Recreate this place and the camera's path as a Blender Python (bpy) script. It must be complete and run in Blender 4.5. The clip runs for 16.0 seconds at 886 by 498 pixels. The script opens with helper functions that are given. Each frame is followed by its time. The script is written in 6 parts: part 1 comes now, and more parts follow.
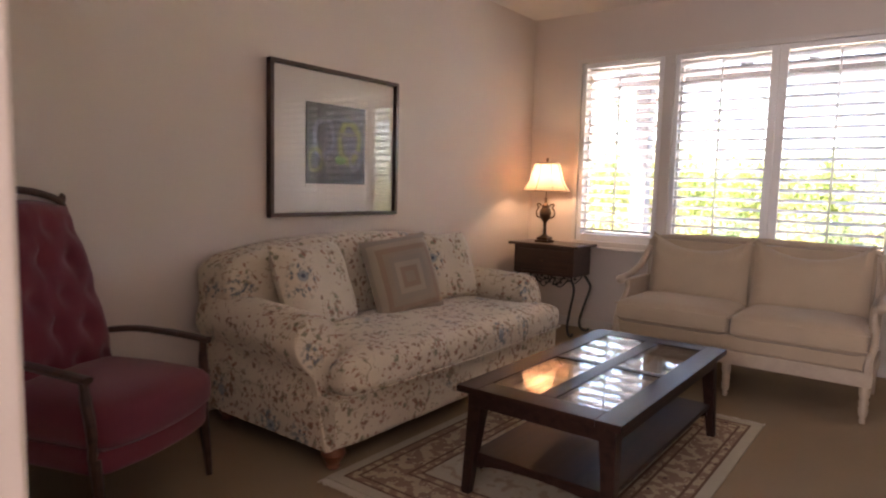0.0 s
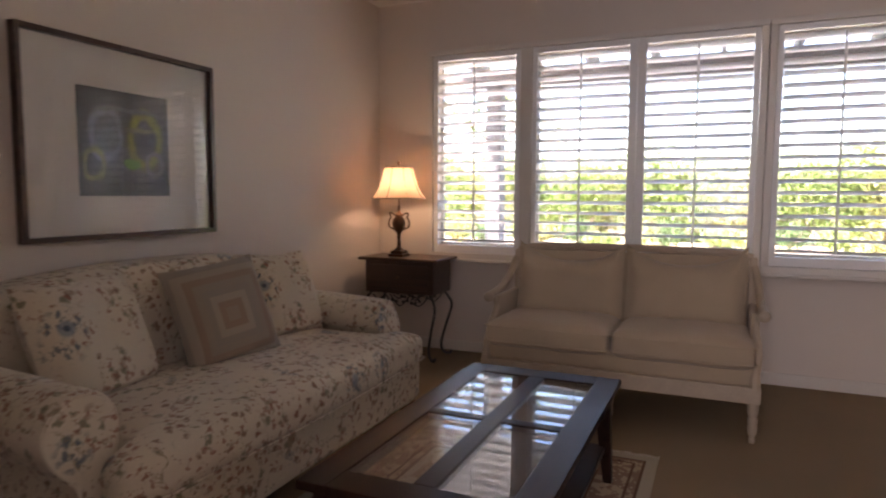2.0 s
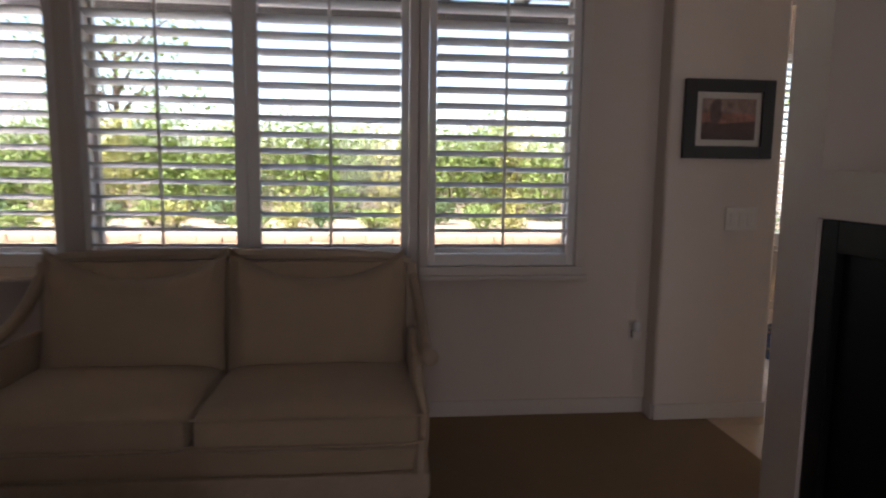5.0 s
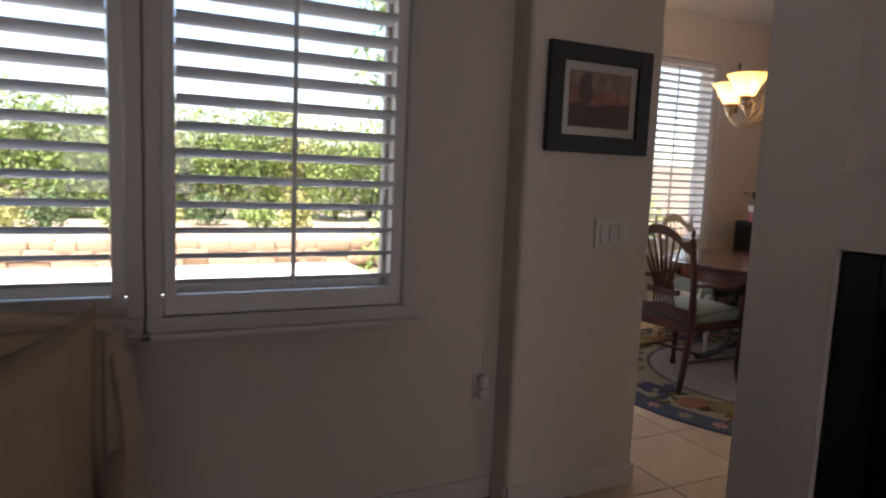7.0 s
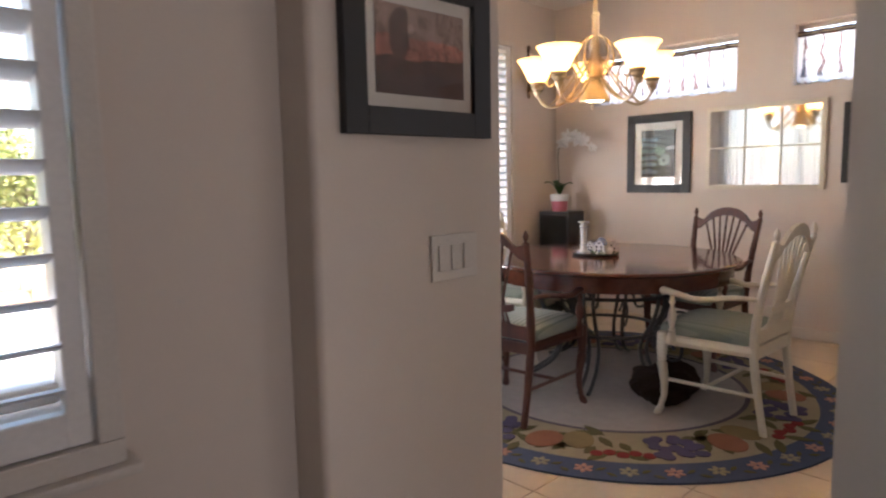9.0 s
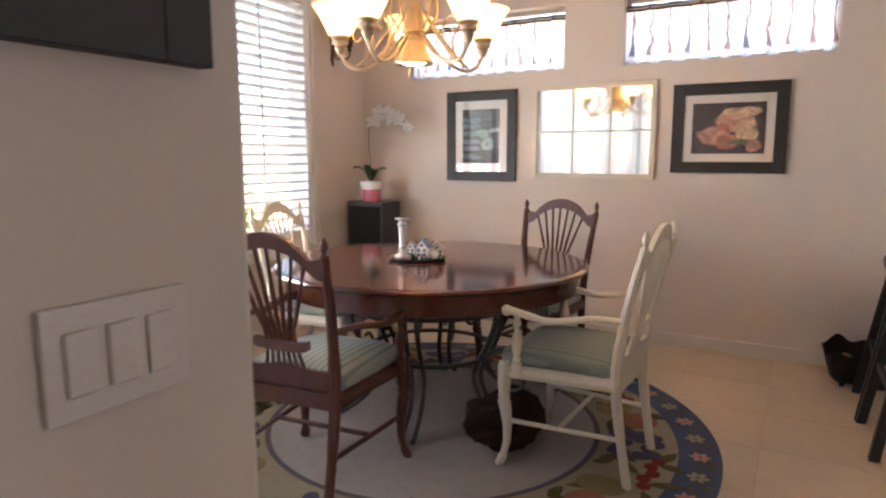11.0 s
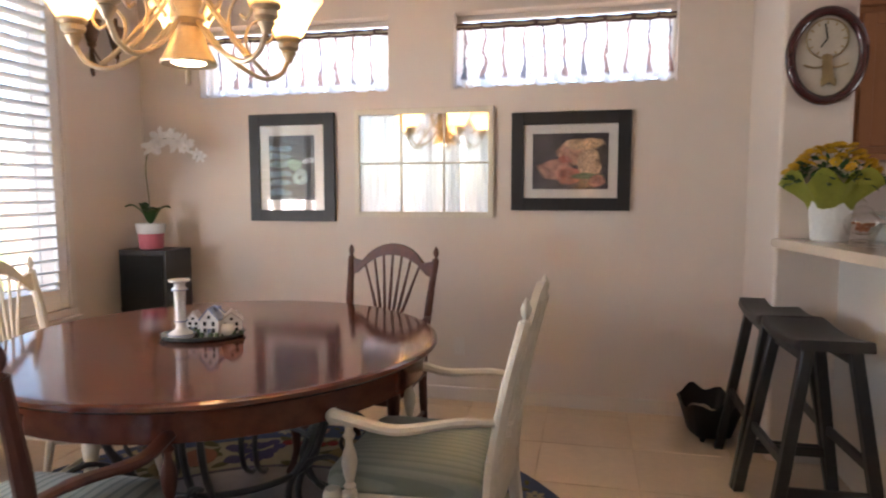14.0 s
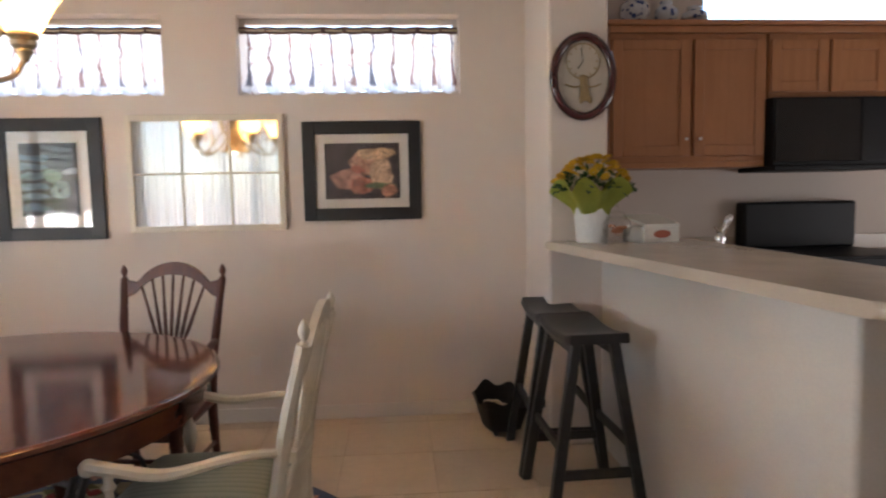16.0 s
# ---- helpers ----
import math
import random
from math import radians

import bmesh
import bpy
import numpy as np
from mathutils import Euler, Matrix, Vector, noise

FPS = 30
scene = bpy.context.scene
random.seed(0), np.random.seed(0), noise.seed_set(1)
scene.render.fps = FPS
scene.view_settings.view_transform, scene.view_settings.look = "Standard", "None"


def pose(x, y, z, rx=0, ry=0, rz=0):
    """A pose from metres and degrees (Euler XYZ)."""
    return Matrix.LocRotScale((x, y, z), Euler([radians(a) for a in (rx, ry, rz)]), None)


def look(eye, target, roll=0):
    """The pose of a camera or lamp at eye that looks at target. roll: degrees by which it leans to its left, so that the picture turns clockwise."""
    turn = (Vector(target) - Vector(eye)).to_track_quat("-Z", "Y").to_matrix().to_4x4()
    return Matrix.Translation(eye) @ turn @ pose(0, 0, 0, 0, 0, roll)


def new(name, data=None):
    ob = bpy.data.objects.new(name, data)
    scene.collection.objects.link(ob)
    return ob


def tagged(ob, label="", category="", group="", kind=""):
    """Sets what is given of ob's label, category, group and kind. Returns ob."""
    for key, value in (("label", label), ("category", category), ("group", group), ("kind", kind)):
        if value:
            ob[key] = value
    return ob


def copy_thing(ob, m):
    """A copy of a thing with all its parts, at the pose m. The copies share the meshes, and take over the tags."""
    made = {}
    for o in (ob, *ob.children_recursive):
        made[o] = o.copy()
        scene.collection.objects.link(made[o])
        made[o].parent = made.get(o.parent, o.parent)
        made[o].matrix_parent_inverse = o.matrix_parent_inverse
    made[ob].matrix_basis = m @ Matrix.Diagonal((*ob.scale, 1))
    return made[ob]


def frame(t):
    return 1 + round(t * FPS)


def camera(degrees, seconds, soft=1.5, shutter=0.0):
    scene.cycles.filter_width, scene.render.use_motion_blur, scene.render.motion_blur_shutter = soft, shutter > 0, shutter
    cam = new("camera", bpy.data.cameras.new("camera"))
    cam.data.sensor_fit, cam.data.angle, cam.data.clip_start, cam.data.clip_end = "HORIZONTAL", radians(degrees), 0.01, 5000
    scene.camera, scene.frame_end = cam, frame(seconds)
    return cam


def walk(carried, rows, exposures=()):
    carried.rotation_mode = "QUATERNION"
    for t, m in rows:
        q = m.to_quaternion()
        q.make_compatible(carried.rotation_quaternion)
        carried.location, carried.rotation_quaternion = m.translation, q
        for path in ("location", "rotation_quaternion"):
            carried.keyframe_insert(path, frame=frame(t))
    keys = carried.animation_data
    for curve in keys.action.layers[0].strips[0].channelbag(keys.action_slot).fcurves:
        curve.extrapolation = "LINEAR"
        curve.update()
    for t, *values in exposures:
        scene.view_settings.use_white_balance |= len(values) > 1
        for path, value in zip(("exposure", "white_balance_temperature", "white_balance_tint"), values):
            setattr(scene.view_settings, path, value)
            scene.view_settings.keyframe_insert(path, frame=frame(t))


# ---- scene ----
cam = camera(69.7, 16.0, soft=2.1, shutter=0.5)
PATH = [
    (0.0, 0.167, 0.170, 1.280, 84.35, -1.45, 37.51),
    (0.5, 0.059, 0.296, 1.277, 84.91, -2.15, 35.17),
    (1.0, -0.043, 0.430, 1.271, 85.50, -1.85, 31.61),
    (1.5, -0.133, 0.604, 1.266, 85.67, -1.46, 27.51),
    (2.0, -0.228, 0.796, 1.284, 85.18, -0.23, 23.78),
    (2.5, -0.289, 1.007, 1.281, 84.74, 0.79, 18.96),
    (3.0, -0.305, 1.245, 1.275, 84.45, 1.41, 14.64),
    (3.5, -0.284, 1.512, 1.289, 83.89, 1.50, 10.52),
    (4.0, -0.229, 1.777, 1.311, 83.23, 1.26, 5.20),
    (6.5, -0.097, 3.268, 1.279, 83.26, -2.97, -20.51),
    (7.0, 0.009, 3.515, 1.279, 83.24, -2.38, -25.03),
    (7.5, 0.085, 3.741, 1.278, 83.57, -1.47, -29.48),
    (8.0, 0.186, 3.940, 1.273, 83.83, -0.52, -34.46),
    (8.5, 0.350, 4.135, 1.276, 83.89, 0.78, -39.38),
    (9.0, 0.507, 4.325, 1.281, 83.51, 1.10, -44.14),
    (9.5, 0.680, 4.483, 1.282, 83.19, 1.43, -49.19),
    (12.0, 1.548, 5.064, 1.265, 82.25, -1.28, -66.56),
    (12.5, 1.628, 5.137, 1.260, 82.96, -1.37, -69.19),
    (13.0, 1.778, 5.187, 1.263, 83.42, -1.10, -71.74),
    (13.5, 1.916, 5.189, 1.278, 84.10, -0.51, -74.33),
    (14.0, 1.971, 5.186, 1.291, 84.87, 0.08, -77.18),
    (14.5, 1.996, 5.178, 1.292, 85.67, 0.65, -80.56),
    (15.0, 2.007, 5.147, 1.305, 85.87, 1.06, -84.78),
    (15.5, 2.014, 5.118, 1.308, 85.62, 1.22, -89.29),
    (16.0, 2.019, 5.098, 1.319, 85.15, 1.06, -94.13),
]
EXPOSURES = [(0.0, 3.97, 6700, 21), (1.0, 3.68, 6600, 21), (2.0, 3.2, 6550, 20), (3.0, 2.48, 6500, 19), (4.0, 2.0, 6400, 17), (6.5, 1.72, 6450, 15), (8.0, 1.95, 6400, 14),
             (9.5, 2.95, 6400, 14), (12.0, 2.95, 6400, 15), (14.0, 2.8, 6350, 14), (16.0, 2.62, 6320, 12)]
walk(cam, [(t, pose(*r)) for t, *r in PATH], EXPOSURES)

# ---- daylight ----
world = bpy.data.worlds.new("world")
scene.world = world
world.use_nodes = True
wn = world.node_tree
sky = wn.nodes.new("ShaderNodeTexSky")
sky.sky_type = "NISHITA"
sky.sun_disc = False
sky.sun_elevation, sky.sun_rotation = radians(62), radians(-130)
wn.links.new(sky.outputs[0], wn.nodes["Background"].inputs[0])
wn.nodes["Background"].inputs[1].default_value = 0.15


def sun_lamp(strength, elevation, azimuth):
    ob = new("sun", bpy.data.lights.new("sun", "SUN"))
    ob.data.energy, ob.data.angle, ob.data.color = strength, radians(0.6), (1.0, 0.94, 0.85)
    d = Vector((math.sin(azimuth) * math.cos(elevation), math.cos(azimuth) * math.cos(elevation), math.sin(elevation)))
    ob.matrix_basis = look(d * 20, (0, 0, 0))
    return ob


def area_lamp(name, eye, target, w, h, power, color):
    ob = new(name, bpy.data.lights.new(name, "AREA"))
    ob.data.shape, ob.data.size, ob.data.size_y, ob.data.energy, ob.data.color = "RECTANGLE", w, h, power, color
    ob.matrix_basis = look(eye, target)
    return ob


def bulb(name, p, power, color, size=0.03):
    ob = new(name, bpy.data.lights.new(name, "POINT"))
    ob.data.energy, ob.data.color, ob.data.shadow_soft_size = power, color, size
    ob.location = p
    return ob


sun_lamp(5.0, radians(62), radians(-130))
# fill lamps added out of view, behind the walk's start and in the kitchen
area_lamp("hall_fill", (-0.6, -2.35, 1.6), (-1.0, 4, 2.5), 2.6, 2.0, 12, (1.0, 0.955, 0.985))
area_lamp("kitchen_fill", (4.2, 0.75, 0.95), (3.9, 6, 2.2), 2.4, 0.8, 4, (1.0, 0.97, 0.97))
# sky light in the west part of the dining room's north window
area_lamp("north_window_daylight", (3.07, 8.31, 1.0), (3.5, 5.5, 1.5), 0.9, 0.42, 11, (1.0, 0.985, 0.99))
bulb("table_lamp_bulb", (-2.58, 5.27, 1.37), 0.72, (1.0, 0.68, 0.40))

# ---- building tools ----
def part(name, bm, material, parent=None, label="", smooth=True, angle=38):
    me = bpy.data.meshes.new(name)
    bmesh.ops.recalc_face_normals(bm, faces=bm.faces)
    bm.to_mesh(me)
    bm.free()
    for m in (material if isinstance(material, (list, tuple)) else [material]):
        me.materials.append(m)
    if smooth:
        for p in me.polygons:
            p.use_smooth = True
        me.set_sharp_from_angle(angle=radians(angle))
    ob = new(name, me)
    ob.parent = parent
    if smooth:
        flat = ob.modifiers.new("flat_faces", "WEIGHTED_NORMAL")
        flat.mode, flat.weight, flat.keep_sharp = "FACE_AREA", 50, True
    return tagged(ob, label)


def thing(name, label, category, m=None, group="", kind=""):
    ob = new(name)
    ob.empty_display_size = 0.1
    if m is not None:
        ob.matrix_basis = m
    return tagged(ob, label, category, group, kind)


def piece(name, me, parent, m):
    ob = new(name, me)
    ob.parent = parent
    ob.matrix_basis = m
    return ob


def B():
    return bmesh.new()


def bx(bm, x0, x1, y0, y1, z0, z1, bevel=0.0, seg=2, m=None):
    v = bmesh.ops.create_cube(bm, size=1)["verts"]
    for q in v:
        q.co = Vector((x0 + (q.co.x + .5) * (x1 - x0), y0 + (q.co.y + .5) * (y1 - y0), z0 + (q.co.z + .5) * (z1 - z0)))
    if m is not None:
        for q in v:
            q.co = m @ q.co
    if bevel > 0:
        edges = list({e for q in v for e in q.link_edges})
        bmesh.ops.bevel(bm, geom=edges, offset=bevel, segments=seg, affect="EDGES", profile=0.5)
    return bm


def spline(pts, n=5):
    pts = [Vector(p) for p in pts]
    out = []
    for i in range(len(pts) - 1):
        a, b = pts[max(i - 1, 0)], pts[i]
        c, d = pts[i + 1], pts[min(i + 2, len(pts) - 1)]
        for k in range(n):
            t = k / n
            out.append(0.5 * ((2 * b) + (c - a) * t + (2 * a - 5 * b + 4 * c - d) * t * t + (3 * b - a - 3 * c + d) * t ** 3))
    out.append(pts[-1])
    return out


def tube(bm, pts, r, seg=8, flat=1.0):
    """A bar along the points; r is one radius or a list; flat squeezes it across its second axis."""
    pts = [Vector(p) for p in pts]
    n = len(pts)
    rs = [r] * n if isinstance(r, (int, float)) else [r[min(int(i * len(r) / n), len(r) - 1)] if len(r) != n else r[i] for i in range(n)]
    d0 = (pts[1] - pts[0]).normalized()
    u = d0.orthogonal().normalized() if abs(d0.z) > 0.95 else d0.cross(Vector((0, 0, 1))).normalized()
    rings = []
    for i, p in enumerate(pts):
        d = (pts[min(i + 1, n - 1)] - pts[max(i - 1, 0)]).normalized()
        u = (u - d * u.dot(d)).normalized()
        w = d.cross(u)
        rings.append([bm.verts.new(p + (u * math.cos(a) + w * math.sin(a) * flat) * rs[i]) for a in [2 * math.pi * k / seg for k in range(seg)]])
    for a, b in zip(rings, rings[1:]):
        for k in range(seg):
            bm.faces.new((a[k], a[(k + 1) % seg], b[(k + 1) % seg], b[k]))
    bm.faces.new(rings[0])
    bm.faces.new(rings[-1])
    return bm


def lathe(bm, prof, c=(0, 0, 0), seg=20, sx=1.0, sy=1.0):
    rings = []
    for r, z in prof:
        rings.append([bm.verts.new((c[0] + sx * r * math.cos(2 * math.pi * k / seg), c[1] + sy * r * math.sin(2 * math.pi * k / seg), c[2] + z)) for k in range(seg)])
    for a, b in zip(rings, rings[1:]):
        for k in range(seg):
            bm.faces.new((a[k], a[(k + 1) % seg], b[(k + 1) % seg], b[k]))
    if prof[0][0] > 1e-5:
        bm.faces.new(rings[0])
    if prof[-1][0] > 1e-5:
        bm.faces.new(rings[-1])
    bmesh.ops.remove_doubles(bm, verts=bm.verts, dist=1e-6)
    return bm


def ball(bm, c, rx, ry, rz, seg=12, rings=8):
    return lathe(bm, [(max(math.sin(math.pi * i / rings), 0), -math.cos(math.pi * i / rings) * rz) for i in range(rings + 1)], c, seg, rx, ry)


def prism(bm, pts, y0, y1):
    """An outline of (x, z) points, drawn out from y0 to y1."""
    a = [bm.verts.new((x, y0, z)) for x, z in pts]
    b = [bm.verts.new((x, y1, z)) for x, z in pts]
    n = len(pts)
    for k in range(n):
        bm.faces.new((a[k], a[(k + 1) % n], b[(k + 1) % n], b[k]))
    bm.faces.new(a)
    bm.faces.new(b)
    return bm


def plate(bm, pts, z0, z1):
    """An outline of (x, y) points, drawn up from z0 to z1."""
    a = [bm.verts.new((x, y, z0)) for x, y in pts]
    b = [bm.verts.new((x, y, z1)) for x, y in pts]
    n = len(pts)
    for k in range(n):
        bm.faces.new((a[k], a[(k + 1) % n], b[(k + 1) % n], b[k]))
    bm.faces.new(a)
    bm.faces.new(b)
    return bm


def pillow(bm, w, h, t, m, n=12, ears=0.05):
    """A stuffed square cushion, w wide and h high, t thick in the middle, standing in its x-z plane."""
    rows = []
    for s in (-1, 1):
        g = []
        for i in range(n + 1):
            for j in range(n + 1):
                u, v = 2 * i / n - 1, 2 * j / n - 1
                puff = max((1 - u ** 4) * (1 - v ** 4), 0) ** 0.55
                pull = 1 - ears * (1 - (abs(u) * abs(v)) ** 2) * max(abs(u), abs(v)) ** 6
                lump = 1 + 0.08 * noise.noise(Vector((u * 2.1 + s, v * 2.1, w)))
                g.append(bm.verts.new(m @ Vector((u * w / 2 * pull, s * t / 2 * puff * lump, h / 2 + v * h / 2 * pull))))
        rows.append(g)
        for i in range(n):
            for j in range(n):
                q = [g[i * (n + 1) + j], g[(i + 1) * (n + 1) + j], g[(i + 1) * (n + 1) + j + 1], g[i * (n + 1) + j + 1]]
                bm.faces.new(q)
    bmesh.ops.remove_doubles(bm, verts=bm.verts, dist=1e-4)
    return bm


def soft_box(bm, x0, x1, y0, y1, z0, z1, r=0.04, crown=0.02, n=14, seed=0.0):
    """An upholstered block with rounded edges and a crowned top."""
    sub = B()
    bx(sub, x0, x1, y0, y1, z0, z1)
    bmesh.ops.subdivide_edges(sub, edges=sub.edges, cuts=n, use_grid_fill=True)
    cx, cy, cz = (x0 + x1) / 2, (y0 + y1) / 2, (z0 + z1) / 2
    hx, hy, hz = (x1 - x0) / 2, (y1 - y0) / 2, (z1 - z0) / 2
    for v in sub.verts:
        p = v.co - Vector((cx, cy, cz))
        q = Vector((max(min(p.x, hx - r), -hx + r), max(min(p.y, hy - r), -hy + r), max(min(p.z, hz - r), -hz + r)))
        d = p - q
        if d.length > 1e-6:
            p = q + d.normalized() * r
        u, w = p.x / hx, p.y / hy
        p.z += crown * (1 - u ** 4) * (1 - w ** 4) * (1 if p.z > 0 else -0.2)
        p += 0.004 * Vector((noise.noise(p * 6 + Vector((seed, 0, 0))), noise.noise(p * 6 + Vector((0, seed, 5))), noise.noise(p * 6 + Vector((9, 0, seed)))))
        v.co = p + Vector((cx, cy, cz))
    me = bpy.data.meshes.new("tmp")
    sub.to_mesh(me)
    sub.free()
    bm.from_mesh(me)
    bpy.data.meshes.remove(me)
    return bm


def ringpts(cx, cy, r, n, a0=0.0):
    return [(cx + r * math.cos(a0 + 2 * math.pi * k / n), cy + r * math.sin(a0 + 2 * math.pi * k / n)) for k in range(n)]


# ---- materials ----
def mat(name, base, rough=0.6, metal=0.0, vary=0.12, scale=6.0, fine=80.0, bump=0.1, spec=0.5, fine_vary=0.06, coat=0.0):
    """A surface with two scales of variation in colour, gloss and relief."""
    m = bpy.data.materials.new(name)
    m.use_nodes = True
    nt = m.node_tree
    b = nt.nodes["Principled BSDF"]
    tc = nt.nodes.new("ShaderNodeTexCoord")
    n1, n2 = nt.nodes.new("ShaderNodeTexNoise"), nt.nodes.new("ShaderNodeTexNoise")
    n1.inputs["Scale"].default_value, n2.inputs["Scale"].default_value = scale, fine
    n1.inputs["Detail"].default_value, n2.inputs["Detail"].default_value = 4, 3
    for n in (n1, n2):
        nt.links.new(tc.outputs["Object"], n.inputs["Vector"])
    dark = tuple(c * (1 - vary) for c in base) + (1,)
    lite = tuple(min(c * (1 + vary), 1) for c in base) + (1,)
    mix = nt.nodes.new("ShaderNodeMix")
    mix.data_type = "RGBA"
    mix.inputs["A"].default_value, mix.inputs["B"].default_value = dark, lite
    nt.links.new(n1.outputs["Fac"], mix.inputs["Factor"])
    mul = nt.nodes.new("ShaderNodeMix")
    mul.data_type, mul.blend_type = "RGBA", "MULTIPLY"
    mul.inputs["Factor"].default_value = 1.0
    r = nt.nodes.new("ShaderNodeMapRange")
    r.inputs["To Min"].default_value, r.inputs["To Max"].default_value = 1 - fine_vary * 2, 1 + fine_vary
    nt.links.new(n2.outputs["Fac"], r.inputs["Value"])
    nt.links.new(mix.outputs["Result"], mul.inputs["A"])
    nt.links.new(r.outputs["Result"], mul.inputs["B"])
    nt.links.new(mul.outputs["Result"], b.inputs["Base Color"])
    rr = nt.nodes.new("ShaderNodeMapRange")
    rr.inputs["To Min"].default_value, rr.inputs["To Max"].default_value = max(rough - 0.06, 0.02), min(rough + 0.06, 1)
    nt.links.new(n1.outputs["Fac"], rr.inputs["Value"])
    nt.links.new(rr.outputs["Result"], b.inputs["Roughness"])
    b.inputs["Metallic"].default_value = metal
    b.inputs["Specular IOR Level"].default_value = spec
    b.inputs["Coat Weight"].default_value = coat
    b.inputs["Coat Roughness"].default_value = 0.08
    if bump:
        bp = nt.nodes.new("ShaderNodeBump")
        bp.inputs["Strength"].default_value, bp.inputs["Distance"].default_value = bump, 0.004
        nt.links.new(n2.outputs["Fac"], bp.inputs["Height"])
        nt.links.new(bp.outputs["Normal"], b.inputs["Normal"])
    return m


def nodes_of(m):
    nt = m.node_tree
    return nt, nt.nodes["Principled BSDF"], next(n for n in nt.nodes if n.type == "TEX_COORD")


def over(m, factor, color):
    """Lays a colour over the material's base colour where factor (a socket) is 1."""
    nt, b, tc = nodes_of(m)
    old = b.inputs["Base Color"].links[0].from_socket
    mix = nt.nodes.new("ShaderNodeMix")
    mix.data_type = "RGBA"
    nt.links.new(factor, mix.inputs["Factor"])
    nt.links.new(old, mix.inputs["A"])
    if hasattr(color, "is_output"):
        nt.links.new(color, mix.inputs["B"])
    else:
        mix.inputs["B"].default_value = (*color, 1)
    nt.links.new(mix.outputs["Result"], b.inputs["Base Color"])
    return m


def ramp(nt, socket, lo, hi, v0=0.0, v1=1.0):
    n = nt.nodes.new("ShaderNodeMapRange")
    n.inputs["From Min"].default_value, n.inputs["From Max"].default_value = lo, hi
    n.inputs["To Min"].default_value, n.inputs["To Max"].default_value = v0, v1
    nt.links.new(socket, n.inputs["Value"])
    return n.outputs["Result"]


def calc(nt, op, a, b=0.0):
    n = nt.nodes.new("ShaderNodeMath")
    n.operation = op
    for i, v in enumerate((a, b)):
        if hasattr(v, "is_output"):
            nt.links.new(v, n.inputs[i])
        else:
            n.inputs[i].default_value = v
    return n.outputs[0]


def tex(nt, tc, kind, scale, warp=None):
    n = nt.nodes.new("ShaderNodeTex" + kind)
    n.inputs["Scale"].default_value = scale
    nt.links.new(warp or tc.outputs["Object"], n.inputs["Vector"])
    return n


def wood(name, base, dark, rough=0.35, grain=9.0, coat=0.0, axis=2):
    m = mat(name, base, rough, vary=0.18, scale=3.0, fine=60.0, bump=0.06, coat=coat)
    nt, b, tc = nodes_of(m)
    mp = nt.nodes.new("ShaderNodeMapping")
    s = [14.0, 14.0, 14.0]
    s[axis] = 0.9
    mp.inputs["Scale"].default_value = s
    nt.links.new(tc.outputs["Object"], mp.inputs["Vector"])
    w = tex(nt, tc, "Noise", grain / 4, mp.outputs["Vector"])
    w.inputs["Detail"].default_value = 6
    over(m, ramp(nt, w.outputs["Fac"], 0.45, 0.72), dark)
    return m


def fabric(name, base, weave=420.0, vary=0.08, rough=0.9):
    m = mat(name, base, rough, vary=vary, scale=5.0, fine=weave, bump=0.25, spec=0.2, fine_vary=0.1)
    nt, b, tc = nodes_of(m)
    b.inputs["Sheen Weight"].default_value = 0.2
    return m


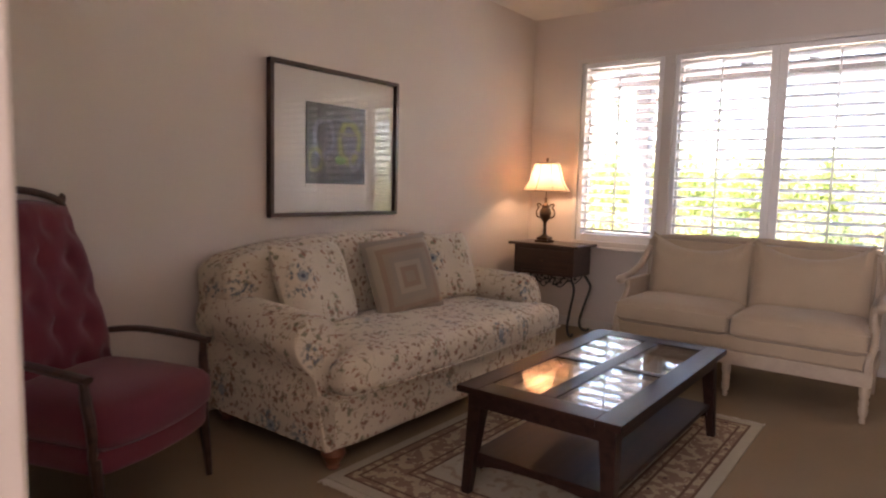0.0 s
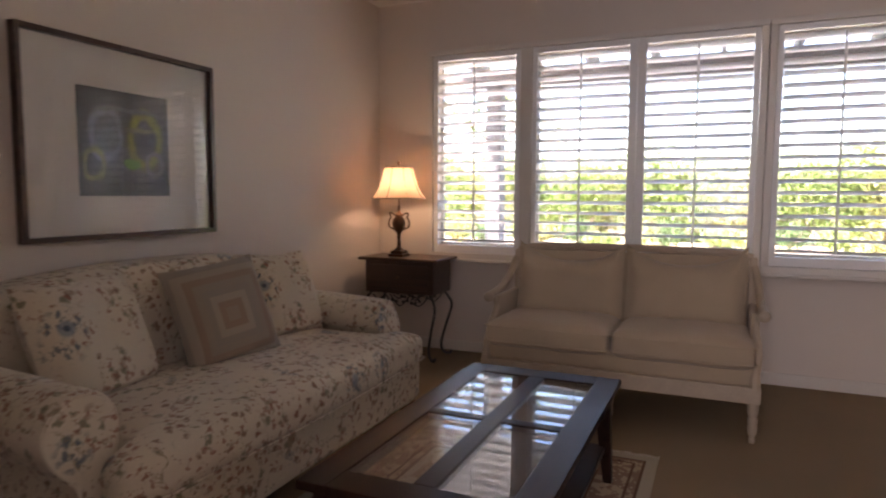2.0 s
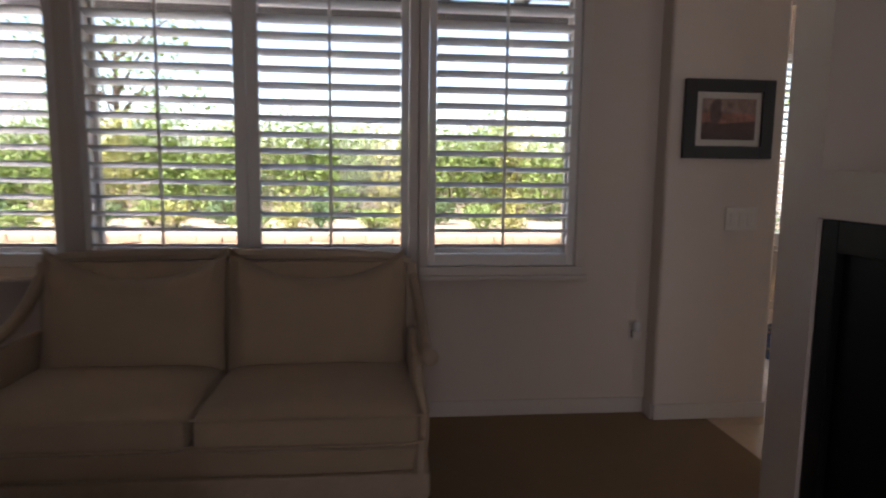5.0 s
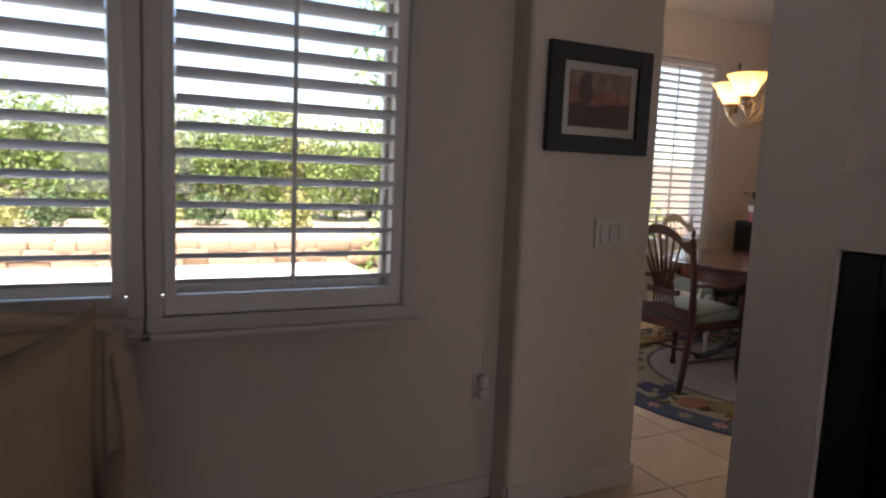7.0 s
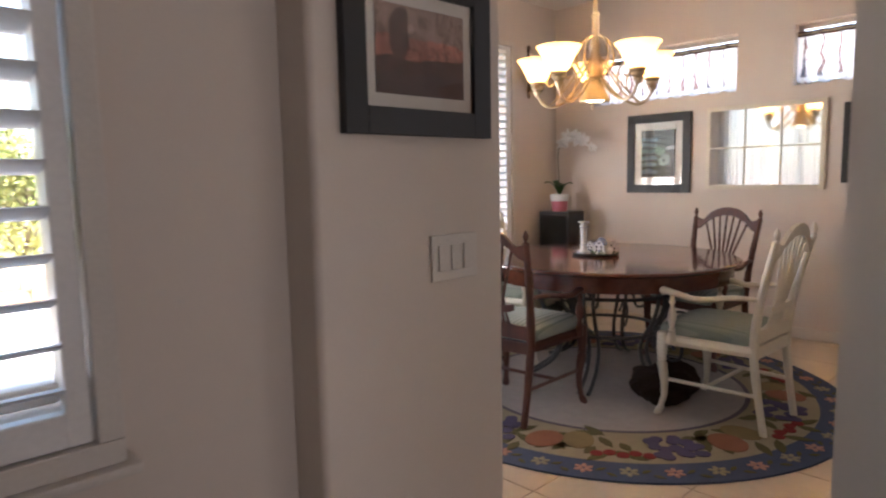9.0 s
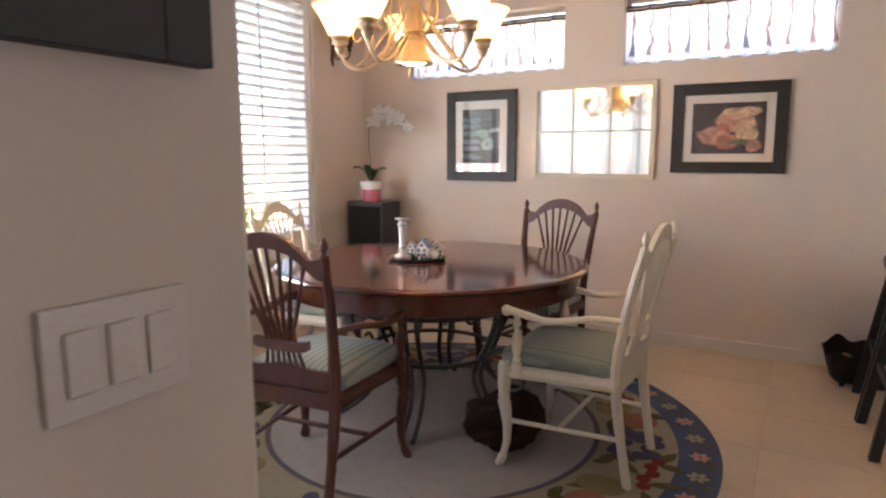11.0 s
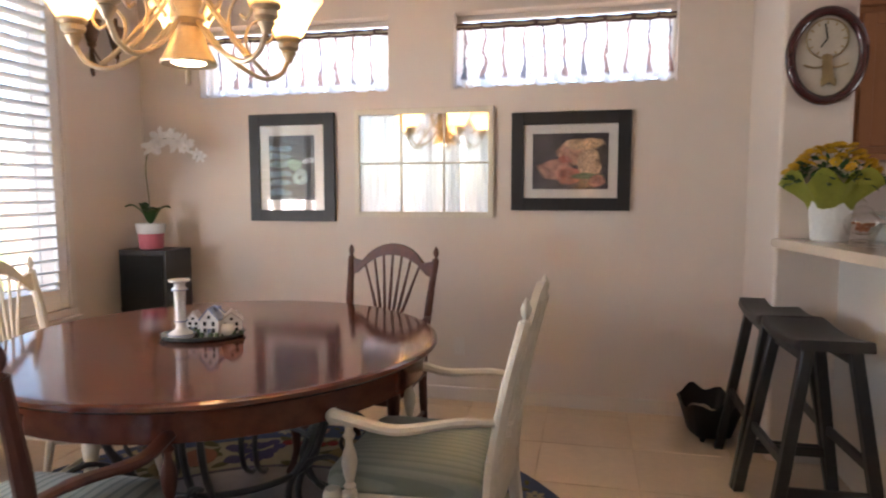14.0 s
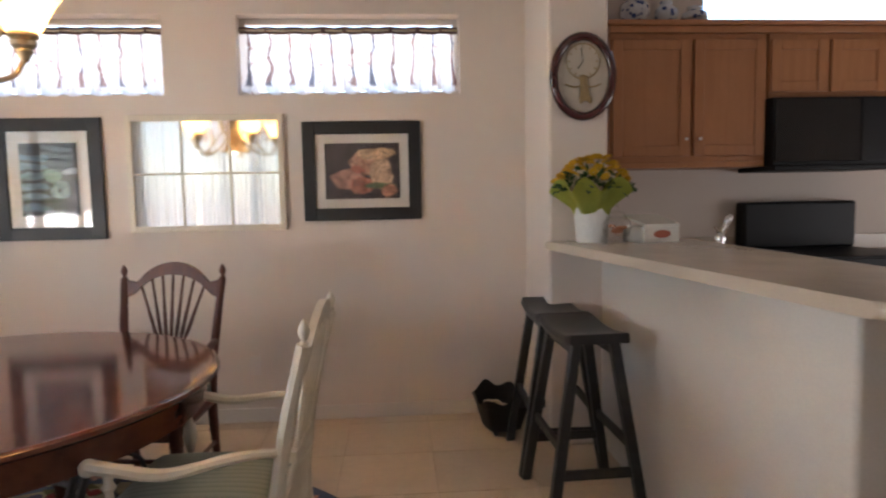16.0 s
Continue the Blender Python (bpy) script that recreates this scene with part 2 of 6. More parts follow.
def floral(name):
    """Cream cotton strewn with small russet and olive sprigs and a few blue posies."""
    m = fabric(name, (0.63, 0.545, 0.42), 350, 0.06)
    nt, b, tc = nodes_of(m)
    wn_ = tex(nt, tc, "Noise", 9.0)
    wn_.inputs["Detail"].default_value = 3
    add = nt.nodes.new("ShaderNodeVectorMath")
    add.operation = "MULTIPLY_ADD"
    add.inputs[1].default_value = (0.05, 0.05, 0.05)
    nt.links.new(wn_.outputs["Color"], add.inputs[0])
    nt.links.new(tc.outputs["Object"], add.inputs[2])
    fw = tex(nt, tc, "Noise", 70.0)
    add2 = nt.nodes.new("ShaderNodeVectorMath")
    add2.operation = "MULTIPLY_ADD"
    add2.inputs[1].default_value = (0.042, 0.042, 0.042)
    nt.links.new(fw.outputs["Color"], add2.inputs[0])
    nt.links.new(add.outputs[0], add2.inputs[2])
    warp = add2.outputs[0]

    def dots(scale, radius, keep, zone_scale, zone_cut, color, strength):
        v = tex(nt, tc, "Voronoi", scale, warp)
        pk = nt.nodes.new("ShaderNodeSeparateColor")
        nt.links.new(v.outputs["Color"], pk.inputs[0])
        z = tex(nt, tc, "Noise", zone_scale)
        f = calc(nt, "MULTIPLY", ramp(nt, v.outputs["Distance"], radius, radius * .75), calc(nt, "GREATER_THAN", pk.outputs[0], keep))
        f = calc(nt, "MULTIPLY", f, ramp(nt, z.outputs["Fac"], zone_cut, zone_cut + .05))
        over(m, calc(nt, "MULTIPLY", f, strength), color)

    # thin winding stems, then leaves and buds of several sizes
    st_ = tex(nt, tc, "Noise", 9.0, warp)
    st_.inputs["Detail"].default_value = 1
    line = calc(nt, "ABSOLUTE", calc(nt, "SUBTRACT", st_.outputs["Fac"], 0.5))
    zs = tex(nt, tc, "Noise", 6.0)
    over(m, calc(nt, "MULTIPLY", calc(nt, "MULTIPLY", ramp(nt, line, 0.018, 0.008), ramp(nt, zs.outputs["Fac"], .47, .52)), .8), (0.22, 0.17, 0.10))
    dots(22.0, 0.38, 0.25, 5.5, 0.47, (0.21, 0.12, 0.075), .9)
    dots(19.0, 0.35, 0.30, 6.0, 0.48, (0.17, 0.165, 0.10), .85)
    dots(32.0, 0.38, 0.25, 7.0, 0.44, (0.27, 0.115, 0.075), .85)
    v = tex(nt, tc, "Voronoi", 3.6)
    sel = nt.nodes.new("ShaderNodeSeparateColor")
    nt.links.new(v.outputs["Color"], sel.inputs[0])
    pick = calc(nt, "GREATER_THAN", sel.outputs[0], 0.15)
    pet = tex(nt, tc, "Voronoi", 34.0, warp)
    rim = calc(nt, "MULTIPLY", ramp(nt, v.outputs["Distance"], 0.34, 0.24), ramp(nt, pet.outputs["Distance"], 0.48, 0.34))
    over(m, calc(nt, "MULTIPLY", calc(nt, "MULTIPLY", rim, pick), 0.9), (0.115, 0.14, 0.16))
    over(m, calc(nt, "MULTIPLY", calc(nt, "MULTIPLY", ramp(nt, v.outputs["Distance"], 0.13, 0.09), pick), .8), (0.23, 0.27, 0.30))
    over(m, calc(nt, "MULTIPLY", calc(nt, "MULTIPLY", ramp(nt, v.outputs["Distance"], 0.05, 0.035), pick), .9), (0.07, 0.09, 0.12))
    return m


def banded(name, colors, step, square=True):
    """Cloth with bands of colour, in squares about the middle or straight."""
    m = fabric(name, colors[0], 300)
    nt, b, tc = nodes_of(m)
    sp = nt.nodes.new("ShaderNodeSeparateXYZ")
    nt.links.new(tc.outputs["Object"], sp.inputs[0])
    if square:
        zc = calc(nt, "SUBTRACT", sp.outputs[2], 0.23)
        d = calc(nt, "MAXIMUM", calc(nt, "ABSOLUTE", sp.outputs[0]), calc(nt, "ABSOLUTE", zc))
    else:
        d = calc(nt, "ADD", sp.outputs[0], 5.0)
    k = calc(nt, "MODULO", calc(nt, "DIVIDE", d, step), float(len(colors)))
    for i, c in enumerate(colors[1:], 1):
        f = calc(nt, "MULTIPLY", ramp(nt, k, i - 0.06, i + 0.06), calc(nt, "SUBTRACT", 1.0, ramp(nt, k, i + 0.94, i + 1.06)))
        over(m, f, c)
    return m


def clear_glass(name, rough=0.0):
    m = bpy.data.materials.new(name)
    m.use_nodes = True
    nt = m.node_tree
    for n in list(nt.nodes):
        nt.nodes.remove(n)
    out = nt.nodes.new("ShaderNodeOutputMaterial")
    t, g, lw, mx = nt.nodes.new("ShaderNodeBsdfTransparent"), nt.nodes.new("ShaderNodeBsdfGlossy"), nt.nodes.new("ShaderNodeLayerWeight"), nt.nodes.new("ShaderNodeMixShader")
    g.inputs["Roughness"].default_value = rough + 0.02
    f5 = calc(nt, "POWER", lw.outputs["Facing"], 4.0)
    nt.links.new(calc(nt, "ADD", calc(nt, "MULTIPLY", f5, 0.9), 0.04), mx.inputs[0])
    nt.links.new(t.outputs[0], mx.inputs[1])
    nt.links.new(g.outputs[0], mx.inputs[2])
    nt.links.new(mx.outputs[0], out.inputs[0])
    return m


def glowing(name, color, strength, base):
    m = mat(name, base, 0.5, vary=0.05, bump=0)
    nt, b, tc = nodes_of(m)
    b.inputs["Emission Color"].default_value = (*color, 1)
    b.inputs["Emission Strength"].default_value = strength
    return m


def sheer(name, base, through_=0.5):
    m = bpy.data.materials.new(name)
    m.use_nodes = True
    nt = m.node_tree
    b = nt.nodes["Principled BSDF"]
    b.inputs["Base Color"].default_value = (*base, 1)
    b.inputs["Roughness"].default_value = 0.9
    out = next(n for n in nt.nodes if n.type == "OUTPUT_MATERIAL")
    tr = nt.nodes.new("ShaderNodeBsdfTranslucent")
    tr.inputs["Color"].default_value = (*base, 1)
    tp = nt.nodes.new("ShaderNodeBsdfTransparent")
    m1, m2 = nt.nodes.new("ShaderNodeMixShader"), nt.nodes.new("ShaderNodeMixShader")
    m1.inputs[0].default_value, m2.inputs[0].default_value = 0.85 if "valance" in name else 0.6, through_ * 0.5
    nt.links.new(b.outputs[0], m1.inputs[1])
    nt.links.new(tr.outputs[0], m1.inputs[2])
    nt.links.new(m1.outputs[0], m2.inputs[1])
    nt.links.new(tp.outputs[0], m2.inputs[2])
    nt.links.new(m2.outputs[0], out.inputs[0])
    return m, nt, b, tr


PAINT = mat("cream_wall_paint", (0.64, 0.565, 0.505), 0.75, vary=0.03, scale=1.3, fine=140, bump=0.10, spec=0.25, fine_vary=0.015)
CEIL = mat("white_ceiling_paint", (0.72, 0.68, 0.63), 0.85, vary=0.03, scale=1.5, fine=90, bump=0.15, fine_vary=0.02)
TRIM = mat("white_trim_paint", (0.64, 0.59, 0.54), 0.4, vary=0.03, scale=3, fine=120, bump=0.03)
SHUTTER = mat("white_shutter_paint", (0.78, 0.76, 0.75), 0.4, vary=0.03, scale=4, fine=90, bump=0.02)
CARPET = mat("tan_carpet", (0.27, 0.20, 0.128), 0.95, vary=0.10, scale=2.2, fine=260, bump=0.8, spec=0.1, fine_vary=0.16)
TILE = mat("cream_floor_tile", (0.57, 0.455, 0.335), 0.36, vary=0.14, scale=3.5, fine=30, bump=0.03)
GROUT = mat("grout", (0.54, 0.43, 0.315), 0.9, vary=0.1, scale=8)
FLORAL = floral("floral_upholstery")
LINEN = fabric("natural_linen", (0.44, 0.348, 0.25), 380)
PILLOW = banded("banded_cushion_cloth", [(0.33, 0.275, 0.215), (0.30, 0.22, 0.165), (0.37, 0.31, 0.24), (0.29, 0.25, 0.205)], 0.032)
ROSE = fabric("rose_velvet", (0.155, 0.026, 0.040), 500, vary=0.25, rough=0.7)
DARKWOOD = wood("espresso_wood", (0.024, 0.011, 0.008), (0.013, 0.006, 0.005), 0.32, coat=0.0, axis=1)
DARKWOOD.node_tree.nodes["Principled BSDF"].inputs["Specular IOR Level"].default_value = 0.14
CHERRY = wood("cherry_wood", (0.100, 0.027, 0.015), (0.072, 0.018, 0.011), 0.10, coat=0.1, axis=0)
CHERRYV = wood("cherry_chair_wood", (0.085, 0.022, 0.012), (0.045, 0.011, 0.007), 0.45, coat=0.05, axis=2)
WALNUT = wood("dark_walnut", (0.06, 0.028, 0.018), (0.025, 0.012, 0.008), 0.35, coat=0.2, axis=0)
WHITEWOOD = mat("cream_painted_wood", (0.66, 0.60, 0.49), 0.42, vary=0.07, scale=9, fine=70, bump=0.08)
LIMED = mat("limed_wood", (0.43, 0.345, 0.26), 0.55, vary=0.12, scale=14, fine=90, bump=0.12)
MAPLE = wood("honey_cabinet_wood", (0.36, 0.155, 0.062), (0.315, 0.128, 0.05), 0.38, coat=0.1, axis=2)
BLACKWOOD = mat("black_painted_wood", (0.018, 0.017, 0.018), 0.42, vary=0.25, scale=7, fine=60, bump=0.06)
BLACK = mat("black_plastic", (0.008, 0.008, 0.009), 0.45, vary=0.2, scale=8, fine=100, bump=0.02, spec=0.2)
IRON = mat("wrought_iron", (0.075, 0.075, 0.078), 0.42, 0.6, vary=0.3, scale=12, fine=90, bump=0.15)
BRONZE = mat("aged_bronze", (0.11, 0.06, 0.035), 0.42, 0.75, vary=0.4, scale=16, fine=110, bump=0.2)
BRASS = mat("antique_gold", (0.44, 0.36, 0.25), 0.42, 0.55, vary=0.25, scale=14, fine=110, bump=0.1)
CHROME = mat("chrome", (0.75, 0.75, 0.76), 0.12, 1.0, vary=0.03, scale=8, bump=0)
SAGE = banded("sage_striped_seat", [(0.29, 0.33, 0.30), (0.29, 0.33, 0.30), (0.16, 0.20, 0.19)], 0.0095, square=False)
SAGEPLAIN = banded("sage_seat_cloth", [(0.24, 0.265, 0.225), (0.24, 0.265, 0.225), (0.185, 0.21, 0.18)], 0.009, square=False)
COUNTER = mat("cream_solid_counter", (0.53, 0.45, 0.365), 0.16, vary=0.05, scale=6, fine=180, bump=0.01, fine_vary=0.05)
PORCELAIN = mat("white_porcelain", (0.70, 0.70, 0.70), 0.2, vary=0.04, scale=8, bump=0)
MATBOARD = mat("white_mat_board", (0.66, 0.62, 0.57), 0.85, vary=0.02, scale=4, bump=0.02)
BLACKFRAME = mat("black_picture_frame", (0.012, 0.011, 0.011), 0.5, vary=0.3, scale=10, bump=0.05)
GLASS = clear_glass("window_glass")
MIRROR = mat("mirror_silver", (0.86, 0.87, 0.87), 0.02, 1.0, vary=0.0, bump=0, fine_vary=0.0)
LEAF = mat("dark_leaf", (0.035, 0.09, 0.025), 0.4, vary=0.3, scale=20, bump=0.1)

# ---- the rooms ----
XW, YW = -2.95, 5.62          # living room: west wall, window wall
XE, YN, XD = 5.765, 8.13, 1.888  # dining room: east wall, north wall, west wall
ZC = 2.86
TH = 0.16


def wall(name, axis, p0, p1, a0, a1, openings=(), z1=ZC, z0=0.0, material=PAINT):
    """A wall from p0 to p1 across its axis ('x': it faces along x) and a0 to a1 along the other; openings are (a0, a1, z0, z1)."""
    us = sorted({a0, a1, *[v for o in openings for v in o[:2]]})
    zs = sorted({z0, z1, *[v for o in openings for v in o[2:]]})
    bm = B()
    for u0, u1 in zip(us, us[1:]):
        for w0, w1 in zip(zs, zs[1:]):
            um, wm = (u0 + u1) / 2, (w0 + w1) / 2
            if any(o[0] < um < o[1] and o[2] < wm < o[3] for o in openings):
                continue
            if axis == "x":
                bx(bm, p0, p1, u0, u1, w0, w1)
            else:
                bx(bm, u0, u1, p0, p1, w0, w1)
    bmesh.ops.remove_doubles(bm, verts=bm.verts, dist=1e-4)
    return tagged(part(name, bm, material, smooth=False), "cream painted plaster wall", "wall", kind="structure")


PANELS = [(-2.366, -1.719), (-1.547, -0.878), (-0.76, -0.08), (0.094, 0.772)]
LZ0, LZ1 = 0.885, 2.352
wall("wall_west", "x", XW - TH, XW, -2.5, YW + TH)
wall("wall_window", "y", YW, YW + TH, XW, 1.26, [(-2.41, -1.675, .84, 2.40), (-1.592, -0.035, .84, 2.40), (0.05, 0.817, .84, 2.40)])
# the stub with the small picture; its free corners are rounded
bm = B()
bx(bm, 1.262, 1.884, 5.503, 5.503 + .28, 0, ZC, 0.018, 3)
tagged(part("wall_stub", bm, PAINT), "short cream plaster wall with rounded corners", "wall", kind="structure")
wall("wall_dining_west", "x", XD - TH, XD - .004, 5.785, YN + TH, [(6.15, 8.09, .12, 2.3)])
wall("wall_dining_north", "y", YN, YN + TH, XD - .004, XE, [(2.55, 4.99, .74, 2.42)])
wall("wall_dining_east", "x", XE, XE + TH, 4.335, YN + TH, [(4.717, 5.983, 1.905, 2.352), (6.39, 7.686, 1.905, 2.352)])
bm = B()
bx(bm, 5.19, 6.1, 4.03, 4.335, 0, ZC, 0.02, 3)
tagged(part("wall_pillar", bm, PAINT), "cream plaster pillar between dining room and kitchen", "wall", kind="structure")
wall("wall_kitchen_east", "x", 6.1, 6.26, 0.6, 4.03, [(1.62, 3.10, 2.36, 2.80)])
wall("wall_kitchen_south", "y", 0.44, 0.6, 1.85, 6.26)
wall("wall_hall_south", "y", -2.66, -2.5, XW - TH, 1.95)
bm = B()
bx(bm, XW, -0.735, 0.34, 0.48, 0, ZC, 0.012, 3)
tagged(part("wall_hall", bm, PAINT), "cream plaster wall at the entry to the living room", "wall", kind="structure")

# the chimney wall: a display niche over a black firebox
bm = B()
Y1 = 4.50
for x0, x1, y0, y1, z0, z1 in ((1.232, 1.846, 4.305, Y1, 0, ZC), (1.75, 1.846, -2.5, 4.305, 0, ZC), (1.232, 1.75, -2.5, 2.75, 0, ZC),
                               (1.232, 1.75, 2.75, 4.305, 1.165, 1.315), (1.232, 1.75, 2.75, 4.305, 2.45, ZC)):
    bx(bm, x0, x1, y0, y1, z0, z1)
bmesh.ops.remove_doubles(bm, verts=bm.verts, dist=1e-4)
tagged(part("wall_chimney", bm, PAINT, smooth=False), "cream plaster chimney wall with a display niche", "wall", kind="structure")
fb = thing("fireplace", "black metal firebox set into the chimney wall", "fireplace", pose(1.245, 3.545, 0))
bm = B()
for y0, y1, z0, z1 in ((-.755, -.68, .005, 1.16), (.68, .755, .005, 1.16), (-.68, .68, 1.06, 1.16), (-.68, .68, .005, .08)):
    bx(bm, 0, .03, y0, y1, z0, z1, .004)
part("surround", bm, BLACK, fb)
bm = B()
bx(bm, .03, .48, -.755, .755, .005, 1.16)
part("firebox", bm, BLACK, fb)

bm = B()
bx(bm, XW - TH, 6.3, -2.7, YN + TH, ZC, ZC + .12)
tagged(part("ceiling", bm, CEIL, smooth=False), "white painted ceiling", "ceiling", kind="structure")

# floors: carpet in the living room, tiles beyond the passage
bm = B()
bx(bm, XW - .1, 1.56, -2.6, YW + .1, -.1, 0)
tagged(part("floor_carpet", bm, CARPET, smooth=False), "tan cut-pile carpet", "floor", kind="structure")
bm = B()
bx(bm, 1.56, 6.2, -2.6, YN + .1, -.1, -.006)
tile_floor = tagged(part("floor", bm, GROUT, smooth=False), "cream ceramic tile floor with tan grout", "floor", kind="structure")

# baseboards
for nm, args in (("baseboard", (XW, XW + .014, .48, YW)), ("baseboard", (XW + .014, 1.248, YW - .014, YW)), ("baseboard", (1.262, 1.884, 5.489, 5.5025)),
                 ("baseboard", (XE - .014, XE, 4.35, YN)), ("baseboard", (XD + .0145, XE - .014, YN - .014, YN)), ("baseboard", (1.8845, 1.898, 5.503, YN)),
                 ("baseboard", (1.218, 1.2315, 4.305, 4.50)), ("baseboard", (1.232, 1.846, 4.5005, 4.514)), ("baseboard", (1.248, 1.2615, 5.503, 5.606))):
    bm = B()
    bx(bm, args[0], args[1], args[2], args[3], 0, .085, .004, 2)
    tagged(part(nm, bm, TRIM), "white painted baseboard", "baseboard", kind="structure")


# ---- shutters ----
def louver_mesh(name, length, width, thick):
    bm = B()
    pts = []
    for k in range(12):
        a = 2 * math.pi * k / 12
        pts.append((math.cos(a) * width / 2, math.sin(a) * thick / 2))
    a = [bm.verts.new((-length / 2, y, z)) for y, z in pts]
    b = [bm.verts.new((length / 2, y, z)) for y, z in pts]
    for k in range(12):
        bm.faces.new((a[k], a[(k + 1) % 12], b[(k + 1) % 12], b[k]))
    bm.faces.new(a)
    bm.faces.new(b)
    bmesh.ops.recalc_face_normals(bm, faces=bm.faces)
    me = bpy.data.meshes.new(name)
    bm.to_mesh(me)
    bm.free()
    for p in me.polygons:
        p.use_smooth = True
    me.set_sharp_from_angle(angle=radians(60))
    me.materials.append(SHUTTER)
    return me


def shutter_window(idx, x0, x1, panels, z0, z1, yf, yw, pitch, tilt, sill_z, width=.089, label="white plantation shutters with open louvers in a window"):
    """Shutters in a window of a wall that faces south: frame from x0 to x1, louvred panels, glass behind."""
    w = thing("window_%d" % idx, label, "window", kind="structure")
    bm = B()
    f = .045
    for a, b, c, d in ((x0, x1, z1 + .045, z1 + .085), (x0, x1, sill_z, sill_z + .045), (x0, x0 + f, sill_z + .045, z1 + .045), (x1 - f, x1, sill_z + .045, z1 + .045)):
        bx(bm, a, b, yf - .012, yw + .002, c, d, .004, 2)
    bx(bm, x0 - .02, x1 + .02, yf - .035, yw - .001, sill_z - .022, sill_z, .006, 2)
    part("window_frame", bm, TRIM, w)
    xs = [x0 + f + .003] + [(a[1] + b[0]) / 2 for a, b in zip(panels, panels[1:])] + [x1 - f - .003]
    for (a, b), l, r in zip(panels, xs, xs[1:]):
        bm = B()
        l, r = l + .0015, r - .0015
        for p, q, c, d in ((l, a, sill_z + .048, z1 + .042), (b, r, sill_z + .048, z1 + .042), (a, b, z1, z1 + .042), (a, b, sill_z + .048, z0)):
            bx(bm, p, q, yf, yf + .032, c, d, .003, 1)
        part("shutter_panel", bm, SHUTTER, w)
        me = louver_mesh("louver", b - a - .004, width, .011)
        cnt = int((z1 - z0) / pitch)
        pt = (z1 - z0) / cnt
        for k in range(cnt):
            piece("louver", me, w, pose((a + b) / 2, yf + .016, z0 + pt * (k + .5), tilt + random.uniform(-1, 1)))
        bm = B()
        cx = (a + b) / 2
        bx(bm, cx - .007, cx + .007, yf - .040, yf - .026, z0 + pt * .4, z1 - pt * .45, .003, 1)
        part("tilt_rod", bm, SHUTTER, w)
    bm = B()
    bx(bm, x0 + .02, x1 - .02, yw + .118, yw + .124, sill_z + .06, z1 + .06)
    g = part("pane", bm, GLASS, w, smooth=False)
    g.visible_shadow = False
    bm = B()
    for p, q, c, d in ((x0 + .02, x0 + .06, sill_z + .08, z1 + .05), (x1 - .06, x1 - .02, sill_z + .08, z1 + .05), (x0 + .06, x1 - .06, z1 + .01, z1 + .05), (x0 + .06, x1 - .06, sill_z + .08, sill_z + .12)):
        bx(bm, p, q, yw + .10, yw + .14, c, d, .004, 1)
    part("sash", bm, TRIM, w)
    return w


shutter_window(1, -2.455, -1.63, PANELS[:1], LZ0, LZ1, 5.545, YW, .0765, -16, .775)
shutter_window(2, -1.637 + .004, 0.006, PANELS[1:3], LZ0, LZ1, 5.545, YW, .0765, -16, .775)
shutter_window(3, 0.010, 0.862, PANELS[3:], LZ0, LZ1, 5.545, YW, .0765, -16, .775)
shutter_window(4, 2.50, 5.045, [(2.60, 3.18), (3.29, 3.883), (3.99, 4.934)], .752, 2.37, 8.06, YN, .0625, -13, .59, .075, "white plantation shutters in the dining room window")


# ---- transom windows with valances ----
def valance_cloth():
    """Thin white cotton with drooping sprays of russet, rose and slate print."""
    m, nt, b, tr = sheer("printed_valance_cloth", (0.86, 0.82, 0.79), 0.05)
    tc = nt.nodes.new("ShaderNodeTexCoord")
    sp_ = nt.nodes.new("ShaderNodeSeparateXYZ")
    nt.links.new(tc.outputs["Object"], sp_.inputs[0])
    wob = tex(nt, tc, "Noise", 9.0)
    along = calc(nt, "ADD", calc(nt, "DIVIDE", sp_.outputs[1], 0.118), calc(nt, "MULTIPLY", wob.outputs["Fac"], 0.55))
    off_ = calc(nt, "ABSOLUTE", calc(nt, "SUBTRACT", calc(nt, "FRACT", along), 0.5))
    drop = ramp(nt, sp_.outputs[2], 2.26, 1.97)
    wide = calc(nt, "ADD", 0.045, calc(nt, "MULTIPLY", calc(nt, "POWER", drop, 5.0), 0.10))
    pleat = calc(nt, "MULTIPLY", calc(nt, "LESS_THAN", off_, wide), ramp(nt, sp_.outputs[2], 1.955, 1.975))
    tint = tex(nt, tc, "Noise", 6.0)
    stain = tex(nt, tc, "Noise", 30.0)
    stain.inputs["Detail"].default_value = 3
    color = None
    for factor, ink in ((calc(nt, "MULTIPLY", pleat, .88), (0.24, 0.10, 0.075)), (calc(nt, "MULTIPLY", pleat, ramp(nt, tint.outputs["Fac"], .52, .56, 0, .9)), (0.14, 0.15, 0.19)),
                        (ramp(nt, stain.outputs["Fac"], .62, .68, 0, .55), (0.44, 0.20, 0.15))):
        mix = nt.nodes.new("ShaderNodeMix")
        mix.data_type = "RGBA"
        mix.inputs["B"].default_value = (*ink, 1)
        if color is None:
            mix.inputs["A"].default_value = (0.95, 0.92, 0.89, 1)
        else:
            nt.links.new(color, mix.inputs["A"])
        nt.links.new(factor, mix.inputs["Factor"])
        color = mix.outputs["Result"]
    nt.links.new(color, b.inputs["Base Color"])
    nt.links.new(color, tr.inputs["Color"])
    return m


VALANCE = valance_cloth()
HEADER = fabric("dark_valance_heading", (0.12, 0.07, 0.06), 300)


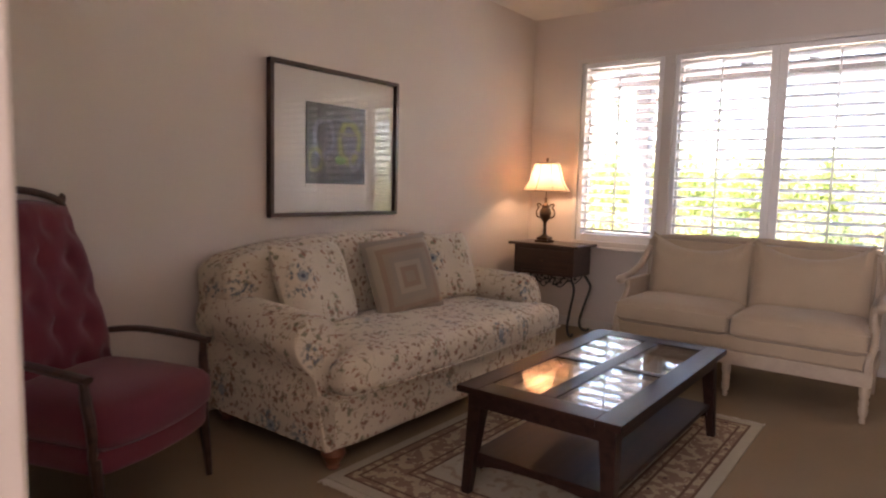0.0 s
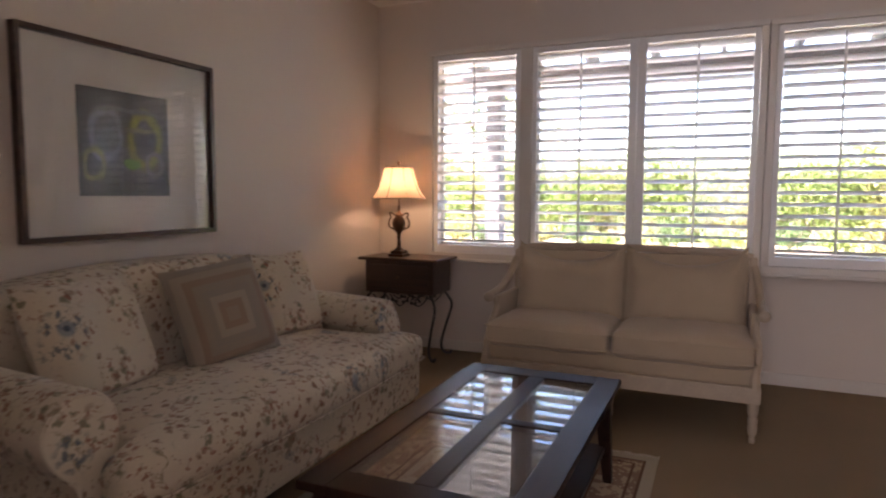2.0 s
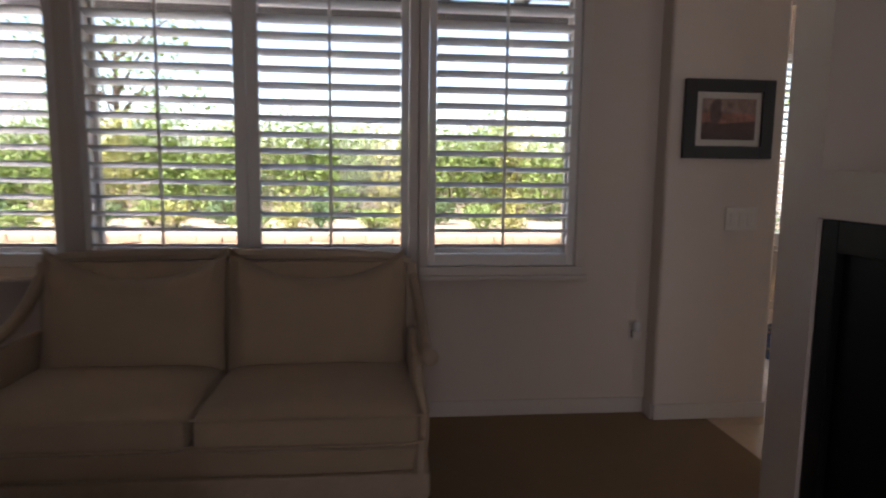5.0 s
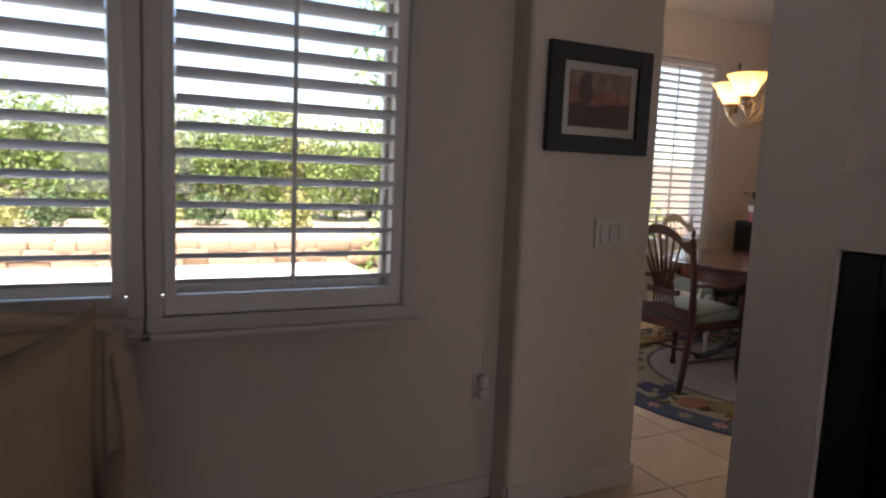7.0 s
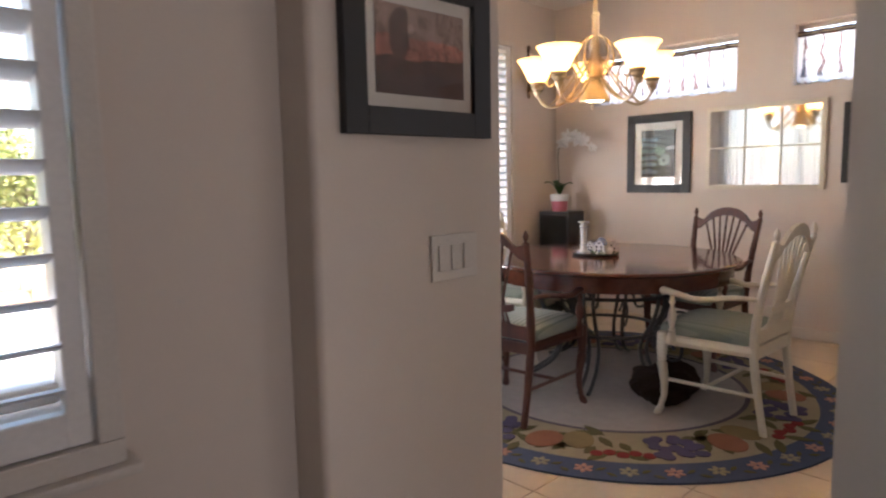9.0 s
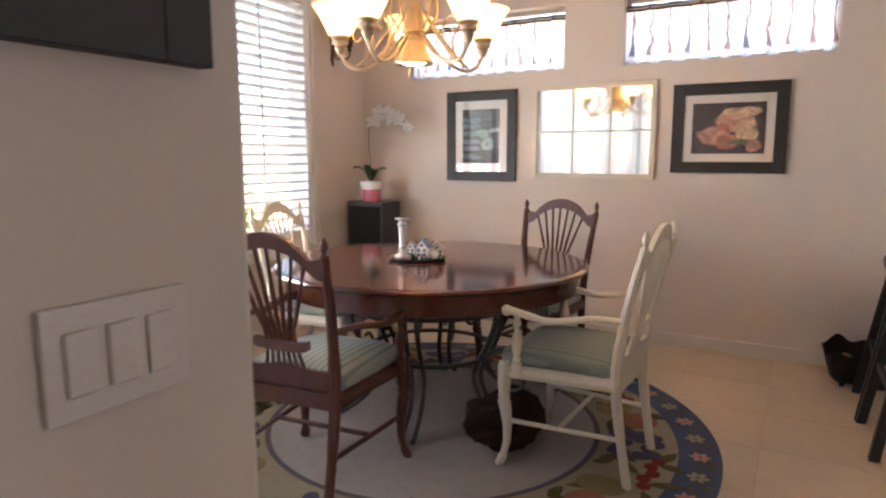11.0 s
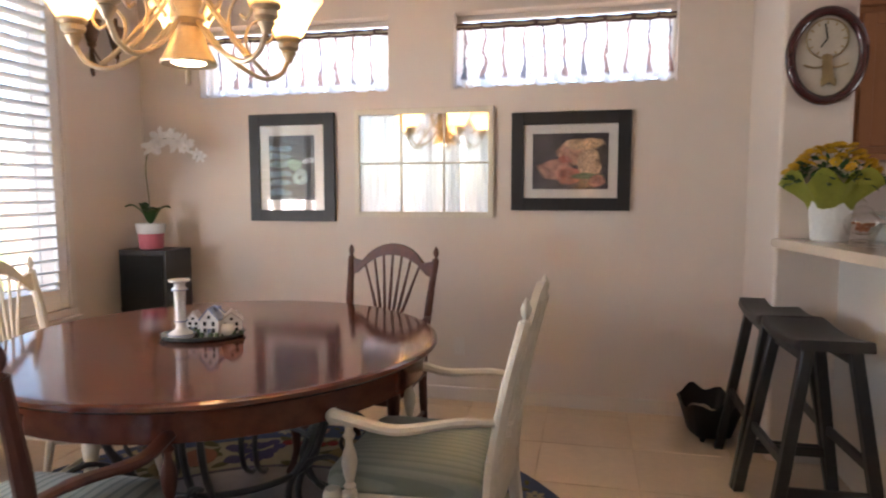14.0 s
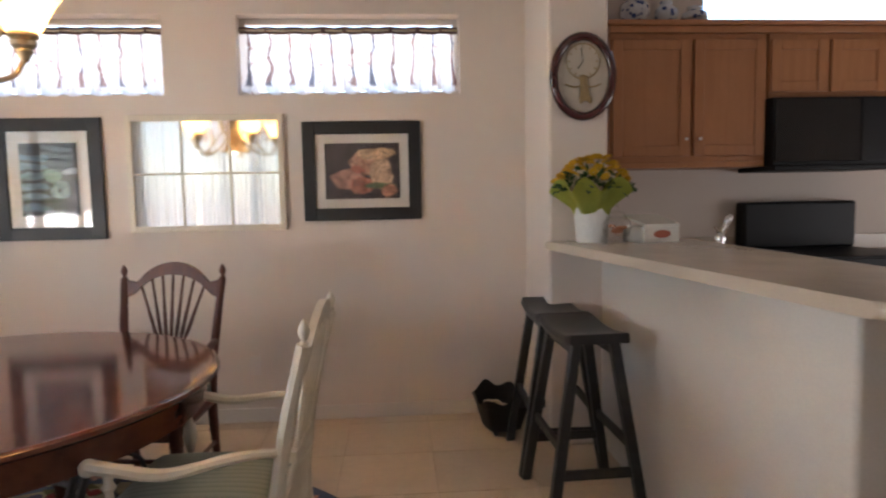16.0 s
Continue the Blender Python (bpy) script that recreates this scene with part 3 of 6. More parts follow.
def transom(idx, y0, y1, z0, z1):
    w = thing("window_%d" % idx, "high transom window with a gathered printed valance", "window", kind="structure")
    bm = B()
    for a, b, c, d in ((y0, y0 + .03, z0, z1), (y1 - .03, y1, z0, z1), (y0 + .03, y1 - .03, z1 - .03, z1), (y0 + .03, y1 - .03, z0, z0 + .03)):
        bx(bm, XE + .10, XE + .14, a, b, c, d, .003, 1)
    part("window_frame", bm, TRIM, w)
    bm = B()
    bx(bm, XE + .117, XE + .123, y0 + .03, y1 - .03, z0 + .03, z1 - .03)
    part("pane", bm, GLASS, w, smooth=False).visible_shadow = False
    v = thing("valance", "gathered floral valance on a rod in the transom", "curtain", group="transom valances")
    bm = B()
    tube(bm, [(XE + .055, y0 + .002, z1 - .075), (XE + .055, y1 - .002, z1 - .075)], .007)
    part("rod", bm, BRASS, v)
    n = 150
    rng = random.Random(idx)
    folds = [rng.uniform(0.7, 1.3) for _ in range(40)]
    rows = []
    bm = B()
    for j, (zz, amp) in enumerate(((z1 - .055, .010), (z1 - .095, .010), (z1 - .20, .020), (z0 + .10, .026), (z0 + .018, .030))):
        row = []
        for i in range(n + 1):
            u = i / n
            ph = u * 9 * 2 * math.pi + 0.8 * math.sin(u * 13)
            x = XE + .06 + amp * math.sin(ph) * folds[int(u * 17)] + .25 * amp * math.sin(3.3 * ph)
            row.append(bm.verts.new((x, y0 + .006 + u * (y1 - y0 - .012), zz + (.012 * math.cos(ph) if j == 4 else 0))))
        rows.append(row)
    for a, b in zip(rows, rows[1:]):
        for i in range(n):
            bm.faces.new((a[i], a[i + 1], b[i + 1], b[i]))
    for f in bm.faces:
        f.material_index = 1 if f.calc_center_median().z > z1 - .10 else 0
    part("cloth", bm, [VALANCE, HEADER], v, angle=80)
    return w


transom(5, 4.717, 5.983, 1.905, 2.352)
transom(6, 6.39, 7.686, 1.905, 2.352)

# curtained garden opening in the dining room's west wall, and the clerestory over the kitchen cabinets
w7 = thing("window_7", "tall garden window behind sheer white curtains", "window", kind="structure")
bm = B()
for a, b, c, d in ((6.15, 6.20, .12, 2.3), (8.04, 8.09, .12, 2.3), (6.20, 8.04, 2.25, 2.3), (6.20, 8.04, .12, .18), (7.09, 7.14, .18, 2.25)):
    bx(bm, XD - .14, XD - .09, a, b, c, d, .003, 1)
part("window_frame", bm, TRIM, w7)
bm = B()
bx(bm, XD - .118, XD - .112, 6.2, 8.04, .18, 2.25)
part("pane", bm, GLASS, w7, smooth=False).visible_shadow = False
SHEER, _, _, _ = sheer("sheer_white_voile", (0.72, 0.71, 0.69), 0.22)
for c0, c1 in ((6.02, 6.66), (6.68, 7.36), (7.38, 8.105)):
    cu = thing("curtain", "sheer white voile curtain hanging in folds", "curtain", group="sheer dining curtains")
    bm = B()
    n = 90
    cols = []
    for i in range(n + 1):
        u = i / n
        x = XD + .055 + .022 * math.sin(u * 14 * math.pi) + .008 * math.sin(u * 37 + c0)
        cols.append((bm.verts.new((x, c0 + u * (c1 - c0), 2.42)), bm.verts.new((x + .01 * math.sin(u * 9), c0 + u * (c1 - c0), .02))))
    for a, b in zip(cols, cols[1:]):
        bm.faces.new((a[0], b[0], b[1], a[1]))
    part("cloth", bm, SHEER, cu, angle=80)
rod = thing("curtain_rod", "slim bronze curtain rod", "curtain rod")
bm = B()
tube(bm, [(XD + .055, 5.95, 2.43), (XD + .055, 8.115, 2.43)], .011)
part("rod", bm, BRONZE, rod)
for y in (5.97, 8.107):
    bm = B()
    bx(bm, XD - .004, XD + .05, y - .008, y + .008, 2.42, 2.44)
    part("bracket", bm, BRONZE, rod)
w8 = thing("window_8", "clerestory window above the kitchen cabinets", "window", kind="structure")
bm = B()
for a, b, c, d in ((1.62, 1.66, 2.36, 2.8), (3.06, 3.10, 2.36, 2.8), (1.66, 3.06, 2.76, 2.8), (1.66, 3.06, 2.36, 2.40)):
    bx(bm, 6.19, 6.23, a, b, c, d, .003, 1)
part("window_frame", bm, TRIM, w8)
bm = B()
bx(bm, 6.207, 6.213, 1.66, 3.06, 2.40, 2.76)
part("pane", bm, GLASS, w8, smooth=False).visible_shadow = False

# ---- living room ----
# floral sofa; local x runs along the wall, y out from it
L = 2.16
so = thing("sofa", "cream sofa with blue and russet floral upholstery and rolled arms", "sofa", pose(XW + .05, 4.145, 0, 0, 0, -90))
bm = B()
soft_box(bm, .04, L - .04, .10, 1.085, .090, .345, .045, 0.0, 16)
part("base", bm, FLORAL, so)
# one long cushion, cut round the fronts of the arms
bm = B()
soft_box(bm, .235, L - .235, .34, 1.135, .325, .505, .07, .03, 22, 2)
for v in bm.verts:
    k = min(max((v.co.y - .93) / .07, 0), 1)
    u = (v.co.x - L / 2) / (L / 2 - .235)
    v.co.x += .165 * k * max(abs(u) - .6, 0) / .4 * (1 if u > 0 else -1)
    v.co.y += .03 * (1 - u * u) * k
part("seat_cushion", bm, FLORAL, so, "single long floral seat cushion")
bm = B()
tube(bm, spline([(.07, .97, .352), (.075, 1.09, .352), (.14, 1.128, .352), (.6, 1.15, .352), (L / 2, 1.16, .352), (L - .6, 1.15, .352), (L - .14, 1.128, .352), (L - .075, 1.09, .352), (L - .07, .97, .352)], 6), .0055, 6)
part("cushion_piping", bm, FLORAL, so)
# back with a gently arched top
bm = B()
soft_box(bm, .03, L - .03, .02, .38, .14, .855, .085, .03, 20, 3)
for v in bm.verts:
    u = (v.co.x / L - .5) * 2
    if v.co.z > .5:
        v.co.z += .075 * (1 - abs(u) ** 2.4) * (v.co.z - .5) / .34
    v.co.y -= (v.co.z - .4) * .10
    v.co.y = max(v.co.y, .005)
part("backrest", bm, FLORAL, so)


def sofa_arm(x0, s):
    """A rolled arm: a scroll on a waisted side, whose front leans out towards the foot."""
    prof = [(.035, .095), (.035, .24), (.05, .36), (.045, .44), (.005, .495), (-.025, .56), (-.012, .635), (.04, .69), (.115, .705), (.19, .685), (.235, .62), (.225, .545), (.195, .48), (.195, .38), (.225, .26), (.235, .095)]
    prof = [(p.x, p.z) for p in spline([(a, 0, b) for a, b in prof], 3)]
    ys, sc = [.10, .16, .40, .70, .93, .975, 1.0, 1.006], [.95, 1, 1, 1, 1, .985, .94, .80]

    def at(px, pz, y, k):
        lean = -.115 + .185 * (1 - min(pz / .62, 1)) if y > .2 else 0
        f = max(y - .2, 0) / .8
        return (x0 + s * (.11 + (px - .11) * k), y + lean * f, .14 + (pz - .14) * (k * .5 + .5) - .03 * f * (pz > .3) * min((pz - .3) / .2, 1))
    bm = B()
    ring = [[bm.verts.new(at(px, pz, y, k)) for px, pz in prof] for y, k in zip(ys, sc)]
    for a, b in zip(ring, ring[1:]):
        for i in range(len(prof) - 1):
            bm.faces.new((a[i], a[i + 1], b[i + 1], b[i]))
    for r_ in (ring[0], ring[-1]):
        bm.faces.new(r_)
    arm = part("arm", bm, FLORAL, so, angle=50)
    bm = B()
    tube(bm, [at(px, pz, .992, .965) for px, pz in prof], .006, 6)
    part("piping", bm, FLORAL, arm)


sofa_arm(0, 1)
sofa_arm(L, -1)
FOOT = mat("orange_stained_wood", (0.20, 0.07, 0.03), 0.4, vary=0.2, scale=12)
for x, y in ((.10, 1.01), (L - .10, 1.01), (.14, .14), (L - .14, .14)):
    bm = B()
    lathe(bm, [(.0, 0), (.030, 0), (.036, .010), (.03, .022), (.043, .04), (.058, .068), (.052, .092), (.045, .105)], (x, y, 0), 14)
    part("foot", bm, FOOT, so)
sofa_m = so.matrix_basis


def sofa_pillow(name, label, material, x, y, z, w, h, t, lean, turn, roll=0):
    p = thing(name, label, "pillow", sofa_m @ pose(x, y, z, lean, roll, turn), group="sofa pillows")
    bm = B()
    pillow(bm, w, h, t, Matrix.Identity(4))
    part("cover", bm, material, p)
    return p


sofa_pillow("throw_pillow", "floral throw pillow matching the sofa upholstery", FLORAL, 1.66, .53, .485, .54, .50, .20, 21, 9)
sofa_pillow("throw_pillow", "floral throw pillow matching the sofa upholstery", FLORAL, .50, .50, .485, .52, .50, .20, 20, -8)
sofa_pillow("square_pillow", "taupe pillow with concentric square bands", PILLOW, 1.05, .62, .495, .50, .50, .17, 20, -12, 6)

# framed print over the sofa
def framed(name, label, m, w, h, frame_w, depth, frame_mat, mat_w, art, group="", board=MATBOARD, glazed=True):
    """A picture in its x-z plane, hung at its lower middle, facing -y."""
    p = thing(name, label, "picture", m, group)
    bm = B()
    for x0, x1, z0, z1 in ((-w / 2, -w / 2 + frame_w, 0, h), (w / 2 - frame_w, w / 2, 0, h), (-w / 2 + frame_w, w / 2 - frame_w, h - frame_w, h), (-w / 2 + frame_w, w / 2 - frame_w, 0, frame_w)):
        bx(bm, x0, x1, -depth, -.002, z0, z1, .0015, 1)
    part("frame", bm, frame_mat, p)
    bm = B()
    bx(bm, -w / 2 + frame_w, w / 2 - frame_w, -.012, -.004, frame_w, h - frame_w)
    part("mat_board", bm, board, p, smooth=False)
    k = frame_w + mat_w
    if art is not None:
        bm = B()
        bx(bm, -w / 2 + k, w / 2 - k, -.016, -.0125, k, h - k)
        part("print", bm, art, p, smooth=False)
    if glazed:
        bm = B()
        bx(bm, -w / 2 + frame_w, w / 2 - frame_w, -.022, -.019, frame_w, h - frame_w)
        part("glass", bm, GLASS, p, smooth=False).visible_shadow = False
    return p


def art(name, base, blobs, rough=0.6):
    """A print: a mottled ground with soft blots of colour at given places (x, z, rx, rz, colour)."""
    m = mat(name, base, rough, vary=0.5, scale=14, fine=60, bump=0, fine_vary=0.25)
    nt, b, tc = nodes_of(m)
    wv = tex(nt, tc, "Noise", 9.0)
    ad = nt.nodes.new("ShaderNodeVectorMath")
    ad.operation = "MULTIPLY_ADD"
    ad.inputs[1].default_value = (0.06, 0.06, 0.06)
    nt.links.new(wv.outputs["Color"], ad.inputs[0])
    nt.links.new(tc.outputs["Object"], ad.inputs[2])
    for x, z, rx, rz, hole, c in blobs:
        mp = nt.nodes.new("ShaderNodeMapping")
        mp.inputs["Location"].default_value = (-(x + .03) / rx, 0, -(z + .03) / rz)
        mp.inputs["Scale"].default_value = (1 / rx, 0, 1 / rz)
        nt.links.new(ad.outputs[0], mp.inputs["Vector"])
        ln = nt.nodes.new("ShaderNodeVectorMath")
        ln.operation = "LENGTH"
        nt.links.new(mp.outputs["Vector"], ln.inputs[0])
        f = ramp(nt, ln.outputs["Value"], 1.0, 0.82)
        if hole:
            f = calc(nt, "MULTIPLY", f, ramp(nt, ln.outputs["Value"], hole - .12, hole))
        over(m, f, c)
    ink = tex(nt, tc, "Noise", 34.0, ad.outputs[0])
    ink.inputs["Detail"].default_value = 3
    line = calc(nt, "ABSOLUTE", calc(nt, "SUBTRACT", ink.outputs["Fac"], 0.5))
    over(m, calc(nt, "MULTIPLY", ramp(nt, line, 0.035, 0.008), 0.6), tuple(k * 0.6 for k in base))
    lite = tex(nt, tc, "Noise", 21.0, ad.outputs[0])
    hue = nt.nodes.new("ShaderNodeHueSaturation")
    nt.links.new(ramp(nt, lite.outputs["Fac"], 0.3, 0.7, 0.65, 1.55), hue.inputs["Value"])
    nt.links.new(b.inputs["Base Color"].links[0].from_socket, hue.inputs["Color"])
    nt.links.new(hue.outputs[0], b.inputs["Base Color"])
    return m


ART1 = art("dark_abstract_print", (0.006, 0.008, 0.011), [(-.12, .50, .10, .15, .72, (0.16, 0.17, 0.22)), (.10, .48, .11, .17, .68, (0.24, 0.26, 0.05)), (-.19, .36, .07, .09, .7, (0.2, 0.2, 0.08)),
            (.15, .36, .06, .08, .6, (0.2, 0.2, 0.22)), (.02, .36, .05, .03, 0, (0.12, 0.25, 0.03)), (0, .62, .2, .015, 0, (0.12, 0.13, 0.14)), (.08, .53, .10, .014, 0, (0.2, 0.2, 0.12))])
p = framed("framed_print", "large abstract print in a wide white mat and thin dark frame", pose(XW + .004, 3.075, 1.07, 0, 0, 90), 1.11, .925, .024, .045, WALNUT, .0, None)
bm = B()
bx(bm, -.27, .245, -.016, -.0125, .205, .71)
part("print", bm, ART1, p, smooth=False)

# side table in the corner
st = thing("side_table", "dark wooden side table with curved wrought-iron legs", "side table", pose(-2.52, 5.31, 0))
bm = B()
bx(bm, -.345, .345, -.20, .20, .775, .80, .008, 3)
part("tabletop", bm, WALNUT, st)
bm = B()
bx(bm, -.295, .295, -.165, .175, .52, .775, .006, 2)
part("case", bm, WALNUT, st)
bm = B()
bx(bm, -.25, .25, -.175, -.1655, .55, .745, .006, 2)
part("drawer", bm, WALNUT, st)
bm = B()
ball(bm, (0, -.187, .65), .012, .012, .012)
part("knob", bm, BRONZE, st)
for sx in (-1, 1):
    for sy in (-1, 1):
        bm = B()
        tube(bm, spline([(sx * .25, sy * .13, .53), (sx * .29, sy * .15, .47), (sx * .31, sy * .165, .40), (sx * .27, sy * .14, .24), (sx * .24, sy * .12, .10), (sx * .255, sy * .13, .03), (sx * .295, sy * .155, .012), (sx * .315, sy * .165, .035)], 6), .011, 8)
        part("leg", bm, IRON, st)
for sy in (-1, 1):
    bm = B()
    for s in (-1, 1):
        tube(bm, spline([(s * .24, sy * .14, .50), (s * .17, sy * .14, .43), (s * .10, sy * .14, .46), (s * .13, sy * .14, .50), (s * .17, sy * .14, .47)], 6), .006, 6)
        tube(bm, spline([(s * .09, sy * .14, .51), (s * .03, sy * .14, .44), (s * .0, sy * .14, .42)], 6), .006, 6)
        for k in range(5):
            ball(bm, (s * (.03 + .035 * k), sy * .14, .455 + .012 * math.sin(k * 2)), .016, .006, .012, 8, 6)
    part("scroll_apron", bm, IRON, st)

SHADE, _, _, _ = sheer("silk_lamp_shade", (0.76, 0.53, 0.36), 0.04)
la = thing("table_lamp", "lit bronze urn table lamp with a bell-shaped silk shade", "lamp", pose(-2.58, 5.27, .80))
bm = B()
bx(bm, -.065, .065, -.065, .065, 0, .022, .005, 2)
bx(bm, -.055, .055, -.055, .055, .022, .05, .012, 3)
part("base", bm, BRONZE, la)
bm = B()
lathe(bm, [(.045, .05), (.03, .062), (.016, .075), (.014, .095), (.022, .10), (.014, .11), (.012, .15), (.02, .16), (.014, .17), (.02, .185), (.045, .215), (.055, .25), (.053, .28), (.04, .305), (.03, .315), (.036, .33), (.02, .345), (.012, .36), (.012, .40)], (0, 0, 0), 18)
part("urn", bm, BRONZE, la)
for s in (-1, 1):
    bm = B()
    tube(bm, spline([(s * .045, 0, .215), (s * .085, 0, .235), (s * .09, 0, .28), (s * .07, 0, .31), (s * .085, 0, .335), (s * .065, 0, .345), (s * .035, 0, .325)], 5), .007, 6)
    part("handle", bm, BRONZE, la)
bm = B()
prof = [(.205, .46), (.178, .495), (.148, .55), (.127, .62), (.109, .69), (.101, .70)]
seg = 48
rings = []
for r_, z in prof:
    rings.append([bm.verts.new((r_ * (1 + .025 * abs(math.sin(4 * math.pi * k / seg * 1.0))) * math.cos(2 * math.pi * k / seg), r_ * (1 + .025 * abs(math.sin(4 * math.pi * k / seg))) * math.sin(2 * math.pi * k / seg), z - .0)) for k in range(seg)])
for a, b in zip(rings, rings[1:]):
    for k in range(seg):
        bm.faces.new((a[k], a[(k + 1) % seg], b[(k + 1) % seg], b[k]))
part("shade", bm, SHADE, la, "cream silk bell shade with ribs", angle=80)
bm = B()
for k in range(8):
    a = 2 * math.pi * k / 8
    tube(bm, spline([(r_ * 1.012 * math.cos(a), r_ * 1.012 * math.sin(a), z) for r_, z in prof], 3), .0028, 5)
tube(bm, [(.104 * math.cos(2 * math.pi * k / 32), .104 * math.sin(2 * math.pi * k / 32), .701) for k in range(33)], .005, 6)
tube(bm, [(.208 * math.cos(2 * math.pi * k / 32), .208 * math.sin(2 * math.pi * k / 32), .46) for k in range(33)], .004, 6)
part("trim", bm, BRONZE, la)
bm = B()
tube(bm, [(0, 0, .39), (0, 0, .70)], .004, 6)
for k in range(3):
    a = 2 * math.pi * k / 3
    tube(bm, [(0, 0, .69), (.105 * math.cos(a), .105 * math.sin(a), .698)], .002, 5)
ball(bm, (0, 0, .735), .012, .012, .02)
part("harp", bm, BRONZE, la)

# linen loveseat under the window
ls = thing("loveseat", "natural linen loveseat with a limed wooden frame", "loveseat", pose(-.785, 4.74, 0))
hw = .77
for i, x in enumerate((-hw + .035, 0, hw - .035)):
    bm = B()
    lathe(bm, [(.0, 0), (.014, 0), (.017, .02), (.012, .03), (.021, .045), (.026, .08), (.021, .10), (.027, .12), (.02, .14), (.028, .16), (.028, .25)], (x, -.33, 0), 14)
    part("front_leg", bm, LIMED, ls)
for x in (-hw + .035, hw - .035):
    bm = B()
    tube(bm, [(x, .30, .25), (x, .36, 0)], [.026, .018], 8)
    part("back_leg", bm, LIMED, ls)
bm = B()
bx(bm, -hw, hw, -.36, -.315, .21, .30, .010, 2)
bx(bm, -hw, hw, .29, .335, .21, .30, .010, 2)
bx(bm, -hw, -hw + .04, -.315, .29, .21, .30, .010, 2)
bx(bm, hw - .04, hw, -.315, .29, .21, .30, .010, 2)
part("seat_rail", bm, LIMED, ls)
bm = B()
soft_box(bm, -hw + .04, hw - .04, -.345, .30, .295, .40, .02, 0, 8)
part("deck", bm, LINEN, ls)
for s in (-1, 1):
    bm = B()
    soft_box(bm, s * .37 - .365, s * .37 + .365, -.385, .20, .385, .525, .045, .032, 14, s + 5)
    part("seat_cushion", bm, LINEN, ls)
    for z in (.417, .507):
        bm = B()
        x0, x1 = s * .37 - .35, s * .37 + .35
        tube(bm, spline([(x0, -.10, z), (x0 - .012, -.30, z), (x0 + .01, -.383, z), (s * .37, -.392, z), (x1 - .01, -.383, z), (x1 + .012, -.30, z), (x1, -.10, z)], 5), .0045, 6)
        part("piping", bm, LINEN, ls)
    bm = B()
    pillow(bm, .70, .485, .20, pose(s * .352, .13, .485, -13), 16, .03)
    for v in bm.verts:
        u = (v.co.x - s * .352) / .35
        if v.co.z > .80:
            v.co.z += .03 * abs(u) ** 5 - .085 * (1 - abs(u) ** 2.2) * (v.co.z - .80) / .14
            v.co.y -= .02 * math.cos(u * 5.5) * (v.co.z - .80) / .14
    part("back_cushion", bm, LINEN, ls)
bm = B()
for a, b in ((-hw + .015, -hw + .06), (hw - .06, hw - .015)):
    bx(bm, a, b, .27, .31, .28, .92, .01, 2)
tube(bm, spline([(-hw + .04, .29, .915), (-hw + .2, .30, .94), (0, .305, .95), (hw - .2, .30, .94), (hw - .04, .29, .915)], 6), .024, 8)
part("back_frame", bm, LIMED, ls)
bm = B()
soft_box(bm, -hw + .06, hw - .06, .255, .32, .32, .925, .02, 0, 10)
part("backrest", bm, LINEN, ls)
for s in (-1, 1):
    bm = B()
    tube(bm, spline([(s * (hw - .03), .285, .86), (s * (hw - .005), .18, .74), (s * (hw + .0), .02, .68), (s * (hw + .0), -.14, .665), (s * (hw + .005), -.19, .65)], 6), .024, 8)
    ball(bm, (s * (hw + .005), -.195, .648), .036, .03, .034)
    part("arm", bm, LIMED, ls)
    bm = B()
    tube(bm, spline([(s * (hw - .02), -.17, .65), (s * (hw - .03), -.15, .58), (s * (hw - .015), -.24, .45), (s * (hw - .03), -.33, .36), (s * (hw - .03), -.335, .28)], 6), [.018, .02, .022, .024, .028], 8)
    part("arm_support", bm, LIMED, ls)
    bm = B()
    soft_box(bm, min(s * (hw - .055), s * (hw - .01)), max(s * (hw - .055), s * (hw - .01)), -.16, .27, .32, .655, .018, 0, 8)
    part("arm_panel", bm, LINEN, ls)

# coffee table with six glass panes
ct = thing("coffee_table", "dark espresso coffee table with inset glass panes", "coffee table", pose(-.968, 2.938, 0))
a, b = .352, .708
for x0, x1, y0, y1 in ((-a, -a + .10, -b, b), (a - .10, a, -b, b), (-a + .10, a - .10, -b, -b + .12), (-a + .10, a - .10, b - .12, b), (-.035, .035, -b + .12, b - .12),
                       (.035, a - .10, -.025, .025), (-a + .10, -.035, -.025, .025)):
    bm = B()
    bx(bm, x0, x1, y0, y1, .445, .474, .004, 2)
    part("top_rail", bm, DARKWOOD, ct)
for s in (-1, 1):
    for q in (-1, 1):
        x0, x1 = sorted((s * .037, s * (a - .102)))
        y0, y1 = sorted((q * .027, q * (b - .122)))
        g = B()
        bx(g, x0, x1, y0, y1, .463, .470, .002, 1)
        part("pane", g, GLASS, ct, "bevelled glass pane")
bm = B()
for x0, x1, y0, y1 in ((-a + .035, a - .035, -b + .035, -b + .055), (-a + .035, a - .035, b - .055, b - .035), (-a + .035, -a + .055, -b + .055, b - .055), (a - .055, a - .035, -b + .055, b - .055)):
    bx(bm, x0, x1, y0, y1, .385, .4448, .004, 2)
part("apron", bm, DARKWOOD, ct)
bm = B()
bx(bm, -a + .05, a - .05, -b + .06, b - .06, .165, .187, .004, 2)
part("shelf", bm, DARKWOOD, ct)
for s in (-1, 1):
    bm = B()
    pts = [(-a + .06, .165), (a - .06, .165), (a - .06, .125)] + [((a - .09) * math.cos(math.pi * k / 10), .115 + .035 * math.sin(math.pi * k / 10)) for k in range(11)] + [(-a + .06, .125)]
    prism(bm, pts, s * (b - .075) - .01, s * (b - .075) + .01)
    part("shelf_rail", bm, DARKWOOD, ct)
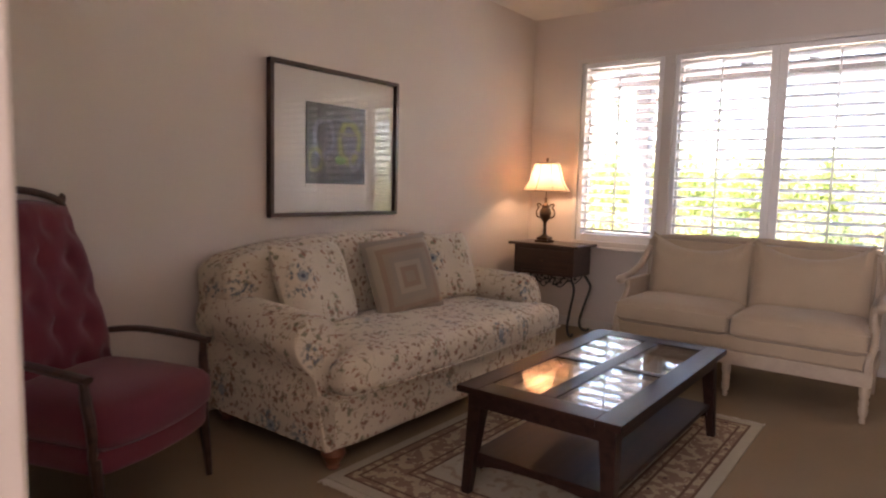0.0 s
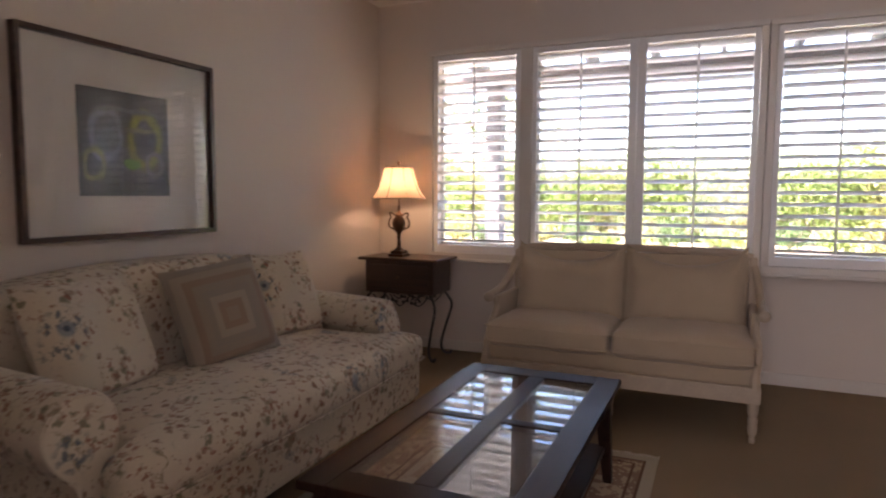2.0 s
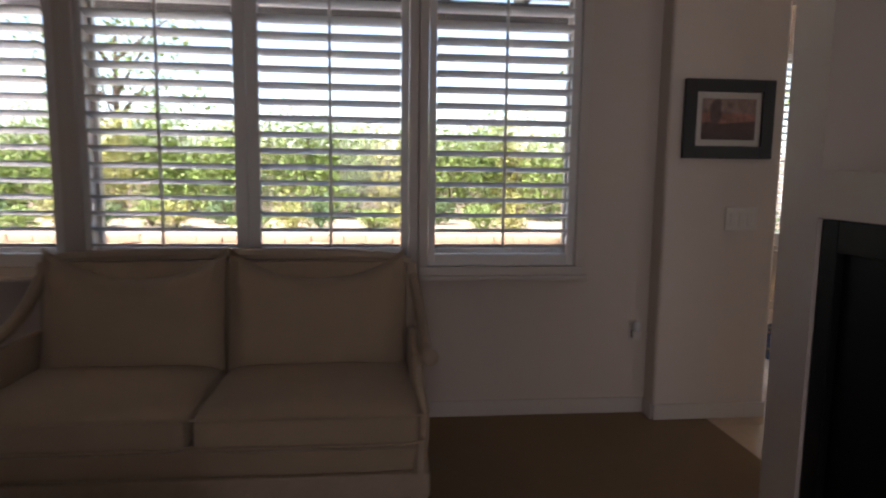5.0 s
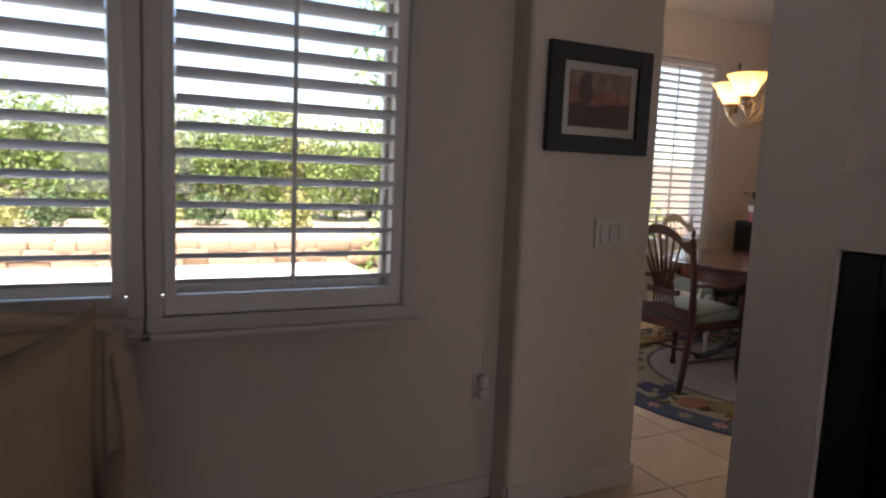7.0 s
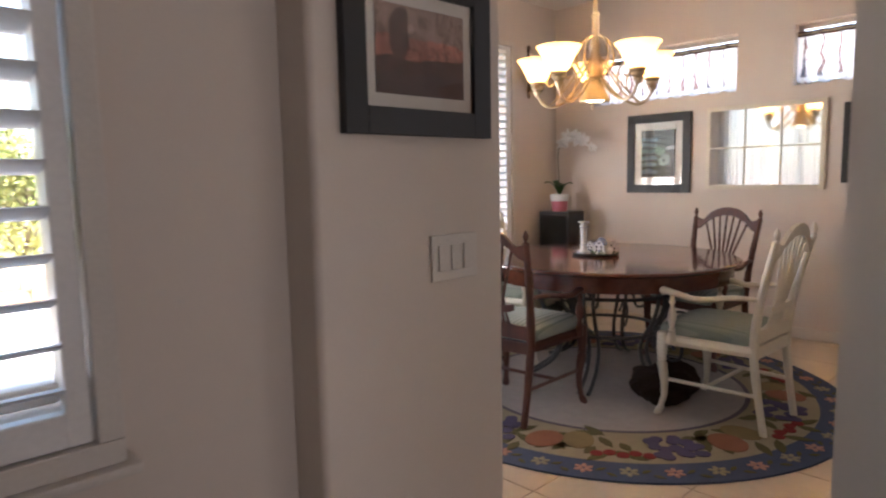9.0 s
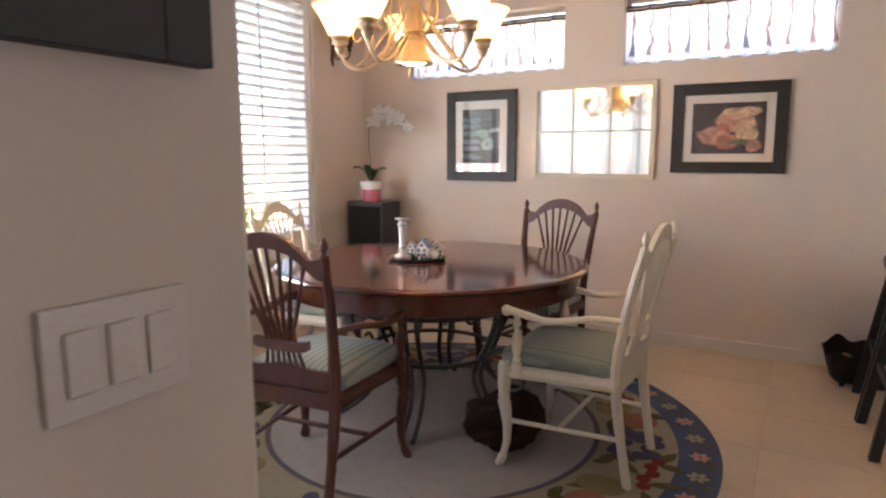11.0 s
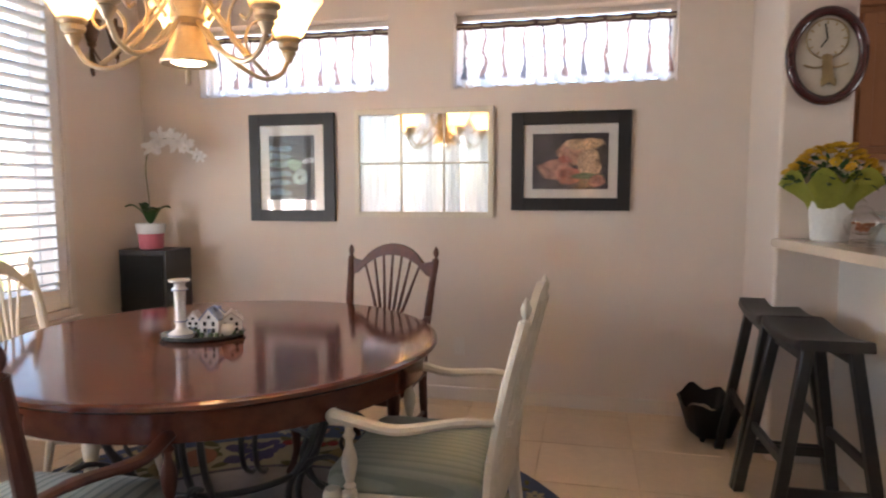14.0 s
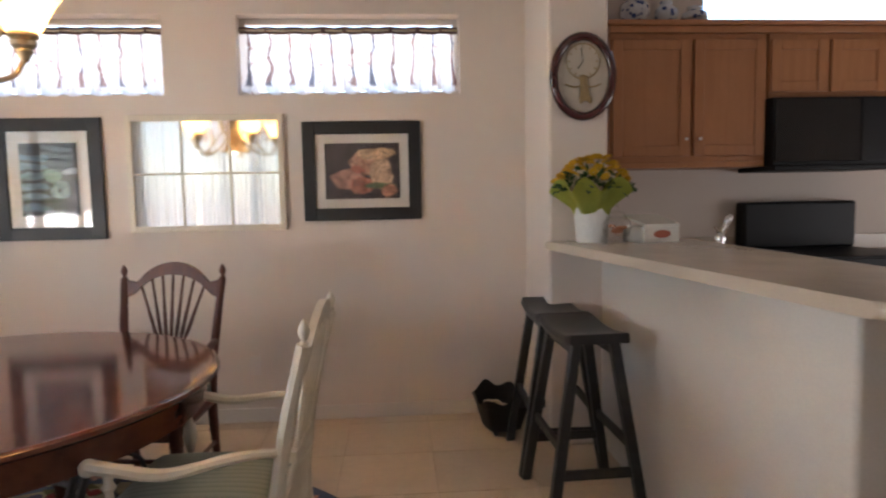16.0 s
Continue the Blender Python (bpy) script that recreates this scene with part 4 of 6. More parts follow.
for sx in (-1, 1):
    for sy in (-1, 1):
        bm = B()
        m = Matrix.Identity(4)
        bx(bm, -.034, .034, -.034, .034, 0, .445, .004, 2)
        for v in bm.verts:
            k = 1 - v.co.z / .445
            f = 1 - .45 * max(k - .35, 0) / .65
            v.co.x, v.co.y = v.co.x * f, v.co.y * f
            v.co.x += sx * (a - .07 + .03 * k ** 2)
            v.co.y += sy * (b - .075 + .035 * k ** 2)
            v.co.z += .012 * (1 - v.co.z / .445)
        part("leg", bm, DARKWOOD, ct)


# oriental rug under the coffee table
def oriental():
    m = mat("oriental_rug_pile", (0.40, 0.35, 0.27), 0.95, vary=0.08, scale=6, fine=300, bump=0.6, spec=0.1, fine_vary=0.15)
    nt, b, tc = nodes_of(m)
    sp = nt.nodes.new("ShaderNodeSeparateXYZ")
    nt.links.new(tc.outputs["Object"], sp.inputs[0])
    ex = calc(nt, "SUBTRACT", .68, calc(nt, "ABSOLUTE", sp.outputs[0]))
    ey = calc(nt, "SUBTRACT", .99, calc(nt, "ABSOLUTE", sp.outputs[1]))
    e = calc(nt, "MINIMUM", ex, ey)
    v1, v2 = tex(nt, tc, "Voronoi", 15.0), tex(nt, tc, "Voronoi", 34.0)
    n1 = tex(nt, tc, "Noise", 20.0)
    band = calc(nt, "MULTIPLY", ramp(nt, e, .055, .06), ramp(nt, e, .30, .295))
    over(m, calc(nt, "MULTIPLY", band, 0.75), (0.17, 0.085, 0.055))
    over(m, calc(nt, "MULTIPLY", band, ramp(nt, n1.outputs["Fac"], .50, .56)), (0.36, 0.29, 0.20))
    over(m, calc(nt, "MULTIPLY", band, ramp(nt, v2.outputs["Distance"], .24, .18)), (0.42, 0.36, 0.26))
    over(m, calc(nt, "MULTIPLY", band, ramp(nt, v1.outputs["Distance"], .16, .12)), (0.09, 0.05, 0.05))
    for c in (.06, .105, .255, .30):
        over(m, calc(nt, "MULTIPLY", ramp(nt, e, c - .008, c - .005), ramp(nt, e, c + .008, c + .005)), (0.13, 0.075, 0.05))
    field = ramp(nt, e, .30, .31)
    over(m, calc(nt, "MULTIPLY", calc(nt, "MULTIPLY", field, ramp(nt, n1.outputs["Fac"], .54, .60)), .55), (0.22, 0.14, 0.09))
    return m


rg = thing("rug", "cream and russet oriental rug with a dense border on the carpet", "rug", pose(-1.15, 2.975, 0))
bm = B()
bx(bm, -.68, .68, -.99, .99, .001, .011, .004, 2)
part("rug_body", bm, oriental(), rg)
FRINGE = fabric("cream_fringe", (0.46, 0.40, 0.31), 300)
for s in (-1, 1):
    bm = B()
    for k in range(110):
        x = -.675 + 1.35 * k / 109
        d = random.uniform(.035, .05)
        bx(bm, x - .004, x + .004, min(s * .988, s * (.988 + d)), max(s * .988, s * (.988 + d)), .001, .006)
    part("fringe", bm, FRINGE, rg, smooth=False)

# tufted rose armchair
rc = thing("armchair", "high-backed rose velvet armchair with button tufting and dark wood arms", "armchair", pose(-2.42, 1.32, 0, 0, 0, -70))
WD = .31
bm = B()
soft_box(bm, -WD, WD, -.27, .31, .32, .47, .06, .04, 14, 1)
for v in bm.verts:
    if v.co.y > 0:
        v.co.y += .05 * (1 - (v.co.x / WD) ** 2)
part("seat_cushion", bm, ROSE, rc)
bm = B()
soft_box(bm, -WD + .01, WD - .01, -.26, .28, .23, .335, .03, 0, 10, 2)
for v in bm.verts:
    if v.co.y > 0:
        v.co.y += .05 * (1 - (v.co.x / WD) ** 2)
part("seat_frame", bm, ROSE, rc)
bm = B()
n, mm = 30, 44
grid = []
for j in range(mm + 1):
    w = j / mm
    half = .295 - .055 * w + .02 * math.sin(w * 3.1)
    row = []
    for i in range(n + 1):
        u = 2 * i / n - 1
        depth = .085 * (1 - u ** 6) * (1 - (2 * w - 1) ** 10)
        for r_ in range(5):
            for c_ in range(3 if r_ % 2 else 4):
                bu, bw = ((-.5, 0, .5) if r_ % 2 else (-.75, -.25, .25, .75))[c_], .14 + r_ * .18
                d2 = ((u - bu) * .25) ** 2 + ((w - bw) * .8) ** 2
                depth -= .042 * math.exp(-d2 / .0022)
        groove = .012 * math.exp(-(math.sin(2 * math.pi * u) / .25) ** 2) * (1 - (2 * w - 1) ** 8)
        z = .40 + .745 * w + .035 * (1 - u * u) * w
        row.append(bm.verts.new((u * half, -.21 - .20 * w + depth - groove, z)))
    grid.append(row)
for r0, r1 in zip(grid, grid[1:]):
    for i in range(n):
        bm.faces.new((r0[i], r0[i + 1], r1[i + 1], r1[i]))
back = [[bm.verts.new((v.co.x * .98, -.26 - .20 * (j / mm), v.co.z)) for v in (grid[j][0], grid[j][-1])] for j in (0, mm)]
bm.faces.new((back[0][0], back[0][1], back[1][1], back[1][0]))
bm.faces.new([r_[0] for r_ in grid] + [back[1][0], back[0][0]])
bm.faces.new([r_[-1] for r_ in grid] + [back[1][1], back[0][1]])
bm.faces.new(grid[-1] + [back[1][1], back[1][0]])
bm.faces.new(grid[0] + [back[0][1], back[0][0]])
part("backrest", bm, ROSE, rc, "button-tufted rose velvet back", angle=60)
bm = B()
tube(bm, spline([(-.235, -.43, 1.145), (-.20, -.43, 1.18), (-.10, -.43, 1.21), (0, -.43, 1.22), (.10, -.43, 1.21), (.20, -.43, 1.18), (.235, -.43, 1.145)], 5), .016, 8)
part("crest_rail", bm, WALNUT, rc)
for s in (-1, 1):
    bm = B()
    ball(bm, (s * .232, -.43, 1.18), .016, .016, .026)
    part("finial", bm, WALNUT, rc)
    bm = B()
    tube(bm, [(s * .285, -.27, .36), (s * .265, -.34, .70), (s * .232, -.44, 1.165)], .016, 8)
    part("back_post", bm, WALNUT, rc)
    bm = B()
    tube(bm, spline([(s * .27, -.30, .585), (s * .30, -.12, .61), (s * .315, .10, .605), (s * .315, .27, .59)], 6), .024, 8, .6)
    part("arm", bm, WALNUT, rc)
    bm = B()
    tube(bm, spline([(s * .312, .245, .59), (s * .305, .25, .50), (s * .298, .265, .40), (s * .295, .26, .30)], 5), [.016, .02, .022, .018], 8)
    part("arm_support", bm, WALNUT, rc)
    bm = B()
    tube(bm, [(s * .285, .26, .30), (s * .285, .275, .15), (s * .285, .29, 0)], [.024, .02, .013], 8)
    part("front_leg", bm, WALNUT, rc)
    bm = B()
    tube(bm, [(s * .26, -.25, .30), (s * .27, -.33, 0)], [.022, .014], 8)
    part("back_leg", bm, WALNUT, rc)

# small picture, switch and plug
ART2 = art("dusk_print", (0.10, 0.05, 0.042), [(0, .27, .5, .055, 0, (0.30, 0.20, 0.17)), (.02, .205, .5, .02, 0, (0.42, 0.17, 0.13)), (-.07, .235, .035, .06, 0, (0.10, 0.055, 0.045)), (0, .12, .4, .03, 0, (0.07, 0.04, 0.04))])
framed("small_picture", "landscape print in a wide black frame on the stub wall", pose(1.572, 5.502, 1.38), .474, .394, .063, .026, BLACKFRAME, .032, ART2)
sw = thing("light_switch", "white triple rocker light switch plate", "switch", pose(1.683, 5.5025, 1.072))
bm = B()
bx(bm, -.084, .084, -.007, 0, -.060, .060, .003, 2)
part("plate", bm, TRIM, sw)
for q in (-1, 0, 1):
    bm = B()
    bx(bm, q * .046 - .017, q * .046 + .017, -.0115, -.007, -.034, .034, .002, 1)
    part("rocker", bm, TRIM, sw)
ou = thing("night_light", "white plug-in night light on a wall outlet", "night light", pose(1.19, YW, .46))
bm = B()
bx(bm, -.035, .035, -.006, 0, -.057, .057, .002, 1)
part("plate", bm, TRIM, ou)
bm = B()
bx(bm, -.022, .022, -.045, -.006, -.04, .0, .006, 2)
part("plug", bm, MATBOARD, ou)
bm = B()
ball(bm, (0, -.03, .025), .022, .022, .03)
part("cover", bm, PORCELAIN, ou)

# ---- dining room ----
# round rug with a fruit garland
def pile(name, c, v=0.12):
    return mat(name, c, 0.95, vary=v, scale=18, fine=220, bump=0.6, spec=0.1, fine_vary=0.14)


RUGBLUE, RUGCREAM, RUGLINE = pile("rug_blue", (0.075, 0.092, 0.15)), pile("rug_cream", (0.31, 0.265, 0.185)), pile("rug_dark_line", (0.12, 0.10, 0.12))
RUGMID = pile("rug_pale_middle", (0.36, 0.32, 0.30))
OLIVE, PLUM, RUST, SCARLET, GOLD, PINK = (pile("rug_olive", (0.11, 0.10, 0.045)), pile("rug_plum", (0.085, 0.070, 0.13)), pile("rug_rust", (0.28, 0.125, 0.075)),
                                          pile("rug_scarlet", (0.22, 0.035, 0.032)), pile("rug_gold", (0.24, 0.175, 0.085)), pile("rug_pink", (0.45, 0.24, 0.20)))
RR = 1.31
rr = thing("round_rug", "round hooked rug with a blue flowered border and fruit garland", "rug", pose(3.86, 6.37, -.006))


def annulus(bm, r0, r1, z0, z1, n=96):
    ring = [[bm.verts.new((r_ * math.cos(2 * math.pi * k / n), r_ * math.sin(2 * math.pi * k / n), z)) for k in range(n)] for r_, z in ((r0, z0), (r0, z1), (r1, z1), (r1, z0))]
    for a, b in zip(ring, ring[1:] + ring[:1]):
        for k in range(n):
            bm.faces.new((a[k], a[(k + 1) % n], b[(k + 1) % n], b[k]))
    return bm


def disc(bm, cx, cy, rx, ry, z0, z1, turn=0.0, n=14):
    c, s = math.cos(turn), math.sin(turn)
    return plate(bm, [(cx + c * rx * math.cos(2 * math.pi * k / n) - s * ry * math.sin(2 * math.pi * k / n), cy + s * rx * math.cos(2 * math.pi * k / n) + c * ry * math.sin(2 * math.pi * k / n)) for k in range(n)], z0, z1)


def leaf_shape(bm, cx, cy, l, w, turn, z0, z1):
    pts = [(0, 0), (.25, .38), (.5, .5), (.75, .36), (1, 0), (.75, -.36), (.5, -.5), (.25, -.38)]
    c, s = math.cos(turn), math.sin(turn)
    return plate(bm, [(cx + c * x * l - s * y * w, cy + s * x * l + c * y * w) for x, y in pts], z0, z1)


bm = B()
annulus(bm, 1.135, RR, .006, .015)
part("border", bm, RUGBLUE, rr)
bm = B()
annulus(bm, .80, 1.135, .006, .0155)
part("field", bm, RUGCREAM, rr)
bm = B()
annulus(bm, .775, .80, .006, .016)
part("inner_line", bm, RUGLINE, rr)
bm = B()
disc(bm, 0, 0, .775, .775, .006, .0152, 0, 64)
part("middle", bm, RUGMID, rr)
rng = random.Random(4)
for k in range(40):
    a = 2 * math.pi * k / 40
    x, y = 1.222 * math.cos(a), 1.222 * math.sin(a)
    bm = B()
    for j in range(6):
        q = 2 * math.pi * j / 6 + a
        disc(bm, x + .026 * math.cos(q), y + .026 * math.sin(q), .019, .011, .015, .0172, q, 8)
    part("blossom", bm, PINK if k % 2 else RUGCREAM, rr)
    bm = B()
    for e in (-1, 1):
        a2 = a + math.pi / 40
        leaf_shape(bm, (1.222 + e * .022) * math.cos(a2), (1.222 + e * .022) * math.sin(a2), .055, .022, a2 + e * 1.0, .015, .0168)
    part("sprig", bm, OLIVE, rr)
FRUIT = {}
for nm, r_, m_ in (("grape", .033, PLUM), ("cherry", .031, SCARLET)):
    bm = B()
    disc(bm, 0, 0, r_, r_ * .95, 0, .003, 0, 12)
    bmesh.ops.recalc_face_normals(bm, faces=bm.faces)
    FRUIT[nm] = bpy.data.meshes.new(nm)
    bm.to_mesh(FRUIT[nm])
    bm.free()
    FRUIT[nm].materials.append(m_)
for k in range(7):
    a = 2 * math.pi * k / 7 + math.radians(232)

    def at_(r_, da):
        return r_ * math.cos(a + da), r_ * math.sin(a + da)
    for i in range(24):
        x, y = at_(.97 + rng.uniform(-.105, .105), rng.uniform(-.15, .10))
        piece("grape", FRUIT["grape"], rr, pose(x, y, .0155 + .0012 * rng.random()))
    bm = B()
    x, y = at_(.985, .24)
    disc(bm, x, y, .105, .085, .0155, .0185, a, 18)
    part("apple", bm, RUST, rr)
    bm = B()
    x, y = at_(.93, .40)
    disc(bm, x, y, .10, .075, .0155, .0180, a + .6, 16)
    part("pear", bm, GOLD, rr)
    for i in range(5):
        x, y = at_(1.06 - .02 * (i % 2), .50 + .055 * i)
        piece("cherry", FRUIT["cherry"], rr, pose(x, y, .0155))
    for i in range(20):
        bm = B()
        x, y = at_(.96 + rng.uniform(-.13, .13), rng.uniform(.10, .74))
        leaf_shape(bm, x, y, rng.uniform(.09, .16), .05, a + rng.uniform(-2, 2), .0155, .0175)
        part("leaf", bm, OLIVE, rr)

# round table on scrolled iron
TX, TY = 4.04, 6.48
tb = thing("dining_table", "round polished cherry dining table on a scrolled iron base", "dining table", pose(TX, TY, .009))
bm = B()
lathe(bm, [(.0, .735), (.70, .735), (.755, .738), (.775, .742), (.782, .750), (.778, .760), (.765, .765), (.755, .7655), (.70, .7655), (.0, .7655)], (0, 0, -.009), 96)
part("tabletop", bm, CHERRY, tb, "polished round cherry top")
bm = B()
annulus(bm, .70, .735, .640, .7255)
part("apron", bm, CHERRY, tb)
for k in range(6):
    a = 2 * math.pi * k / 6 + .3
    c, s = math.cos(a), math.sin(a)
    bm = B()
    for o in (-.028, .028):
        px, py = -s * o, c * o
        way_ = ((.52, .600), (.55, .635), (.52, .672), (.46, .665), (.42, .60), (.43, .52), (.39, .40), (.32, .29), (.30, .20), (.35, .10), (.46, .030), (.52, .012))
        tube(bm, spline([(c * r_ + px, s * r_ + py, z) for r_, z in way_], 5), .012, 7)
    tube(bm, spline([(c * r_, s * r_, z) for r_, z in ((.34, .33), (.46, .38), (.56, .33), (.57, .23), (.50, .19), (.455, .24), (.49, .285), (.525, .26))], 5), .009, 6)
    tube(bm, spline([(c * r_, s * r_, z) for r_, z in ((.40, .56), (.30, .60), (.22, .54), (.24, .47), (.30, .48))], 5), .008, 6)
    part("leg", bm, IRON, tb)
bm = B()
for r_, z in ((.43, .55), (.325, .30)):
    tube(bm, [(r_ * math.cos(2 * math.pi * k / 40), r_ * math.sin(2 * math.pi * k / 40), z) for k in range(41)], .011, 6)
part("ring", bm, IRON, tb)
bm = B()
bx(bm, -.5, .5, -.03, .03, .715, .7258, .002, 1)
bx(bm, -.03, .03, -.5, .5, .700, .7148, .002, 1)
for k in range(6):
    a = 2 * math.pi * k / 6 + .3
    tube(bm, [(.46 * math.cos(a), .46 * math.sin(a), .66), (.47 * math.cos(a), .47 * math.sin(a), .715)], .012, 6)
part("top_support", bm, IRON, tb)


# wheat-back armchairs; they face +y
def dining_chair(name, label, wood_, seat_mat, m):
    c = thing(name, label, "chair", m, "chairs round the dining table")
    for s in (-1, 1):
        bm = B()
        tube(bm, spline([(s * .195, -.275, 0), (s * .20, -.235, .25), (s * .205, -.22, .45), (s * .22, -.255, .70), (s * .237, -.315, .945)], 5), [.019, .022, .023, .02, .018], 8)
        part("back_post", bm, wood_, c)
        bm = B()
        lathe(bm, [(.008, 0), (.013, .006), (.007, .014), (.013, .028), (.015, .04), (.009, .056), (.004, .066), (0, .07)], (s * .238, -.317, .942), 10)
        part("finial", bm, wood_, c)
        bm = B()
        lathe(bm, [(0, 0), (.017, 0), (.021, .012), (.021, .03), (.015, .05), (.016, .10), (.020, .17), (.025, .24), (.027, .275), (.021, .29), (.027, .30), (.021, .312), (.026, .325), (.026, .345), (.028, .35), (.028, .43), (.022, .445), (0, .447)], (0, 0, 0), 12)
        for v in bm.verts:
            z = v.co.z
            v.co += Vector((s * (.255 - .012 * math.sin(math.pi * min(z / .28, 1)) + .010 * max(1 - z / .08, 0)), .226 - .012 * math.sin(math.pi * min(z / .28, 1)) + .014 * max(1 - z / .08, 0), 0))
        part("front_leg", bm, wood_, c)
        bm = B()
        tube(bm, spline([(s * .218, -.245, .665), (s * .25, -.14, .668), (s * .285, .02, .645), (s * .292, .13, .662), (s * .285, .205, .672)], 6), [.015, .018, .02, .021, .022], 8, .75)
        ball(bm, (s * .285, .205, .668), .024, .022, .022, 10, 7)
        part("arm", bm, wood_, c)
        bm = B()
        lathe(bm, [(.020, .40), (.020, .452), (.013, .458), (.018, .468), (.011, .478), (.017, .50), (.023, .535), (.019, .562), (.011, .585), (.010, .60), (.018, .612), (.011, .624), (.014, .655)], (s * .272, .165, 0), 12)
        part("arm_support", bm, wood_, c)
        bm = B()
        tube(bm, [(s * .20, -.25, .19), (s * .24, .215, .19)], .010, 6)
        part("side_stretcher", bm, wood_, c)
    bm = B()
    tube(bm, [(-.222, 0, .19), (.222, 0, .19)], .010, 6)
    part("cross_stretcher", bm, wood_, c)
    # arched crest rail
    def by(z):
        return -.222 - (z - .45) * .19
    bm = B()
    top, low = [], []
    for i in range(25):
        u = 2 * i / 24 - 1
        e = max(1 - (abs(u) / .72) ** 2, 0)
        ear = .015 * max(abs(u) - .72, 0) / .28
        zt = .925 + .095 * e ** .75 + ear
        zl = .868 + .095 * max(1 - (abs(u) / .80) ** 2, 0) ** .8 - .008 * (abs(u) > .85)
        top.append((u * .232, zt))
        low.append((u * .232, zl))
    for d in (0,):
        ring = []
        for (x, zt), (x2, zl) in zip(top, low):
            ring.append([bm.verts.new((x, by(zl) - .011, zl)), bm.verts.new((x, by(zt) - .011, zt)), bm.verts.new((x, by(zt) + .011, zt)), bm.verts.new((x, by(zl) + .011, zl))])
        for a, b in zip(ring, ring[1:]):
            for k in range(4):
                bm.faces.new((a[k], a[(k + 1) % 4], b[(k + 1) % 4], b[k]))
        bm.faces.new(ring[0])
        bm.faces.new(ring[-1])
    part("crest_rail", bm, wood_, c)
    for i in range(7):
        u = (i - 3) / 3
        ztop = .875 + .085 * max(1 - (abs(u) * .66 / .80) ** 2, 0) ** .8
        bm = B()
        tube(bm, spline([(u * .085, by(.50) + .004, .50), (u * .062, by(.63) + .002, .63), (u * .085, by(.72), .72), (u * .155, by(ztop), ztop + .01)], 4), [.0065, .008, .009, .007], 6)
        part("spindle", bm, wood_, c)
    bm = B()
    prism(bm, [(-.118, .592), (-.118, .607)] + [(-.118 + .236 * k / 12, .613 + .010 * abs(math.cos(math.pi * k / 6))) for k in range(13)] + [(.118, .607), (.118, .592)] + [(.105 - .21 * k / 8, .586 - .006 * math.sin(math.pi * k / 8)) for k in range(9)], by(.60) - .012, by(.60) + .012)
    part("spindle_band", bm, wood_, c)
    bm = B()
    prism(bm, [(-.208, .445)] + [(-.208 + .416 * k / 12, .505 + .02 * math.sin(math.pi * k / 12) + .006 * math.cos(math.pi * k / 3)) for k in range(13)] + [(.208, .445)], by(.48) - .011, by(.48) + .011)
    part("lower_rail", bm, wood_, c)
    bm = B()
    for x0, x1, y0, y1 in ((-.235, .235, .20, .24), (-.19, .19, -.235, -.20)):
        bx(bm, x0, x1, y0, y1, .368, .432, .006, 2)
    for s in (-1, 1):
        tube(bm, [(s * .205, -.215, .405), (s * .248, .215, .405)], .026, 8, 1.1)
    part("seat_rail", bm, wood_, c)
    bm = B()
    soft_box(bm, -.226, .226, -.215, .262, .415, .492, .034, .03, 12, 3)
    for v in bm.verts:
        v.co.x *= 1 + .22 * (v.co.y + .0)
    part("seat", bm, seat_mat, c, "sage striped cloth seat")
    return c


CH = dining_chair("dining_chair", "cherry-stained wheat-back armchair with a sage striped seat", CHERRYV, SAGE, pose(3.19, 6.50, .008, 0, 0, -84))
copy_thing(CH, pose(4.76, 6.20, .008, 0, 0, 82))
CW = dining_chair("dining_chair", "cream-painted wheat-back armchair with a sage cloth seat", WHITEWOOD, SAGEPLAIN, pose(3.845, 5.645, .008, 0, 0, -2))
copy_thing(CW, pose(4.07, 7.19, .008, 0, 0, 190))

# tray with candlestick and small ceramics
tr = thing("tray", "oval dark-rimmed tray on the dining table", "tray", pose(4.01, 6.55, .7655, 0, 0, -62))
bm = B()
lathe(bm, [(0, .0), (.125, .0), (.142, .004), (.15, .016), (.145, .018), (.128, .008), (0, .008)], (0, 0, 0), 32, 1.0, .75)
part("dish", bm, mat("tray_glaze", (0.05, 0.07, 0.075), 0.25, vary=0.3, scale=20), tr)
cs = thing("candlestick", "white and blue porcelain candlestick on the tray", "candlestick", pose(3.952, 6.60, .775))
bm = B()
lathe(bm, [(0, 0), (.044, 0), (.046, .010), (.036, .018), (.02, .03), (.017, .045), (.022, .055), (.017, .065), (.019, .12), (.021, .165), (.027, .172), (.018, .185), (.020, .195), (.036, .20), (.038, .207), (.012, .207), (0, .20)], (0, 0, 0), 20)
part("stem", bm, PORCELAIN, cs)
DELFT = mat("delft_blue_glaze", (0.20, 0.24, 0.36), 0.25, vary=0.4, scale=40)
for z, r_ in ((.058, .0225), (.171, .0275), (.012, .0465)):
    bm = B()
    tube(bm, [(r_ * math.cos(2 * math.pi * k / 20), r_ * math.sin(2 * math.pi * k / 20), z) for k in range(21)], .0022, 5)
    part("blue_band", bm, DELFT, cs)
rng = random.Random(7)
GREYROOF = mat("grey_glaze", (0.42, 0.41, 0.40), 0.3, vary=.3, scale=60)
SHRUB = mat("green_glaze", (0.05, 0.09, 0.04), 0.35, vary=.4, scale=50)
